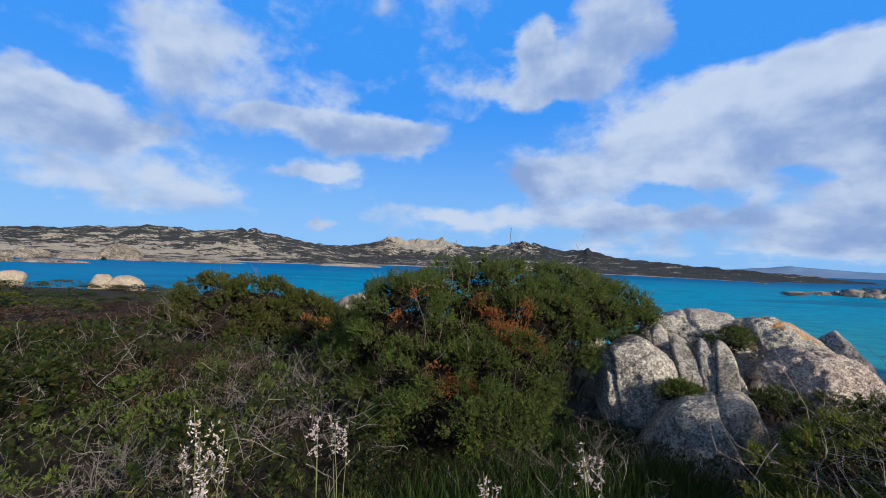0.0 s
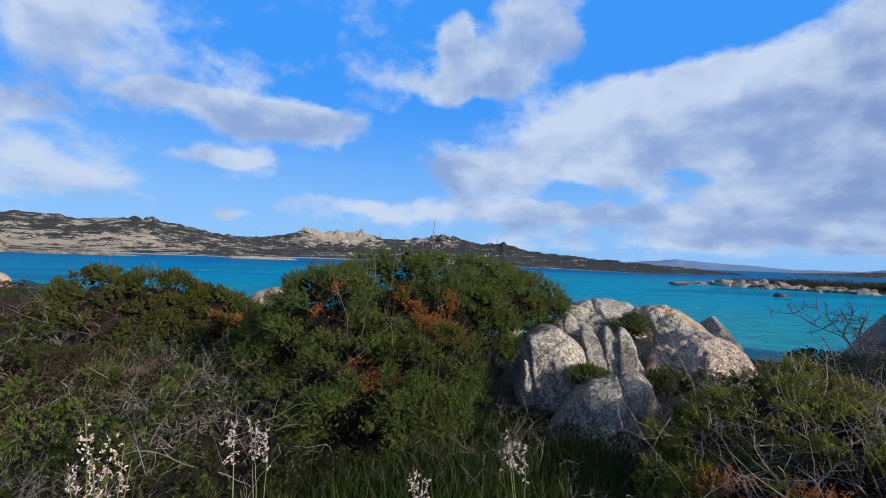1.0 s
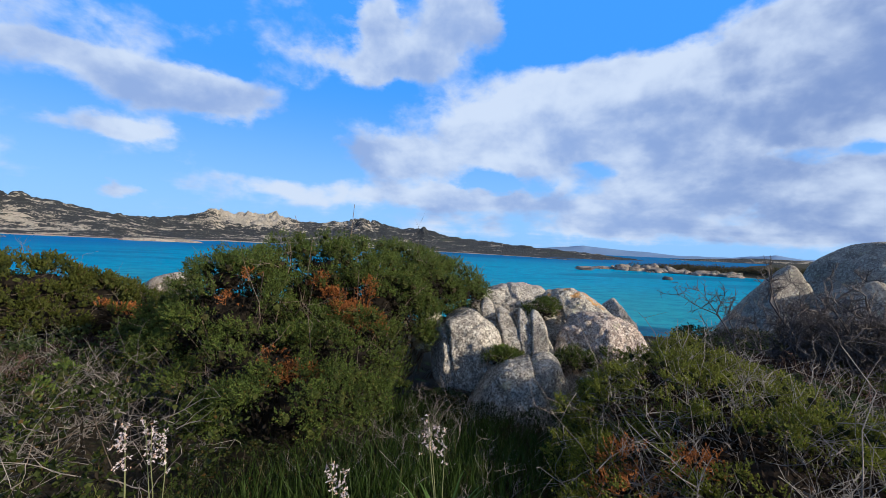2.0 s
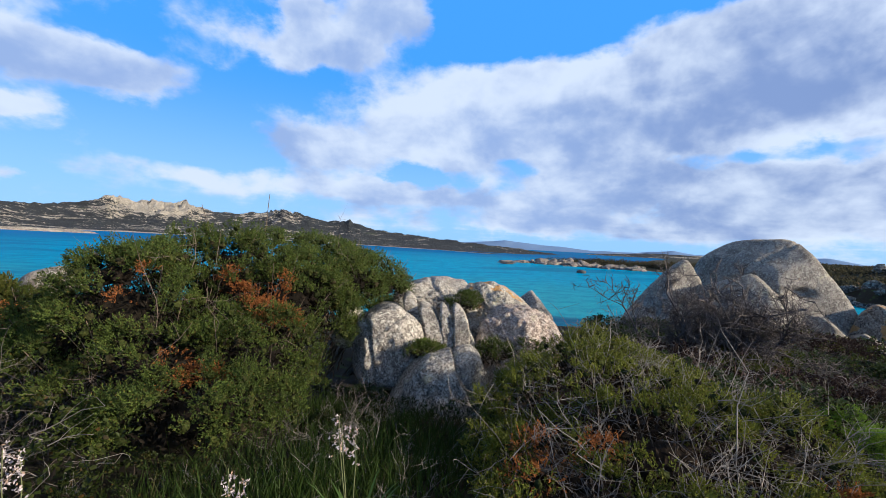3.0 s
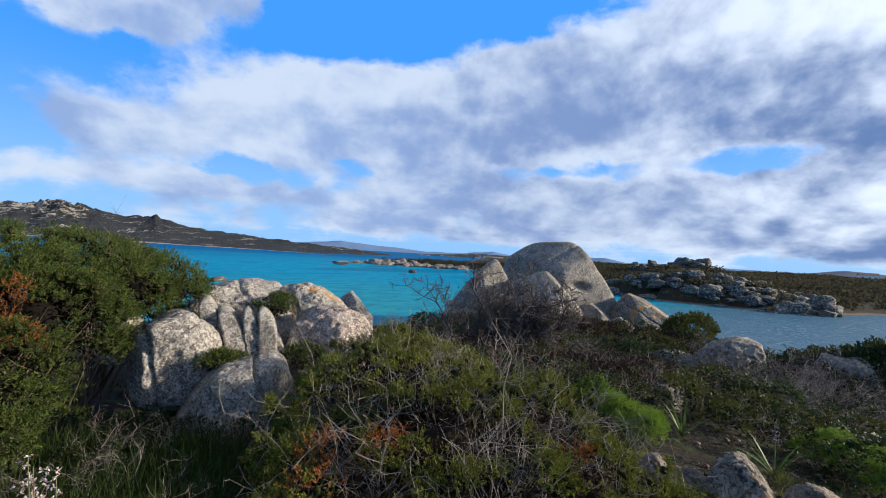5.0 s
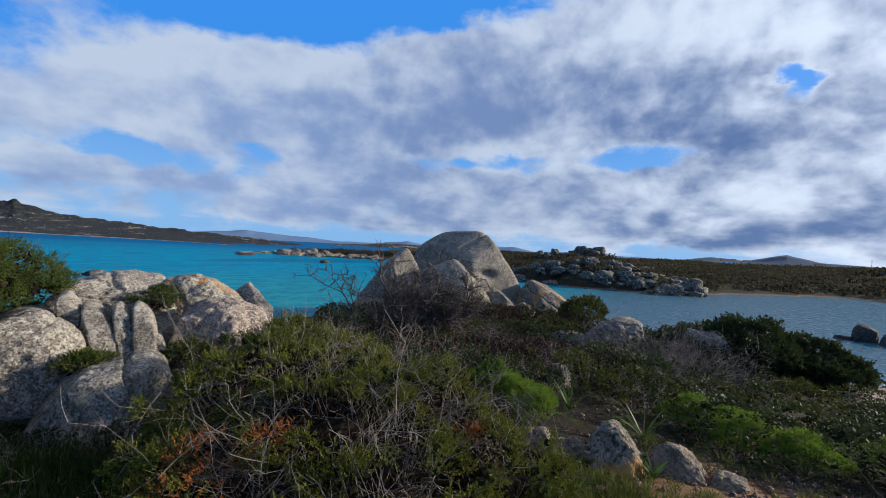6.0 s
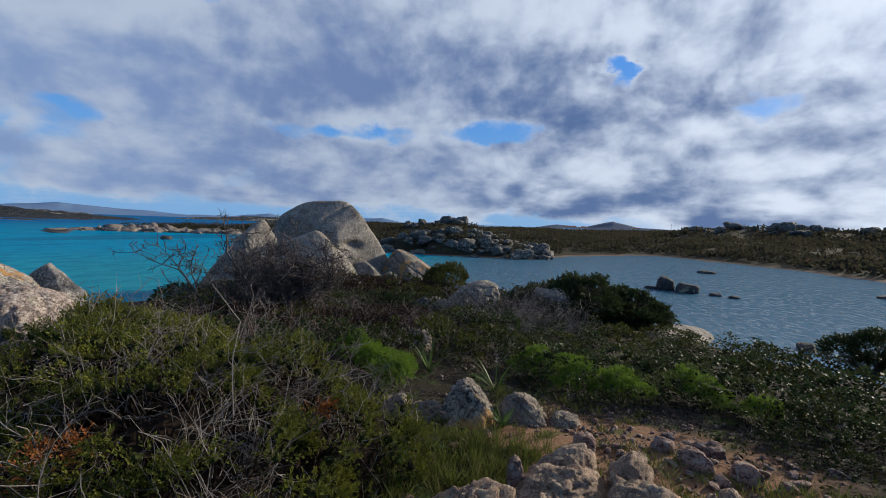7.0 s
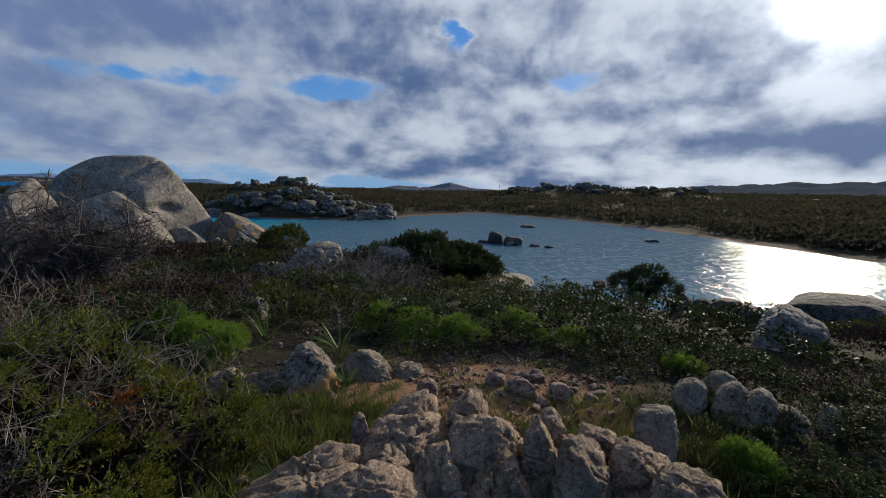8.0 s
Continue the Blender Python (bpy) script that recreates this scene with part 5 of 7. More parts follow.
hewn("stone", "large rounded pale granite stone by the scrub", (3.54, -2.39, 1.7), -127.2, [(-0.97, 0.22, 0.146), (-0.39, 0.92, 0.127), (0.01, 1, 0.132), (0.89, 0.46, 0.154), (1, -0.01, 0.133), (0.38, -0.93, 0.191), (-0.97, -0.23, 0.141)],
     [(-0.25, -1, 0.85, 0.1), (0.5, -0.8, 0.8, 0.11), (0, -0.6, 0.8, 0.12), (0, 1, 0, 0.16)], 231, PALE_STONE, "stones beside the path", 7, 5, 0.06, 0.03, crags=0.03)
hewn("stone", "rounded pale granite stone in a row beside the scrub", (4.09, -3.1, 1.67), -130.5, [(-0.96, 0.27, 0.109), (-0.48, 0.88, 0.0752), (0.27, 0.96, 0.0848), (0.98, 0.19, 0.118), (0.48, -0.87, 0.131), (-0.57, -0.82, 0.145)],
     [(-0.25, -1, 0.85, 0.08), (0.5, -0.8, 0.8, 0.093), (0, -0.6, 0.8, 0.094), (0, 1, 0, 0.12)], 232, PALE_STONE, "stones beside the path", 7, 5, 0.06, 0.03, crags=0.03)
hewn("stone", "rounded pale granite stone in a row beside the scrub", (4.36, -3.62, 1.61), -133.2, [(-0.83, 0.55, 0.0896), (-0.22, 0.98, 0.0704), (0.51, 0.86, 0.0992), (0.81, -0.59, 0.108), (-0.05, -1, 0.107)],
     [(-0.25, -1, 0.85, 0.067), (0.5, -0.8, 0.8, 0.073), (0, -0.6, 0.8, 0.072), (0, 1, 0, 0.1)], 233, PALE_STONE, "stones beside the path", 7, 5, 0.06, 0.03, crags=0.03)
hewn("stone", "rounded pale granite stone in a row beside the scrub", (3.93, -3.34, 1.68), -134.4, [(-0.96, 0.29, 0.101), (-0.42, 0.91, 0.0872), (0.55, 0.84, 0.118), (1, -0.07, 0.12), (0.45, -0.89, 0.15), (-0.48, -0.88, 0.185)],
     [(-0.25, -1, 0.85, 0.1), (0.5, -0.8, 0.8, 0.1), (0, -0.6, 0.8, 0.11), (0, 1, 0, 0.14)], 234, PALE_STONE, "stones beside the path", 7, 5, 0.06, 0.03, crags=0.03)
hewn("stone", "rounded pale granite stone in a row beside the scrub", (3.8, -3.45, 1.67), -136.7, [(-0.91, 0.41, 0.075), (-0.62, 0.78, 0.0808), (0.45, 0.89, 0.119), (0.97, 0.24, 0.139), (0.7, -0.71, 0.152), (-0.05, -1, 0.176)],
     [(-0.25, -1, 0.85, 0.1), (0.5, -0.8, 0.8, 0.11), (0, -0.6, 0.8, 0.12), (0, 1, 0, 0.16)], 235, PALE_STONE, "stones beside the path", 7, 5, 0.06, 0.03, crags=0.03)
hewn("stone", "rounded pale granite stone in a row beside the scrub", (3.68, -3.64, 1.62), -139.6, [(-0.93, 0.37, 0.1), (-0.01, 1, 0.0568), (0.66, 0.75, 0.0656), (0.59, -0.81, 0.118), (-0.38, -0.92, 0.138)],
     [(-0.25, -1, 0.85, 0.067), (0.5, -0.8, 0.8, 0.073), (0, -0.6, 0.8, 0.072), (0, 1, 0, 0.1)], 236, PALE_STONE, "stones beside the path", 7, 5, 0.06, 0.03, crags=0.03)
hewn("stone", "rounded pale granite stone in a row beside the scrub", (3.72, -4.09, 1.57), -142.9, [(-0.99, 0.12, 0.078), (-0.02, 1, 0.0776), (0.79, 0.61, 0.0488), (0.79, -0.61, 0.118), (-0.61, -0.79, 0.129)],
     [(-0.25, -1, 0.85, 0.067), (0.5, -0.8, 0.8, 0.073), (0, -0.6, 0.8, 0.072), (0, 1, 0, 0.1)], 237, PALE_STONE, "stones beside the path", 7, 5, 0.06, 0.03, crags=0.03)
hewn("path_rock", "angular granite rock tipped with orange lichen", (5.09, 0.14, 1.63), -82.6, [(-0.98, 0.19, 0.301), (-0.62, 0.79, 0.182), (0.59, 0.81, 0.11), (0.81, 0.59, 0.124), (0.28, -0.96, 0.263), (-0.42, -0.91, 0.221)],
     [(-0.25, -1, 0.85, 0.15), (0.5, -0.8, 0.8, 0.17), (0, -0.6, 0.8, 0.17), (0, 1, 0, 0.24)], 241, LICHEN_BOULDER, "rocks along the path", 14, 5, 0.05, 0.035, crags=0.06, cuts=6, grooves=((0.5, 0, 0.8, 0.02, 0.015, 0.02),))
hewn("path_rock", "low flat granite slab beside the path", (4.88, 0.51, 1.55), -77.1, [(-0.8, 0.6, 0.159), (-0.07, 1, 0.0792), (0.64, 0.77, 0.101), (0.89, -0.45, 0.295), (-0.22, -0.98, 0.128)],
     [(-0.25, -1, 0.85, 0.08), (0.5, -0.8, 0.8, 0.093), (0, -0.6, 0.8, 0.094), (0, 1, 0, 0.12)], 242, PALE_STONE, "rocks along the path", 14, 5, 0.05, 0.035, crags=0.06, cuts=6, grooves=((0.5, 0, 0.8, 0.02, 0.015, 0.02),))
hewn("path_rock", "low flat granite slab beside the path", (4.92, 0.84, 1.57), -72.8, [(-0.96, 0.28, 0.151), (-0.15, 0.99, 0.0952), (0.78, 0.62, 0.103), (0.99, -0.15, 0.173), (-0.42, -0.91, 0.119)],
     [(-0.25, -1, 0.85, 0.093), (0.5, -0.8, 0.8, 0.1), (0, -0.6, 0.8, 0.11), (0, 1, 0, 0.14)], 243, PALE_STONE, "rocks along the path", 14, 5, 0.05, 0.035, crags=0.06, cuts=6, grooves=((0.5, 0, 0.8, 0.02, 0.015, 0.02),))
hewn("path_rock", "low granite rock beside the path", (5.26, -0.37, 1.54), -89.7, [(-0.77, 0.64, 0.143), (-0.01, 1, 0.118), (0.77, 0.64, 0.151), (0.97, -0.24, 0.278), (-0.05, -1, 0.182), (-0.84, -0.54, 0.256)],
     [(-0.25, -1, 0.85, 0.11), (0.5, -0.8, 0.8, 0.12), (0, -0.6, 0.8, 0.12), (0, 1, 0, 0.17)], 244, PALE_STONE, "rocks along the path", 14, 5, 0.05, 0.035, crags=0.06, cuts=6, grooves=((0.5, 0, 0.8, 0.02, 0.015, 0.02),))
hewn("path_rock", "low granite rock beside the path", (5.22, -0.8, 1.46), -95.4, [(-0.88, 0.47, 0.111), (0.08, 1, 0.0632), (0.92, 0.39, 0.135), (0.04, -1, 0.108)],
     [(-0.25, -1, 0.85, 0.073), (0.5, -0.8, 0.8, 0.08), (0, -0.6, 0.8, 0.079), (0, 1, 0, 0.12)], 245, PALE_STONE, "rocks along the path", 14, 5, 0.05, 0.035, crags=0.06, cuts=6, grooves=((0.5, 0, 0.8, 0.02, 0.015, 0.02),))
hewn("path_rock", "low flat granite slab beside the path", (4.98, 0.17, 1.47), -82, [(-0.73, 0.69, 0.0791), (0.07, 1, 0.0368), (0.93, 0.36, 0.127), (-0.15, -0.99, 0.074)],
     [(-0.25, -1, 0.85, 0.073), (0.5, -0.8, 0.8, 0.08), (0, -0.6, 0.8, 0.079), (0, 1, 0, 0.12)], 246, PALE_STONE, "rocks along the path", 14, 5, 0.05, 0.035, crags=0.06, cuts=6, grooves=((0.5, 0, 0.8, 0.02, 0.015, 0.02),))
hewn("path_rock", "low granite rock beside the path", (5.16, -0.47, 1.48), -90.9, [(-0.89, 0.45, 0.104), (-0.06, 1, 0.0648), (0.9, 0.43, 0.123), (0.09, -1, 0.1)],
     [(-0.25, -1, 0.85, 0.073), (0.5, -0.8, 0.8, 0.08), (0, -0.6, 0.8, 0.079), (0, 1, 0, 0.12)], 247, PALE_STONE, "rocks along the path", 14, 5, 0.05, 0.035, crags=0.06, cuts=6, grooves=((0.5, 0, 0.8, 0.02, 0.015, 0.02),))
hewn("path_rock", "round dark granite rock among the scrub", (8.19, 1.39, 1.37), -76.1, [(-0.97, 0.26, 0.203), (-0.16, 0.99, 0.147), (0.55, 0.83, 0.142), (1, -0.02, 0.226), (0.04, -1, 0.211), (-0.88, -0.47, 0.22)],
     [(-0.25, -1, 0.85, 0.12), (0.5, -0.8, 0.8, 0.14), (0, -0.6, 0.8, 0.14), (0, 1, 0, 0.19)], 248, PALE_STONE, "rocks along the path", 14, 5, 0.05, 0.035, crags=0.06, cuts=6, grooves=((0.5, 0, 0.8, 0.02, 0.015, 0.02),))

# ---- shrubs ----
def shrub_tips(rng, lobes, count, ragged=0.12, lowest=-0.35):
    """Points and outward ways over the lumpy outside of several lobes."""
    lobes = np.array(lobes, float)
    area = (lobes[:, 3] * lobes[:, 4] + lobes[:, 3] * lobes[:, 5] + lobes[:, 4] * lobes[:, 5])
    tips, ways = [], []
    need = count
    while need > 0:
        i = rng.choice(len(lobes), need * 2, p=area / area.sum())
        d = unit(rng.normal(size=(need * 2, 3)))
        c, r = lobes[i, :3], lobes[i, 3:]
        lump = fbm(d * 2.2 + c, 3, 3)
        p = c + d * r * (0.90 + 0.22 * lump + rng.normal(size=need * 2) * ragged * 0.5 - (rng.uniform(size=need * 2) < 0.3) * rng.uniform(0, 0.35, need * 2))[:, None]
        ok = d[:, 2] > lowest
        for c2 in lobes:
            ok &= ~((((p - c2[:3]) / (c2[3:] * 0.80)) ** 2).sum(1) < 1)
        ok &= fbm(p * 3.1, 2, 12) > -0.55
        p, d = p[ok][:need], d[ok][:need]
        tips.append(p)
        ways.append(d)
        need -= len(p)
    return np.concatenate(tips), np.concatenate(ways)


def within(p, spheres):
    """Which points lie in one of the ragged spheres."""
    hit = np.zeros(len(p), bool)
    for x, y, z, r in spheres:
        hit |= ((p - np.array([x, y, z])) ** 2).sum(1) < r * r * (1 + 0.6 * fbm(p * 5, 2, 2))
    return hit


def shrub(name, label, at, lobes, count, mat, seed, per=12, reach=0.13, leaf=0.035, width=0.006, stems=40, rust=(), rust_mat=None, up=0.5, twigs=0, bark=None, spread=0.7, category="shrub", group="", clump=0, clump_r=0.15, core=0, bald=(), core_mat=None,
          twig_mat=None, twig_len=1.0, pad=2, solid=0.0):
    """A leafy shrub: bent stems from the root, sprays of small leaves in pads over lumpy lobes, rusty dead sprays, bare grey twigs."""
    rng = np.random.default_rng(seed)
    thing = tagged(new(name), label, category, group)
    thing.location = at
    if clump:
        heads, hout = shrub_tips(rng, lobes, count // clump)
        heads = heads[~within(heads, bald)]
        hout = hout[:len(heads)] if not bald else unit(heads - np.array(lobes, float)[:, :3].mean(0))
        gone = within(heads, rust)
        ball = unit(rng.normal(size=(len(heads), clump, 3)) + hout[:, None] * 0.7 + np.array([0, 0, 0.45]))
        size = clump_r * rng.uniform(0.45, 1.25, (len(heads), 1, 1)) * rng.uniform(0.25, 1, (len(heads), clump, 1)) ** 0.5
        tips = (heads[:, None] + ball * size * np.array([1.0, 1.0, 0.72])).reshape(-1, 3)
        out = unit(ball * 0.8 + hout[:, None] * 0.3).reshape(-1, 3)
        dead = np.repeat(gone, clump)
        above = tips[:, 2] > 0.02
        tips, out, dead = tips[above], out[above], dead[above]
    else:
        tips, out = shrub_tips(rng, lobes, count)
        dead = within(tips, rust)
    ways = unit(out * 0.8 + np.array([0, 0, up]) + rng.normal(size=out.shape) * 0.25)
    lb = np.array(lobes, float)
    q = rng.choice(len(lb), core or count, p=lb[:, 3] * lb[:, 4] * lb[:, 5] / (lb[:, 3] * lb[:, 4] * lb[:, 5]).sum())
    core = lb[q, :3] + unit(rng.normal(size=(len(q), 3))) * lb[q, 3:] * rng.uniform(0.35, 0.9, (len(q), 1))
    core = core[core[:, 2] > 0]
    v, f = sprays(rng, tips[~dead], ways[~dead], per, reach, leaf, width, spread)
    f = f.tolist()
    body = 0
    if clump:  # an added dark blob in each pad, its colour standing for inner shade
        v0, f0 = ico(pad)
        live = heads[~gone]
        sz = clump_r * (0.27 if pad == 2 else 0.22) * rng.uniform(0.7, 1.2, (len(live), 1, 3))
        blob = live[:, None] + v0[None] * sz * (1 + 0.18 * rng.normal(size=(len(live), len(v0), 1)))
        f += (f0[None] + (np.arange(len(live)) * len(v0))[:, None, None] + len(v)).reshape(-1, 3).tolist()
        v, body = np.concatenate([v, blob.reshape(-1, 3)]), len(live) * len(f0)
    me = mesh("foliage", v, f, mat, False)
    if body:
        me.materials.append(SHADED_GREEN)
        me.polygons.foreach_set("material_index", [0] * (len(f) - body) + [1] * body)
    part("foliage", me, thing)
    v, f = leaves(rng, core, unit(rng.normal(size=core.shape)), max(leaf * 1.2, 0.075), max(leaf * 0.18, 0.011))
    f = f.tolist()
    if solid:  # added closed bodies fill each lobe, coloured dark as its shaded inside
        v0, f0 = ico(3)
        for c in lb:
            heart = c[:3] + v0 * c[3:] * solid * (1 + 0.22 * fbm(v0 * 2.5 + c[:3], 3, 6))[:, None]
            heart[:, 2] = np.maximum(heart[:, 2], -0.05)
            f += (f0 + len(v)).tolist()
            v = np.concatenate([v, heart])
    tagged(part("inner_growth", mesh("inner_growth", v, f, core_mat or SHADED_INNER, False), thing, "brown inner growth, darkened for the shade inside the bush"), kind="stuff")
    if dead.any():
        v, f = sprays(rng, tips[dead], ways[dead], per, reach, leaf, width, spread)
        part("dead_foliage", mesh("dead_foliage", v, f, rust_mat or RUSTY, False), thing, "rusty orange dead sprays")
    pick = rng.choice(len(tips), min(stems, len(tips)), replace=False)
    ends = tips[pick] - out[pick] * 0.06
    low_pt = np.array(lobes, float)[:, :3]
    root = low_pt[np.argmin(((ends[:, None] - low_pt[None]) ** 2).sum(2), 1)] * np.array([0.75, 0.75, 0])
    root[:, :2] += rng.normal(size=(len(root), 2)) * 0.07
    root[:, 2] = -0.05
    line = bends(rng, root, ends, 5, 0.10, 0.25)
    big = max(l[5] for l in lobes)
    v, f = tubes(line, np.linspace(1, 0.22, 5)[None] * 0.022 * big * rng.uniform(0.5, 1.2, (len(line), 1)))
    tagged(part("stem_tangle", mesh("stem_tangle", v, f, bark or BARK), thing), kind="stuff")
    if twigs:
        pick = rng.choice(len(tips), twigs)
        seat, face = tips[pick], out[pick]
        if bald:
            more, mout = shrub_tips(rng, lobes, 4 * twigs)
            inb = within(more, bald)
            seat, face = np.concatenate([seat, more[inb]]), np.concatenate([face, mout[inb]])
        n1 = len(seat)
        s = seat - face * rng.uniform(0.1, 0.35, n1)[:, None]
        w = unit(face * 0.7 + rng.normal(size=(n1, 3)) * 0.6)
        far = twig_len * rng.uniform(0.14, 0.42, n1) * np.where(rng.uniform(size=n1) < 0.1, 1.8, 1.0)
        l1 = bends(rng, s, s + w * far[:, None], 5, 0.22)
        n2 = n1 * 5
        i2 = rng.integers(0, n1, n2)
        s2 = l1[i2, rng.integers(1, 5, n2)]
        w2 = unit(w[i2] * 0.6 + rng.normal(size=(n2, 3)) * 0.7)
        l2 = bends(rng, s2, s2 + w2 * (twig_len * rng.uniform(0.06, 0.22, n2))[:, None], 3, 0.22)
        v, f = joined([tubes(l1, np.linspace(1, .4, 5)[None] * 0.0040 * rng.uniform(.6, 1.4, (n1, 1))), tubes(l2, np.linspace(1, .4, 3)[None] * 0.0020 * np.ones((n2, 1)))])
        tagged(part("twig_tangle", mesh("twig_tangle", v, f, twig_mat or TWIG), thing, "bleached dead twigs"), kind="stuff")
    return thing


# great juniper in front of the sea
gj = (0.6, 6.2, gz(0.6, 6.2))
b0 = gj[2]
lobes = [(-1.05, -0.3, 2.45 - b0, .75, .75, .78), (0.0, 0.35, 2.55 - b0, .95, .9, .92), (1.4, 1.1, 2.6 - b0, 1.1, .95, .78), (2.15, 1.35, 2.72 - b0, .75, .8, .55), (0.6, 0.0, 2.35 - b0, 1.0, .8, .8),
         (-0.7, -1.1, 1.98 - b0, .9, .7, .5), (0.15, -1.0, 2.0 - b0, .75, .7, .58), (-0.3, -1.9, 1.85 - b0, .9, .5, .38), (-1.5, 0.2, 2.1 - b0, .7, .8, .6), (2.35, 0.82, 2.64 - b0, .5, .5, .30), (1.71, 0.61, 2.74 - b0, .6, .6, .34), (-1.20, -0.24, 2.91 - b0, .42, .42, .24), (-0.66, 0.20, 3.04 - b0, .42, .42, .26), (0.07, 0.68, 3.04 - b0, .4, .4, .24)]
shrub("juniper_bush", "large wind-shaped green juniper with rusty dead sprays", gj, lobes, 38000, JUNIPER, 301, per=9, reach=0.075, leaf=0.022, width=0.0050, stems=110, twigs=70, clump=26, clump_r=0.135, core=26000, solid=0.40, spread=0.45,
      twig_mat=BROWN_TWIG, twig_len=1.3, core_mat=SHADED_INNER, bald=((-.30, -.75, 1.22, .25), (-.55, -.95, .95, .20), (.15, -.75, .92, .18), (-1.35, -.9, .85, .22)),
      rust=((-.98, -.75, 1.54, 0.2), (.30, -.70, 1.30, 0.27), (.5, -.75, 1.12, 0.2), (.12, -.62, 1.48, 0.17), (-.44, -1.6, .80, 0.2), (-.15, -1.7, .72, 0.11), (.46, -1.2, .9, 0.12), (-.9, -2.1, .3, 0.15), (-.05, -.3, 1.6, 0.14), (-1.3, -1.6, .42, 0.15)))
gj2 = (-4.4, 11.2, gz(-4.4, 11.2))
shrub("juniper_bush", "dark rounded juniper with a bare branch", gj2, [(-1.2, -.3, .65, 1.0, .9, .90), (-.2, 0, .65, 1.1, .9, .90), (0.8, 0.1, .45, 1.0, .9, .66), (1.7, 0.2, .28, .9, .8, .42), (-.6, -.7, .35, 1.1, .6, .5), (.8, -.6, .3, 1.1, .6, .45)], 7200, DARK_JUNIPER, 302, per=8,
      reach=0.09, leaf=0.055, width=0.011, stems=50, twigs=70, clump=18, clump_r=0.2, spread=0.45, core=4000, solid=0.6, twig_mat=BROWN_TWIG, twig_len=1.4, bald=((.6, -.8, .8, .3), (-.6, -.9, .6, .3)), rust=((1.3, -.6, .62, .22), (1.7, -.5, .45, .2)))
nj = (3.5, 2.5, gz(3.5, 2.5))
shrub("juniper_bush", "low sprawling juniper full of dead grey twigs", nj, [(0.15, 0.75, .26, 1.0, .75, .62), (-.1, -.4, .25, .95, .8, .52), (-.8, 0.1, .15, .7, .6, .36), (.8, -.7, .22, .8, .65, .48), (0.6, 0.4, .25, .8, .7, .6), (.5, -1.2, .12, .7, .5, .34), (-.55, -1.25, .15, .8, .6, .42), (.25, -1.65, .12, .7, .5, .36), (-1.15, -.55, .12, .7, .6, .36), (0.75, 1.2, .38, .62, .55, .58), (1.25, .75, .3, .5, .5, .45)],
      14500, SPRAWLING, 303, per=10, reach=0.07, leaf=0.023, width=0.0050, stems=90, twigs=330, clump=24, clump_r=0.115, core=12000, solid=0.34, spread=0.45, core_mat=SHADED_DRY_CORE, twig_len=1.25,
      bald=((-.55, -.1, .5, .32), (-.3, -.95, .45, .34), (-1.2, -.6, .3, .3), (.1, .2, .75, .24), (.7, 0.2, .75, .22), (-.9, -1.3, .35, .28), (.5, -1.0, .5, .2)),
      rust=((-.8, -.35, .6, .18), (.28, -1.4, .52, .18), (-1.05, 0.0, .5, .14), (-1.25, -.25, .3, .16), (.29, .4, .92, .16), (-.52, .63, .90, .16), (-.35, .2, .72, .14)))
for x, y, z, r in ((3.0, 5.50, 1.90, .16), (3.2, 5.60, 1.86, .13), (4.47, 6.75, 2.36, .24), (4.75, 7.0, 2.42, .16), (4.25, 5.5, 1.80, .26), (4.75, 5.3, 1.75, .34), (4.2, 4.6, 1.5, .34)):
    shrub("juniper_bush", "small green juniper tuft growing in a rock crevice", (x, y, z - r * 0.6), [(0, 0, r * .5, r, r, r * .7), (r * .6, r * .2, r * .4, r * .7, r * .7, r * .5)], 420, JUNIPER, 320 + int(x * 10), per=9, reach=0.06, leaf=0.03, width=0.006, stems=12, twigs=24, clump=14, clump_r=0.09, core=300, spread=0.5)
shrub("juniper_bush", "small dark juniper beside the boulders", (15.2, 2.3, gz(15.2, 2.3)), [(0, 0, .45, .7, .6, .5), (.5, -.2, .6, .45, .4, .35), (-.6, .1, .3, .5, .5, .35)], 800, DARK_JUNIPER, 304, per=10, reach=0.2, leaf=0.07, width=0.018)
db = (14.9, -2.3, gz(14.9, -2.3))
shrub("domed_shrub", "large dome of dark glossy evergreen leaves", db, [(0, 0.2, .45, 1.5, 1.3, 1.0), (-.5, 1.3, .4, 1.2, 1.1, .78), (.3, -1.2, .3, 1.3, 1.1, .72)], 9000, GLOSSY, 305, per=8, reach=0.10, leaf=0.062, width=0.018, stems=40, solid=0.72)

# bare dead shrubs
def bare_shrub(name, label, at, seed, mat, base_r, tall, stems, kids, spread, radius=0.012, orders=3, upright=0.25, group="dead shrubs"):
    rng = np.random.default_rng(seed)
    layers = thicket(rng, base_r, tall, stems, kids, spread, radius, upright, orders, 0.13 if orders == 4 else 0.22)
    thing = tagged(new(name), label, "dead shrub", group)
    thing.location = at
    if orders == 4:  # a standing dead juniper: each stem by itself
        line, rad = layers[0]
        for q in range(len(line)):
            part("stem", mesh("stem", *tubes(line[q:q + 1], rad[q:q + 1], 7), mat), thing)
        line, rad = layers[1]
        for q in range(len(line)):
            part("branch", mesh("branch", *tubes(line[q:q + 1], rad[q:q + 1], 5), mat), thing)
    else:
        tagged(part("stem_tangle", mesh("stem_tangle", *joined([tubes(*l) for l in layers[:2]]), mat), thing), kind="stuff")
    tagged(part("twig_tangle", mesh("twig_tangle", *joined([tubes(*l) for l in layers[2:]]), mat), thing), kind="stuff")
    return thing


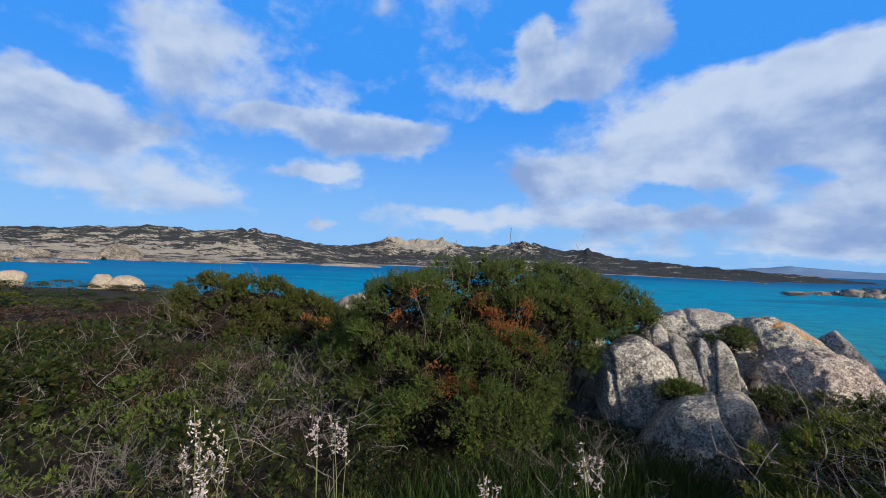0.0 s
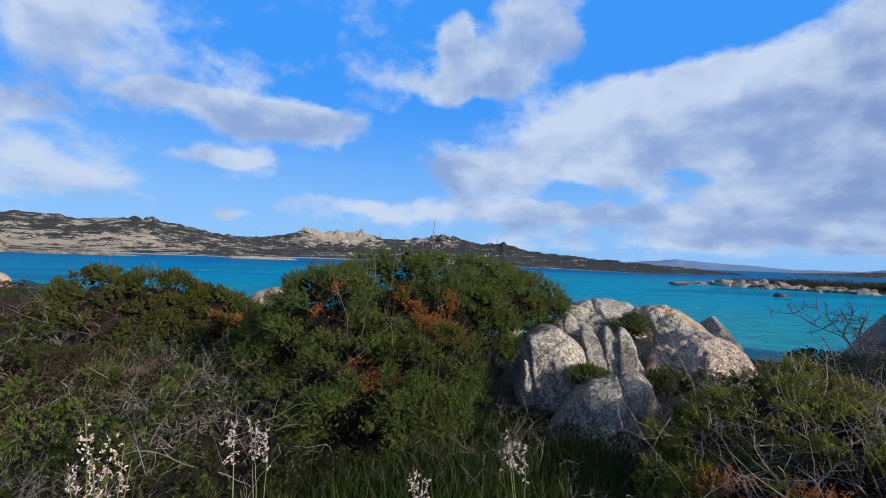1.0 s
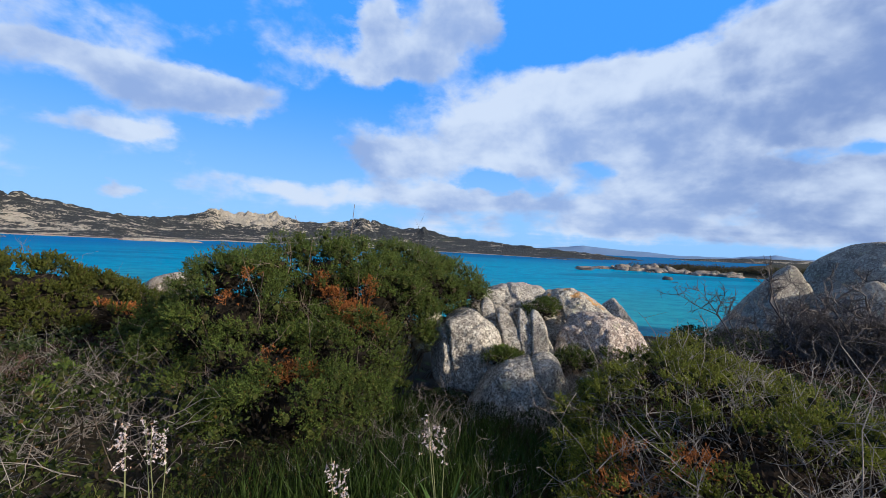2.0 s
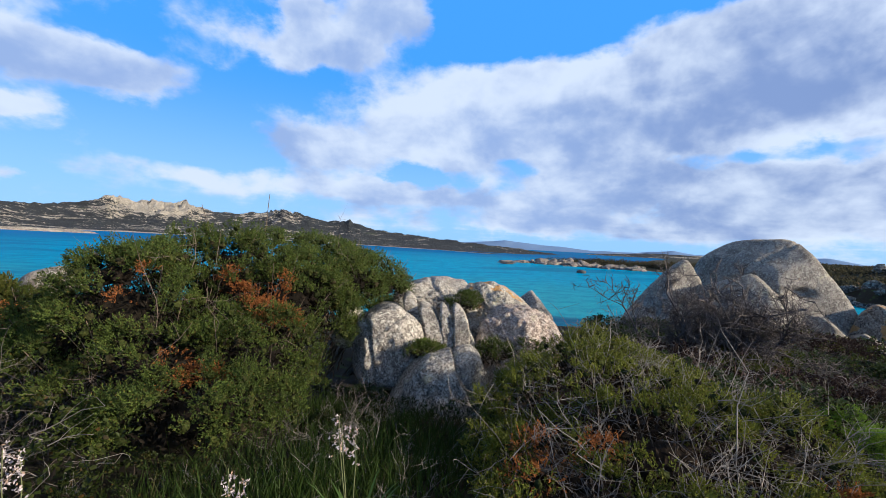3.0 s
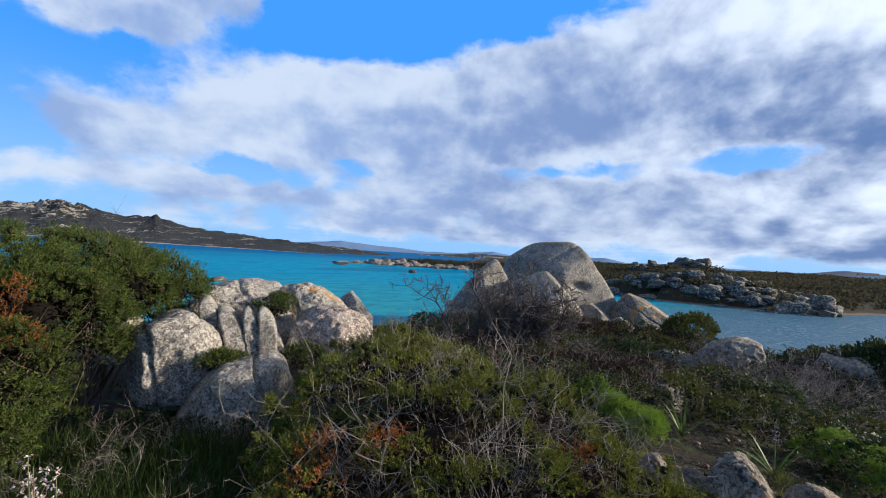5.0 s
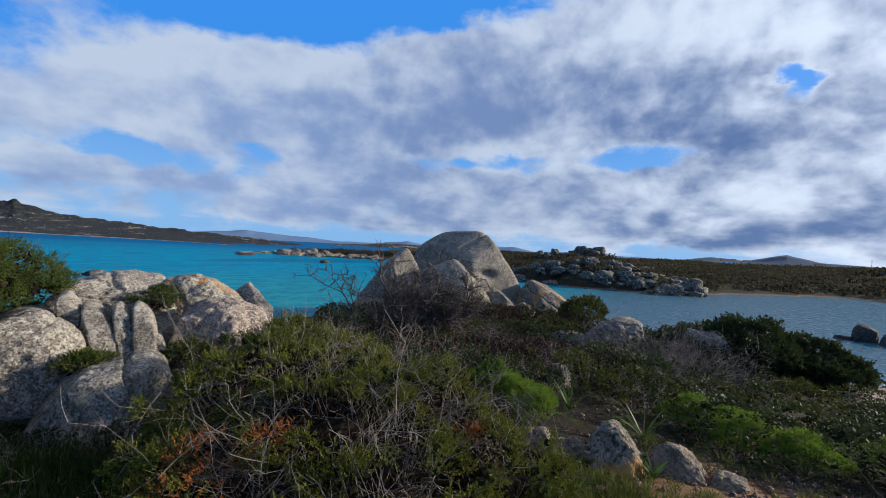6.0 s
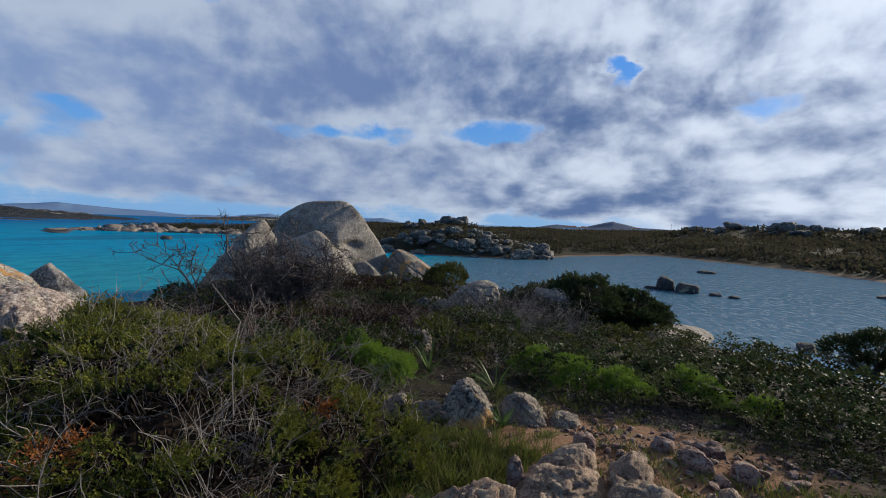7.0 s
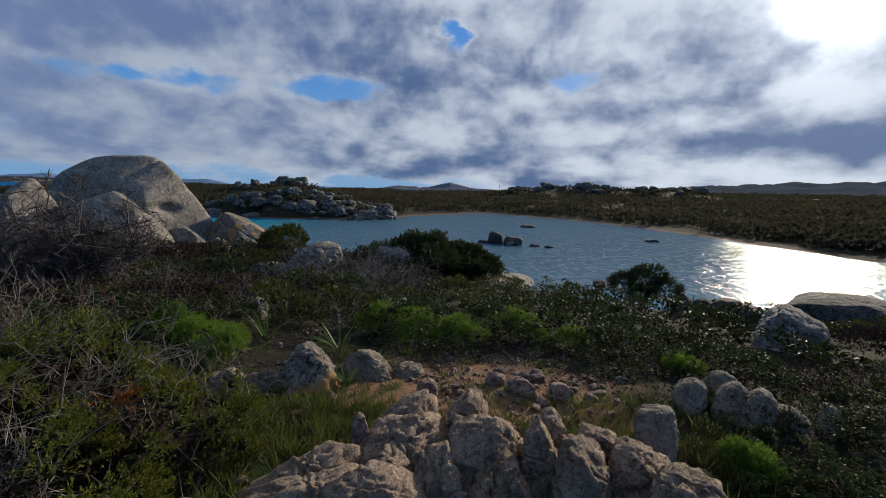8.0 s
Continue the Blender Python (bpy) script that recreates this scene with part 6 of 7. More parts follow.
BARE = [  # x, y, seed, bark, base radius, height, stems, branches, spread, thickness, orders
    (9.53, 4.22, 441, DEAD_WOOD, .14, 1.95, 3, 9, .30, .046, 4), (8.88, 4.61, 442, DEAD_WOOD, .2, 1.6, 3, 8, .5, .038, 4), (8.88, 5.67, 443, DEAD_WOOD, .2, 1.7, 4, 8, .9, .032, 4),
    (9.35, 4.85, 444, DEAD_WOOD, .2, 1.75, 4, 9, .5, .040, 4), (9.05, 5.15, 445, DEAD_WOOD, .2, 1.5, 4, 9, .6, .034, 4)]
BARE += [(x, y, sd, m, r, h, n, 5, sp, rad, 3) for x, y, sd, m, r, h, n, sp, rad in (
    (6.3, 3.9, 403, TWIG, .5, .95, 18, .8, .009), (5.3, 3.3, 405, TWIG, .5, .75, 20, .9, .007), (5.6, 4.5, 406, DARK_TWIG, .4, .9, 16, .9, .009), (5.9, 3.2, 420, TWIG, .5, .8, 18, .9, .007), (6.9, 3.2, 421, RED_TWIG, .4, .75, 16, .9, .007),
    (12.0, 0.0, 407, DARK_TWIG, .9, 1.15, 28, .9, .010), (10.9, .6, 408, DARK_TWIG, .7, .95, 22, .9, .010), (1.9, 3.9, 409, TWIG, .5, .55, 24, .8, .0045), (1.3, 3.1, 410, TWIG, .4, .45, 20, .9, .0045), (4.5, 1.4, 411, TWIG, .5, .6, 24, .9, .006),
    (8.2, 2.2, 412, DARK_TWIG, .5, .85, 20, .9, .009), (4.6, 4.6, 413, TWIG, .4, .75, 16, .9, .006), (-1.9, 4.7, 415, TWIG, .4, .75, 22, .8, .006), (-3.0, 5.3, 416, RED_TWIG, .5, .75, 30, .8, .005), (-0.9, 4.9, 417, DARK_TWIG, .5, .75, 26, .8, .006),
    (-2.4, 3.0, 418, TWIG, .3, .55, 20, .8, .005), (-1.2, 6.6, 419, DARK_TWIG, .5, .8, 26, .8, .006), (5.0, 5.2, 422, RED_TWIG, .35, .95, 18, .7, .006), (5.5, 5.3, 423, RED_TWIG, .35, .85, 18, .7, .006), (2.6, 1.5, 424, TWIG, .45, .5, 22, .9, .005),
    (3.0, 4.3, 425, TWIG, .4, .6, 20, .9, .005), (-4.6, 5.8, 426, RED_TWIG, .6, .8, 30, .8, .006), (-2.2, 3.6, 427, TWIG, .4, .6, 20, .9, .005), (-5.9, 10.4, 428, DARK_TWIG, .2, 1.3, 8, .9, .016), (1.2, 4.4, 429, DARK_TWIG, .4, .6, 22, .9, .005), (9.6, 0.2, 430, TWIG, .5, .7, 18, .9, .007), (-2.5, 6.2, 433, TWIG, .35, .85, 34, .7, .004), (11.4, -.5, 434, TWIG, .6, 1.0, 40, .9, .007), (11.9, .4, 435, TWIG, .6, 1.0, 40, .9, .007), (12.6, -1.0, 436, DARK_TWIG, .6, 1.05, 40, .9, .008), (11.0, -1.2, 437, TWIG, .5, .85, 34, .9, .006), (-1.75, 2.15, 431, YELLOW_TWIG, .25, .5, 9, .8, .006))]
for x, y, seed, mat, r, h, n, kk, sp, rad, orders in BARE:
    kind_of = "standing dead juniper of crooked dark branches" if orders == 4 else {DARK_TWIG: "leafless dark brown shrub of tangled twigs", RED_TWIG: "leafless red-brown shrub of fine tangled twigs", YELLOW_TWIG: "yellow-stemmed leafless shrub in the scrub", TWIG: "leafless bleached grey shrub of tangled twigs"}[mat]
    bare_shrub("dead_shrub", kind_of, (x, y, gz(x, y)), seed, mat, r, h, n, kk, sp, rad, orders)

# scrub in repeats: nine kinds, copied
def scrub_kind(i, label, mat, leafy, per, reach, leaf, width, twigs, rust=(), spread=0.7, up=0.5, clump=0, clump_r=0.1, twig_mat=None, core=260):
    lob = [(0, 0, .30, .75, .7, .42), (.45, .25, .26, .5, .5, .38), (-.4, -.3, .28, .5, .55, .40), (.1, -.5, .2, .5, .4, .32)]
    return shrub("scrub_bush", label, (-9 - 2.2 * i, -9, gz(-9 - 2.2 * i, -9)), lob, leafy, mat, 500 + i, per, reach, leaf, width, 12, rust, None, up, twigs, None, spread, "shrub", "maquis scrub", clump, clump_r, core, twig_mat=twig_mat, pad=1)


KINDS = [scrub_kind(0, "yellow-green lentisk shrub with small oval leaves", OLIVE, 420, 6, 0.06, 0.046, 0.0150, 3, clump=6, clump_r=0.10, spread=1.0, up=0.3),
         scrub_kind(1, "brown heath shrub gone to seed", HEATH, 440, 6, 0.12, 0.038, 0.006, 22, spread=0.45, up=0.9, twig_mat=RED_TWIG),
         scrub_kind(2, "low green juniper shrub", JUNIPER, 600, 6, 0.05, 0.034, 0.0065, 8, ((.3, -.3, .5, .2),), clump=20, clump_r=0.13, spread=0.45),
         scrub_kind(3, "dark evergreen shrub with leathery leaves", GLOSSY, 400, 6, 0.07, 0.048, 0.017, 2, clump=6, clump_r=0.10, spread=1.0),
         scrub_kind(4, "sparse lentisk with many dead grey stems", OLIVE, 360, 6, 0.08, 0.040, 0.013, 40, clump=5, clump_r=0.09, spread=1.0),
         scrub_kind(5, "yellow-green lentisk shrub farther off", OLIVE, 240, 4, 0.10, 0.085, 0.026, 0, clump=6, clump_r=0.15, spread=1.0, core=120),
         scrub_kind(6, "brown heath shrub farther off", HEATH, 380, 6, 0.13, 0.07, 0.018, 14, spread=0.5, up=0.9, twig_mat=RED_TWIG, core=120),
         scrub_kind(7, "green juniper shrub farther off", DARK_JUNIPER, 300, 4, 0.10, 0.07, 0.018, 0, clump=12, clump_r=0.18, core=120),
         scrub_kind(8, "dark evergreen shrub farther off", GLOSSY, 240, 4, 0.12, 0.09, 0.028, 0, clump=6, clump_r=0.15, spread=1.0, core=120)]
rng = np.random.default_rng(99)
KEEP = [(0.6, 6.2, 2.2), (2.2, 7.2, 1.6), (-4.4, 11.2, 2.6), (3.5, 2.5, 1.9), (4.3, 6.8, 2.3), (6.2, 7.2, 1.5), (3.3, 5.4, 1.2), (0.4, -0.2, 2.4), (3.2, -1.0, 1.7), (4.6, -1.3, 1.3), (14.9, -2.3, 1.5), (5.6, 0.3, 1.1), (4.0, -3.2, 0.9), (0.5, 4.4, 0.9), (7.1, -7.6, 1.0), (11.2, -7.5, 0.6), (-1.5, 1.0, 1.2), (5.6, 6.3, 1.4), (-2.75, 14.2, 0.8), (-2.45, 12.6, 0.9), (-2.2, 11.2, 0.8)]
laid = []


def lay(x, y, kind, s, hs=1.0):
    c = copy_thing(KINDS[kind], pose(x, y, gz(x, y) - 0.04, 0, 0, rng.uniform(0, 360)))
    c.scale = (s, s * rng.uniform(0.85, 1.15), s * hs)
    laid.append((x, y, s))


def try_lay(x, y, s, weights, hs=1.0, gap=0.62, far=False):
    if inside_far(np.array([x]), np.array([y]), NEAR)[0] < 0.5 or any((x - a) ** 2 + (y - b) ** 2 < (r + s * 0.45) ** 2 for a, b, r in KEEP):
        return
    if any((x - a) ** 2 + (y - b) ** 2 < (gap * (s + r)) ** 2 for a, b, r in laid):
        return
    lay(x, y, int(rng.choice(5, p=np.array(weights) / sum(weights))) if not far else 5 + int(rng.choice(4, p=np.array(weights[:4]) / sum(weights[:4]))), s, hs)


def patchy(x, y, weights):
    """Weights of the kinds, gathered into patches."""
    q = fbm(np.array([(x * 0.42 + 40 * m, y * 0.42, 0.0) for m in range(5)]), 2, 61)
    return np.array(weights) * np.exp(6.5 * q)


for i in range(760):  # the scrub to the left, near to far
    d = 3.0 + 30 * (i / 760) ** 1.5 + rng.uniform(0, 1)
    a = radians(rng.uniform(-62, 14))
    x, y = d * math.sin(a), d * math.cos(a)
    try_lay(x, y, rng.uniform(0.75, 1.30) * (1 + min(d, 14) / 45), patchy(x, y, (3.2, 3.2, 1.2, 2.0, 2.2) if d < 8 else (1.5, 3, 2.4, 2.4, 2)), 0.9 if d < 8 else 0.68 if d < 13 else 0.46 if d < 19 else 0.33, 0.56 if d < 8 else 0.64, d > 7.5)
for i in range(520):  # smaller bushes between them
    d, a = rng.uniform(6.0, 14.0), radians(rng.uniform(-62, 2))
    x, y = d * math.sin(a), d * math.cos(a)
    try_lay(x, y, rng.uniform(0.5, 0.85), patchy(x, y, (2, 3, 1.6, 2.2, 2)), 0.95 if d < 9 else 0.8, 0.42, d > 7.5)
for i in range(420):  # slope down to the bay
    d = 5.5 + 12 * (i / 420) + rng.uniform(0, 1)
    a = radians(rng.uniform(50, 150))
    x, y = d * math.sin(a), d * math.cos(a)
    try_lay(x, y, rng.uniform(0.6, 1.05), patchy(x, y, (1.6, 2.2, 1, 4, 2)), 0.8, 0.54, d > 7.5)
for i in range(160):  # right of the path
    try_lay(rng.uniform(1.5, 8), rng.uniform(-8, -2.8), rng.uniform(0.45, 0.75), (1, 1, .6, 4, 1), 0.8, 0.62)

for x, y, kind, s in ((1.5, 4.2, 3, .5), (2.2, 4.5, 4, .5), (2.0, 5.2, 3, .55), (2.7, 4.8, 1, .45), (1.2, 3.4, 4, .42), (3.0, 4.2, 3, .5), (2.3, 3.8, 1, .42), (1.7, 5.9, 3, .5), (0.4, 3.4, 4, .45), (-0.3, 3.5, 0, .45), (4.2, 4.6, 2, .5), (2.4, 5.9, 3, .4)):
    lay(x, y, kind, s, 0.9)
for x, y, kind, s in ((2.5, -3.1, 3, .6), (3.1, -4.1, 4, .7), (4.9, -4.3, 3, .7), (5.5, -3.3, 3, .65), (2.1, -2.7, 0, .55), (4.3, -4.9, 1, .7), (5.7, -4.7, 0, .7), (2.9, -3.3, 3, .5), (6.2, -3.9, 3, .7), (5.0, -2.9, 4, .4), (3.6, -4.5, 3, .6), (3.55, -3.05, 3, .32), (3.85, -3.35, 4, .34), (3.3, -3.3, 3, .36), (3.0, -2.75, 3, .30), (3.75, -3.75, 3, .4), (4.1, -2.75, 4, .22), (3.45, -2.55, 3, .24), (3.2, -2.2, 4, .22)):
    lay(x, y, kind, s, 0.85)
for x, y, kind, s in ((-3.75, 5.5, 1, .95), (-3.1, 6.2, 1, .8), (-5.2, 6.3, 0, 1.0), (-1.9, 5.6, 4, .8), (-2.6, 7.2, 3, .9)):
    lay(x, y, kind, s, 1.1)
for kd in KINDS:  # the first of each kind stands in the same scrub, behind the lookout
    kd.location.z = gz(kd.location.x, kd.location.y) - 0.04

# giant fennel: feathery bright green tufts
def fennel(at, r, h, seed):
    rng = np.random.default_rng(seed)
    thing = tagged(new("fennel_plant"), "feathery bright green giant fennel tuft", "plant", "fennel tufts")
    thing.location = at
    plumes = int(9 + 30 * r)
    a, q = rng.uniform(0, 2 * math.pi, plumes), rng.uniform(0, 1, plumes) ** 0.6
    size = rng.uniform(0.30, 0.52, plumes) * r
    lobes_ = np.stack([np.cos(a) * q * r * 1.25, np.sin(a) * q * r, h * (0.30 + 0.42 * (1 - q ** 2)) * rng.uniform(0.7, 1.15, plumes), size, size, size * 0.75], 1)
    tips, out = shrub_tips(rng, lobes_, int(1500 * r / 0.4), lowest=-0.2)
    v, f = sprays(rng, tips, unit(out + np.array([0, 0, .5])), 13, 0.055, 0.032, 0.0026, 0.9)
    part("foliage", mesh("foliage", v, f, FENNEL, False), thing)
    ends = lobes_[:, :3]
    v, f = tubes(bends(rng, ends * np.array([.2, .2, 0]) - np.array([0, 0, .05]), ends, 5, 0.06, 0.2), np.linspace(1, .4, 5)[None] * 0.007 * np.ones((plumes, 1)))
    tagged(part("stem_tangle", mesh("stem_tangle", v, f, STALK), thing), kind="stuff")


for i, (x, y, r, h) in enumerate(((6.57, 2.00, .28, .42), (6.11, 1.55, .26, .36), (5.81, 1.14, .26, .32), (6.75, -1.1, .32, .46), (6.5, -1.6, .28, .42), (6.9, -2.6, .30, .48), (6.3, -3.1, .18, .30), (4.95, -3.7, .15, .24), (7.3, -0.6, .30, .44), (3.3, -2.9, .12, .16))):
    fennel((x, y, gz(x, y)), r, h, 600 + i)

# low tree by the bay
tree = tagged(new("small_tree"), "small dark wind-bent tree at the bay's edge", "tree")
tree.location = (11.2, -7.5, gz(11.2, -7.5))
rng = np.random.default_rng(77)
ty = 1.46 - tree.location.z
tips, out = shrub_tips(rng, [(0, 0, ty * .72, .42, .42, ty * .20), (.28, .40, ty * .62, .34, .34, ty * .14), (-.3, -.36, ty * .58, .34, .34, ty * .16), (-.1, -.1, ty * .88, .28, .28, ty * .12), (.15, -.1, ty * .42, .3, .3, ty * .12)], 1900, 0.2, -0.6)
v, f = sprays(rng, tips, unit(out + np.array([0, 0, .4])), 9, 0.14, 0.05, 0.011)
part("crown", mesh("crown", v, f, GLOSSY, False), tree)
ends = tips[:26]
v, f = tubes(bends(rng, np.zeros((26, 3)) + np.array([0, 0, ty * .2]), ends, 6, 0.1), np.linspace(1, .25, 6)[None] * 0.022 * np.ones((26, 1)))
tagged(part("limb_tangle", mesh("limb_tangle", v, f, DARK_TWIG), tree), kind="stuff")
v, f = tubes(bends(rng, np.array([[0.1, 0, -.1]]), np.array([[0, 0, ty * .45]]), 6, 0.08), np.linspace(.06, .04, 6)[None], 8)
part("trunk", mesh("trunk", v, f, BARK), tree)


# asphodels: straight stalks with pale flowers over strap leaves
def asphodel(base, tips_, seed, leafy=26, reach=1.0, label="flowering asphodel with pale pink-white flowers and strap leaves"):
    rng = np.random.default_rng(seed)
    thing = tagged(new("asphodel"), label, "flower", "asphodels")
    thing.location = base
    b = np.array(base)
    for tip in tips_:
        t = np.array(tip) - b
        line = bends(rng, np.array([[0, 0, -.03]]), t[None], 8, 0.02)
        v, f = tubes(line, np.linspace(.0042, .0016, 8)[None], 6)
        part("stalk", mesh("stalk", v, f, STALK), thing)
        n = 15
        s = np.linspace(0.0, 0.14, n) * rng.uniform(0.8, 1.2)
        root = t - np.array([0, 0, 1.0]) * s[:, None] + rng.normal(size=(n, 3)) * 0.013
        ways, spots = [], []
        for q in range(6):
            w = unit(rng.normal(size=(n, 3)) + np.array([0, 0, .2]))
            ways.append(w)
            spots.append(root + unit(rng.normal(size=(n, 3))) * 0.004)
        v, f = leaves(rng, np.concatenate(spots), np.concatenate(ways), 0.0128, 0.0034)
        tagged(part("flower_spike", mesh("flower_spike", v, f, PETAL, False), thing), kind="stuff")
        v, f = leaves(rng, root + rng.normal(size=(n, 3)) * 0.006, unit(rng.normal(size=(n, 3)) + np.array([0, 0, 1.])), 0.013, 0.004)
        tagged(part("bud_cluster", mesh("bud_cluster", v, f, BUD, False), thing), kind="stuff")
    if leafy:
        a = rng.uniform(0, 2 * math.pi, leafy)
        end = np.stack([np.cos(a) * .34, np.sin(a) * .34, rng.uniform(.15, .42, leafy)], 1) * reach
        line = bends(rng, np.zeros((leafy, 3)), end, 7, 0.03, -0.5)
        side = unit(np.cross(end, np.array([0, 0, 1.0])))[:, None] * (np.array([.006, .010, .010, .009, .007, .004, .0006])[None, :, None])
        v = np.stack([line - side, line + side], 2).reshape(-1, 3)
        q = (np.arange(leafy)[:, None] * 14 + np.arange(6)[None] * 2).reshape(-1, 1)
        part("strap_leaves", mesh("strap_leaves", v, (q + np.array([0, 1, 3, 2])), STRAP), thing)


def at_ground(x, y):
    return (x, y, gz(x, y))


asphodel(at_ground(-0.95, 1.85), [(-1.07, 1.96, 2.72), (-.95, 1.9, 2.68), (-.91, 1.92, 2.58), (-1.02, 1.93, 2.62), (-1.1, 1.95, 2.55), (-.98, 1.86, 2.5)], 701)
asphodel(at_ground(-0.58, 2.28), [(-.6, 2.25, 2.62), (-.59, 2.24, 2.55)], 702, 30)
asphodel(at_ground(-0.45, 2.2), [(-.5, 2.22, 2.63), (-.43, 2.19, 2.58), (-.47, 2.2, 2.6)], 703, 34)
asphodel(at_ground(0.80, 1.95), [(.71, 2.03, 2.59), (.79, 2.0, 2.53), (.75, 2.02, 2.55)], 704, 16)
asphodel(at_ground(0.28, 1.95), [(.25, 1.92, 2.50), (.31, 1.95, 2.44)], 705, 16)
asphodel(at_ground(-0.85, 1.62), [(-.9, 1.7, 2.54), (-.86, 1.66, 2.5)], 706, 20)
asphodel(at_ground(6.45, .85), [(6.39, .91, 1.98), (6.42, .88, 1.9)], 707, 16)
asphodel(at_ground(6.1, -.05), [(6.11, -.05, 1.86)], 708, 16)
for i, (x, y) in enumerate(((4.9, -.2), (4.2, .35), (-0.2, 2.4), (1.0, 2.5), (3.9, .5))):
    asphodel(at_ground(x, y), [], 720 + i, 26, 0.45 if x > 2 else 0.9, "tuft of green strap-shaped asphodel leaves")

# grass, litter and pebbles
rng = np.random.default_rng(55)
spot = []
for cx, cy, r, n in ((-0.4, 2.4, 1.0, 5200), (0.9, 2.7, 0.9, 3600), (1.9, 4.6, 0.9, 2600), (4.3, 0.2, 0.7, 3000), (2.7, 0.4, .8, 3600), (3.1, -2.6, .7, 1800), (3.9, 0.1, .6, 2400), (4.0, -.3, .6, 1800), (2.4, 1.0, 0.9, 2400), (5.6, -.6, .6, 900), (4.3, -1.2, .5, 700), (3.9, -2.0, .5, 900), (4.2, -.5, .35, 900), (3.6, -2.3, .7, 1600), (-1.8, 2.3, 1.0, 3000), (9, 1, 1.2, 800), (2.1, 5.4, .5, 1600)):
    heart = rng.normal(size=(n // 22, 2)) * r * 0.6 + np.array([cx, cy])
    spot.append(np.repeat(heart, 22, 0) + rng.normal(size=(n // 22 * 22, 2)) * 0.022)
spot = np.concatenate(spot)
root = np.stack([spot[:, 0], spot[:, 1], height(spot[:, 0], spot[:, 1]) - 0.01], 1)
way_up = unit(rng.normal(size=root.shape) * np.array([.62, .62, .1]) + np.array([0, 0, 1.0]))
tall_ = np.repeat(rng.uniform(0.06, 0.17, len(root) // 22), 22)
v, f = leaves(rng, root, way_up, tall_, 0.0034)
tagged(new("grass", mesh("grass", v, f, GRASS, False)), "tufts of fresh green grass among the rocks", "grass", kind="stuff")

spot = np.concatenate([rng.normal(size=(n, 2)) * r * 0.55 + np.array([cx, cy]) for cx, cy, r, n in ((1.5, 3.3, .8, 1900), (2.1, 4.2, .7, 1600), (0.8, 3.3, .7, 1300), (1.7, 4.9, .6, 1200), (0.2, 2.9, .7, 1000), (2.6, 3.3, .5, 700))])
root = np.stack([spot[:, 0], spot[:, 1], height(spot[:, 0], spot[:, 1]) - 0.01], 1)
v, f = leaves(rng, root, unit(rng.normal(size=root.shape) * np.array([.40, .40, .1]) + np.array([0, 0, 1.0])), 0.30, 0.0042)
tagged(new("long_grass", mesh("long_grass", v, f, DARK_GRASS, False)), "long dark green grass at the juniper's foot", "grass", kind="stuff")

n = 26000
a = rng.uniform(-60, 155, n)
d = 1.6 + 7.5 * rng.uniform(0, 1, n) ** 0.8
p = np.stack([d * np.sin(np.radians(a)), d * np.cos(np.radians(a))], 1)
keep = (fbm(np.stack([p[:, 0], p[:, 1], 0 * a], 1) * 1.3, 3, 41) > -0.25) & (np.hypot((p[:, 0] - 4.7) * .6, p[:, 1] + 1.4) > 0.75)
p = p[keep]
root = np.stack([p[:, 0], p[:, 1], height(p[:, 0], p[:, 1]) + rng.uniform(0, .05, len(p))], 1)
v, f = leaves(rng, root, unit(rng.normal(size=root.shape) + np.array([0, 0, .8])), 0.05, 0.011)
tagged(new("low_herbs", mesh("low_herbs", v, f, OLIVE, False)), "low mat of small herbs and leaf litter", "herbs", kind="stuff")

n = 9000
p = np.concatenate([rng.normal(size=(n, 2)) * np.array([0.55, 1.3]) + np.array([5.75, -1.2]), rng.normal(size=(3500, 2)) * np.array([.9, .9]) + np.array([4.2, .3])])
p = p[fbm(np.stack([p[:, 0], p[:, 1], 0 * p[:, 0]], 1) * 1.7, 3, 47) > -0.2]
root = np.stack([p[:, 0], p[:, 1], height(p[:, 0], p[:, 1]) + rng.uniform(0.004, .03, len(p))], 1)
v, f = leaves(rng, root, unit(rng.normal(size=root.shape) * np.array([1, 1, .35])), 0.036, 0.006)
tagged(new("leaf_litter", mesh("leaf_litter", v, f, LITTER, False)), "grey-brown dead leaves and twig ends on the ground", "litter", kind="stuff")

n = 1500
p = np.concatenate([rng.normal(size=(n, 2)) * np.array([1.1, .7]) + np.array([4.6, -1.3]), rng.normal(size=(900, 2)) * np.array([1.5, 1.2]) + np.array([6.8, -.8])])
z0 = height(p[:, 0], p[:, 1])
v0, f0 = rock_form(5, 1, cuts=3, rough=0.15)
sz = 0.005 + 0.030 * rng.uniform(size=len(p)) ** 5
vv = (v0[None] * (sz[:, None, None] * rng.uniform(.6, 1.3, (len(p), 1, 3))) + np.stack([p[:, 0], p[:, 1], z0 + sz * 0.25], 1)[:, None]).reshape(-1, 3)
ff = (f0[None] + (np.arange(len(p)) * len(v0))[:, None, None]).reshape(-1, 3)
tagged(new("gravel", mesh("gravel", vv, ff, PINK_ROCK)), "loose pinkish granite gravel on the path", "gravel", kind="stuff")

# ---- far maquis ----
rng = np.random.default_rng(21)


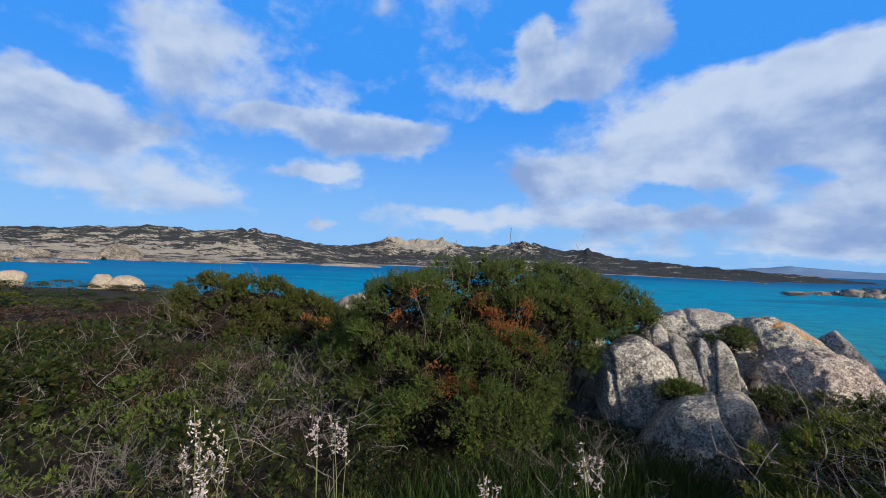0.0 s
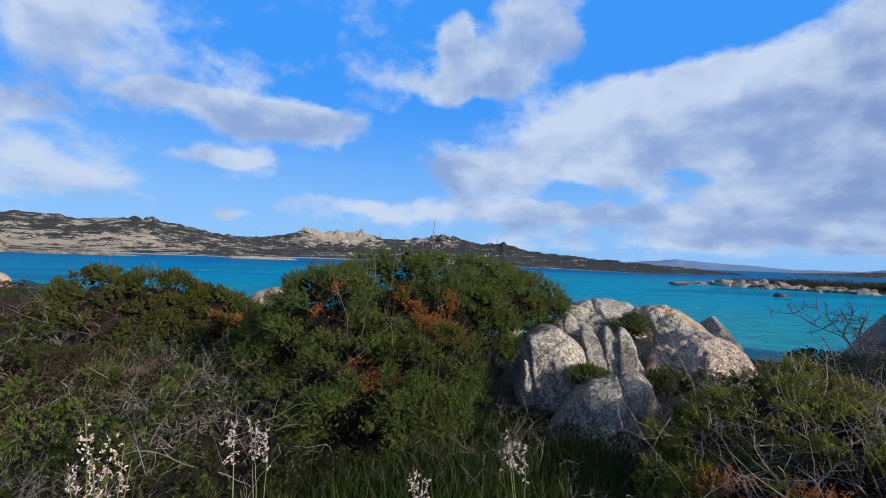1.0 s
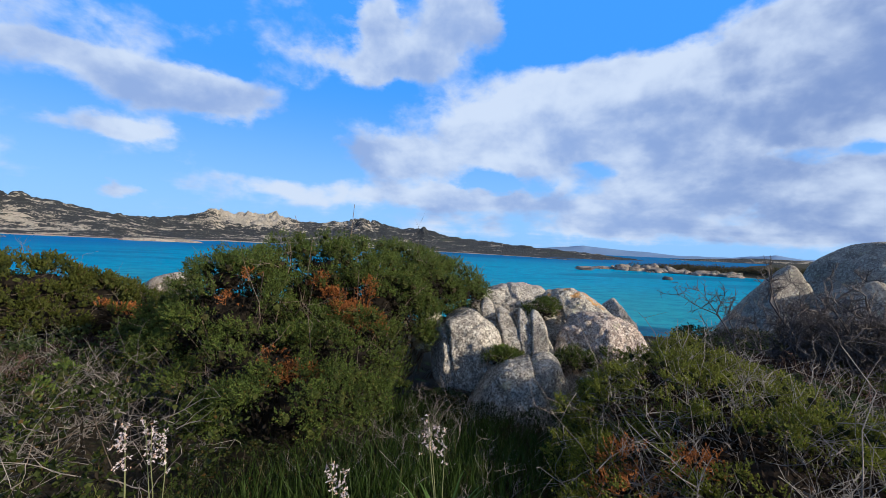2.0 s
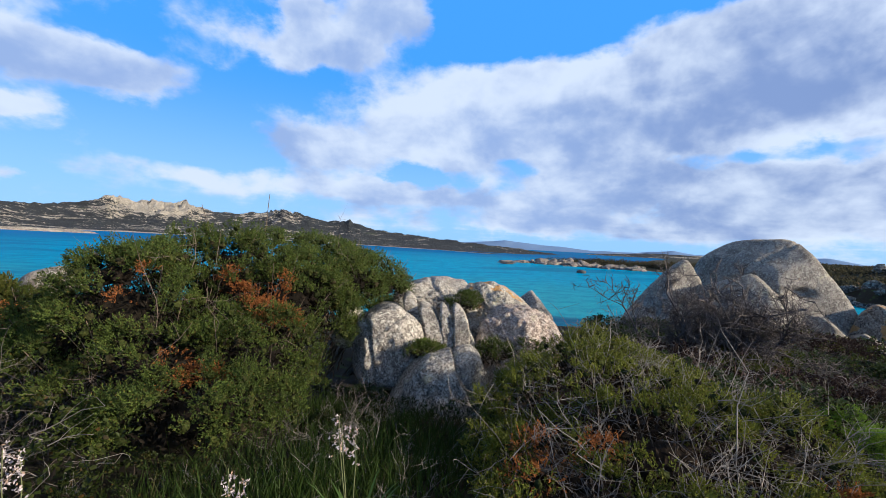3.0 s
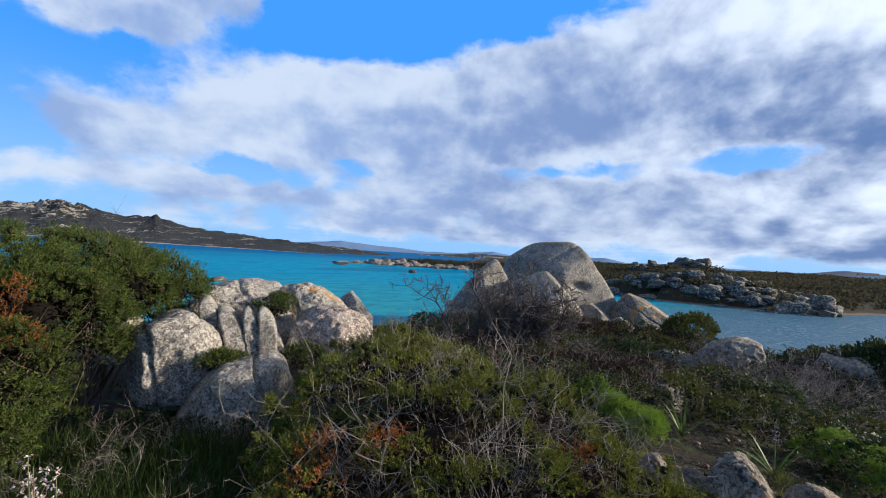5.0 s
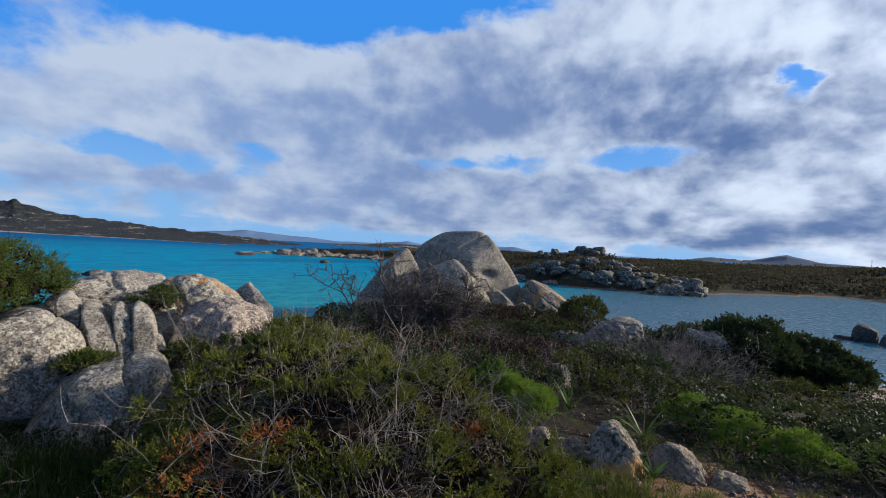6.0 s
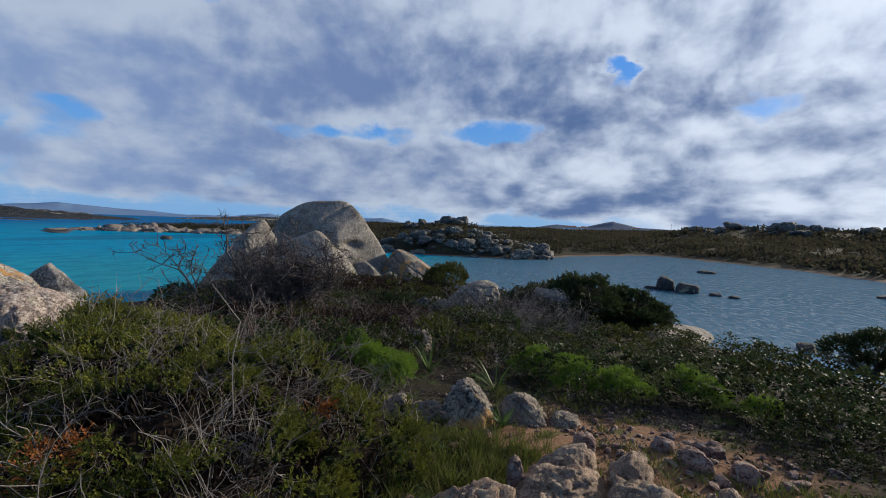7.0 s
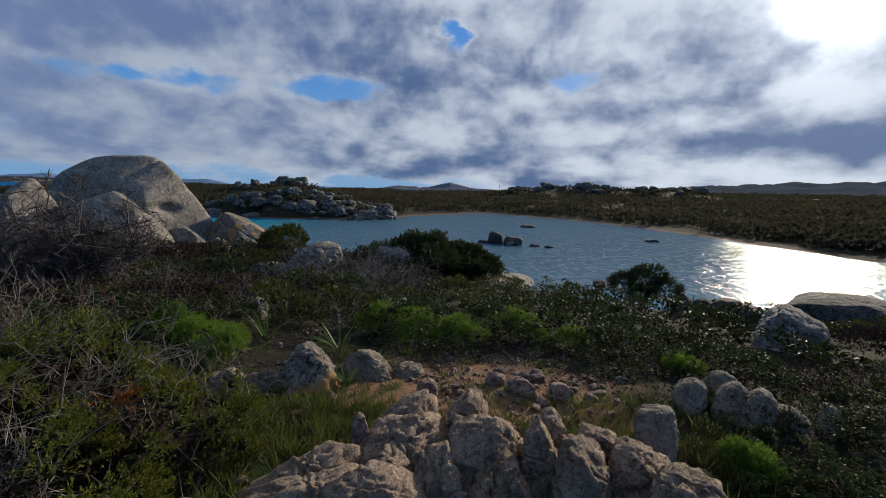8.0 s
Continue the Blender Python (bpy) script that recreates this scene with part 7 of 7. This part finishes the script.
def far_maquis(name, label, xs, ys, rad, tall, per):
    z0 = height(xs, ys)
    c = np.stack([xs, ys, z0], 1)
    n = len(xs)
    d = unit(rng.normal(size=(n, per, 3)))
    d[..., 2] = np.abs(d[..., 2])
    s = np.stack([rad, rad, tall], 1)[:, None]
    root = c[:, None] + d * s * rng.uniform(.55, 1.0, (n, per, 1))
    w = unit(d * 0.5 + rng.normal(size=d.shape))
    ll = np.repeat(rad * 0.19, per)
    v, f = leaves(rng, root.reshape(-1, 3), w.reshape(-1, 3), 1.0 * ll, 0.45 * ll)
    tagged(new(name, mesh(name, v, f, FAR_SCRUB, False)), label, "scrub", kind="stuff")


a = np.radians(rng.uniform(62, 152, 7000))
d = 40 + 330 * rng.uniform(0, 1, 7000) ** 1.7
xs, ys = d * np.sin(a), d * np.cos(a)
ok = inside_far(xs, ys, FAR) > 2.2 + 1.6 * rng.uniform(size=len(xs))
xs, ys, d = xs[ok], ys[ok], d[ok]
far_maquis("far_maquis", "dense dark maquis on the low land across the bay", xs, ys, rng.uniform(.6, 1.9, len(xs)) * (1 + d / 160), rng.uniform(.25, .75, len(xs)) * (1 + d / 300), 44)
t_ = rng.uniform(0, 1, 300)
xs, ys = 84 + 14 * t_ + rng.normal(0, 2.5, 300) + 4, 84 - 30 * t_ + rng.normal(0, 4, 300)
ok = inside_far(xs, ys, FAR) > 3
far_maquis("far_maquis", "dark bushes along the low spit", xs[ok], ys[ok], rng.uniform(.7, 1.9, ok.sum()), rng.uniform(.3, 1.3, ok.sum()), 50)


# ---- far buildings ----
def house(at, wide, deep, tall, turn):
    thing = tagged(new("house"), "small white house with a tiled roof among the scrub", "house", "houses inland")
    thing.matrix_world = pose(*at, 0, 0, turn)
    x, y = wide / 2, deep / 2
    v = np.array([(-x, -y, -1), (x, -y, -1), (x, y, -1), (-x, y, -1), (-x, -y, tall), (x, -y, tall), (x, y, tall), (-x, y, tall)])
    part("wall", mesh("wall", v, np.array([[0, 1, 5, 4], [1, 2, 6, 5], [2, 3, 7, 6], [3, 0, 4, 7]]), PLASTER, False), thing)
    o, r = 0.25, tall + deep * 0.24
    v = np.array([(-x - o, -y - o, tall), (x + o, -y - o, tall), (x + o, y + o, tall), (-x - o, y + o, tall), (-x - o, 0, r), (x + o, 0, r)])
    part("roof", mesh("roof", v, [[0, 1, 5, 4], [2, 3, 4, 5], [1, 2, 5], [3, 0, 4], [3, 2, 1, 0]], ROOF, False), thing)
    for q in (-0.3, 0.05, 0.3):
        v = np.array([(wide * q - .4, -y - .01, .9), (wide * q + .4, -y - .01, .9), (wide * q + .4, -y - .01, 2.0), (wide * q - .4, -y - .01, 2.0), (wide * q - .4, -y + .05, .9), (wide * q + .4, -y + .05, .9), (wide * q + .4, -y + .05, 2.0), (wide * q - .4, -y + .05, 2.0)])
        part("window", mesh("window", v, np.array([[0, 1, 2, 3], [1, 5, 6, 2], [3, 2, 6, 7], [4, 0, 3, 7], [0, 4, 5, 1]]), METAL, False), thing, "dark window opening")


def polar(az_deg, dist):
    return dist * math.sin(radians(az_deg)), dist * math.cos(radians(az_deg))


for a0, d0, wide, tall in ((95.3, 330, 8.0, 3.0), (97.0, 345, 4.0, 2.6), (102.9, 420, 6.0, 3.0), (132, 420, 6, 3.0)):
    hx, hy = polar(a0, d0)
    house((hx, hy, gz(hx, hy) - 0.3), wide, 5.0, tall, -a0 + 8)
for a0, d0, tall in ((106.6, 300, 5.6), (100.0, 320, 4.5)):
    hx, hy = polar(a0, d0)
    v, f = tubes(np.array([[(0, 0, -0.5), (0, 0, tall * 0.5), (0.02, 0, tall)]]), np.array([[.16, .13, .1]]), 8)
    v2, f2 = tubes(np.array([[(-0.7, 0, tall - .5), (0, 0, tall - .48), (0.7, 0, tall - .5)]]), np.array([[.06, .06, .06]]), 6)
    vv, ff = joined([(v, f), (v2, f2)])
    pole = new("utility_pole", mesh("utility_pole", vv, ff, METAL))
    pole.location = (hx, hy, gz(hx, hy))
    tagged(pole, "slim utility pole with a crossarm above the scrub", "pole", "poles inland")
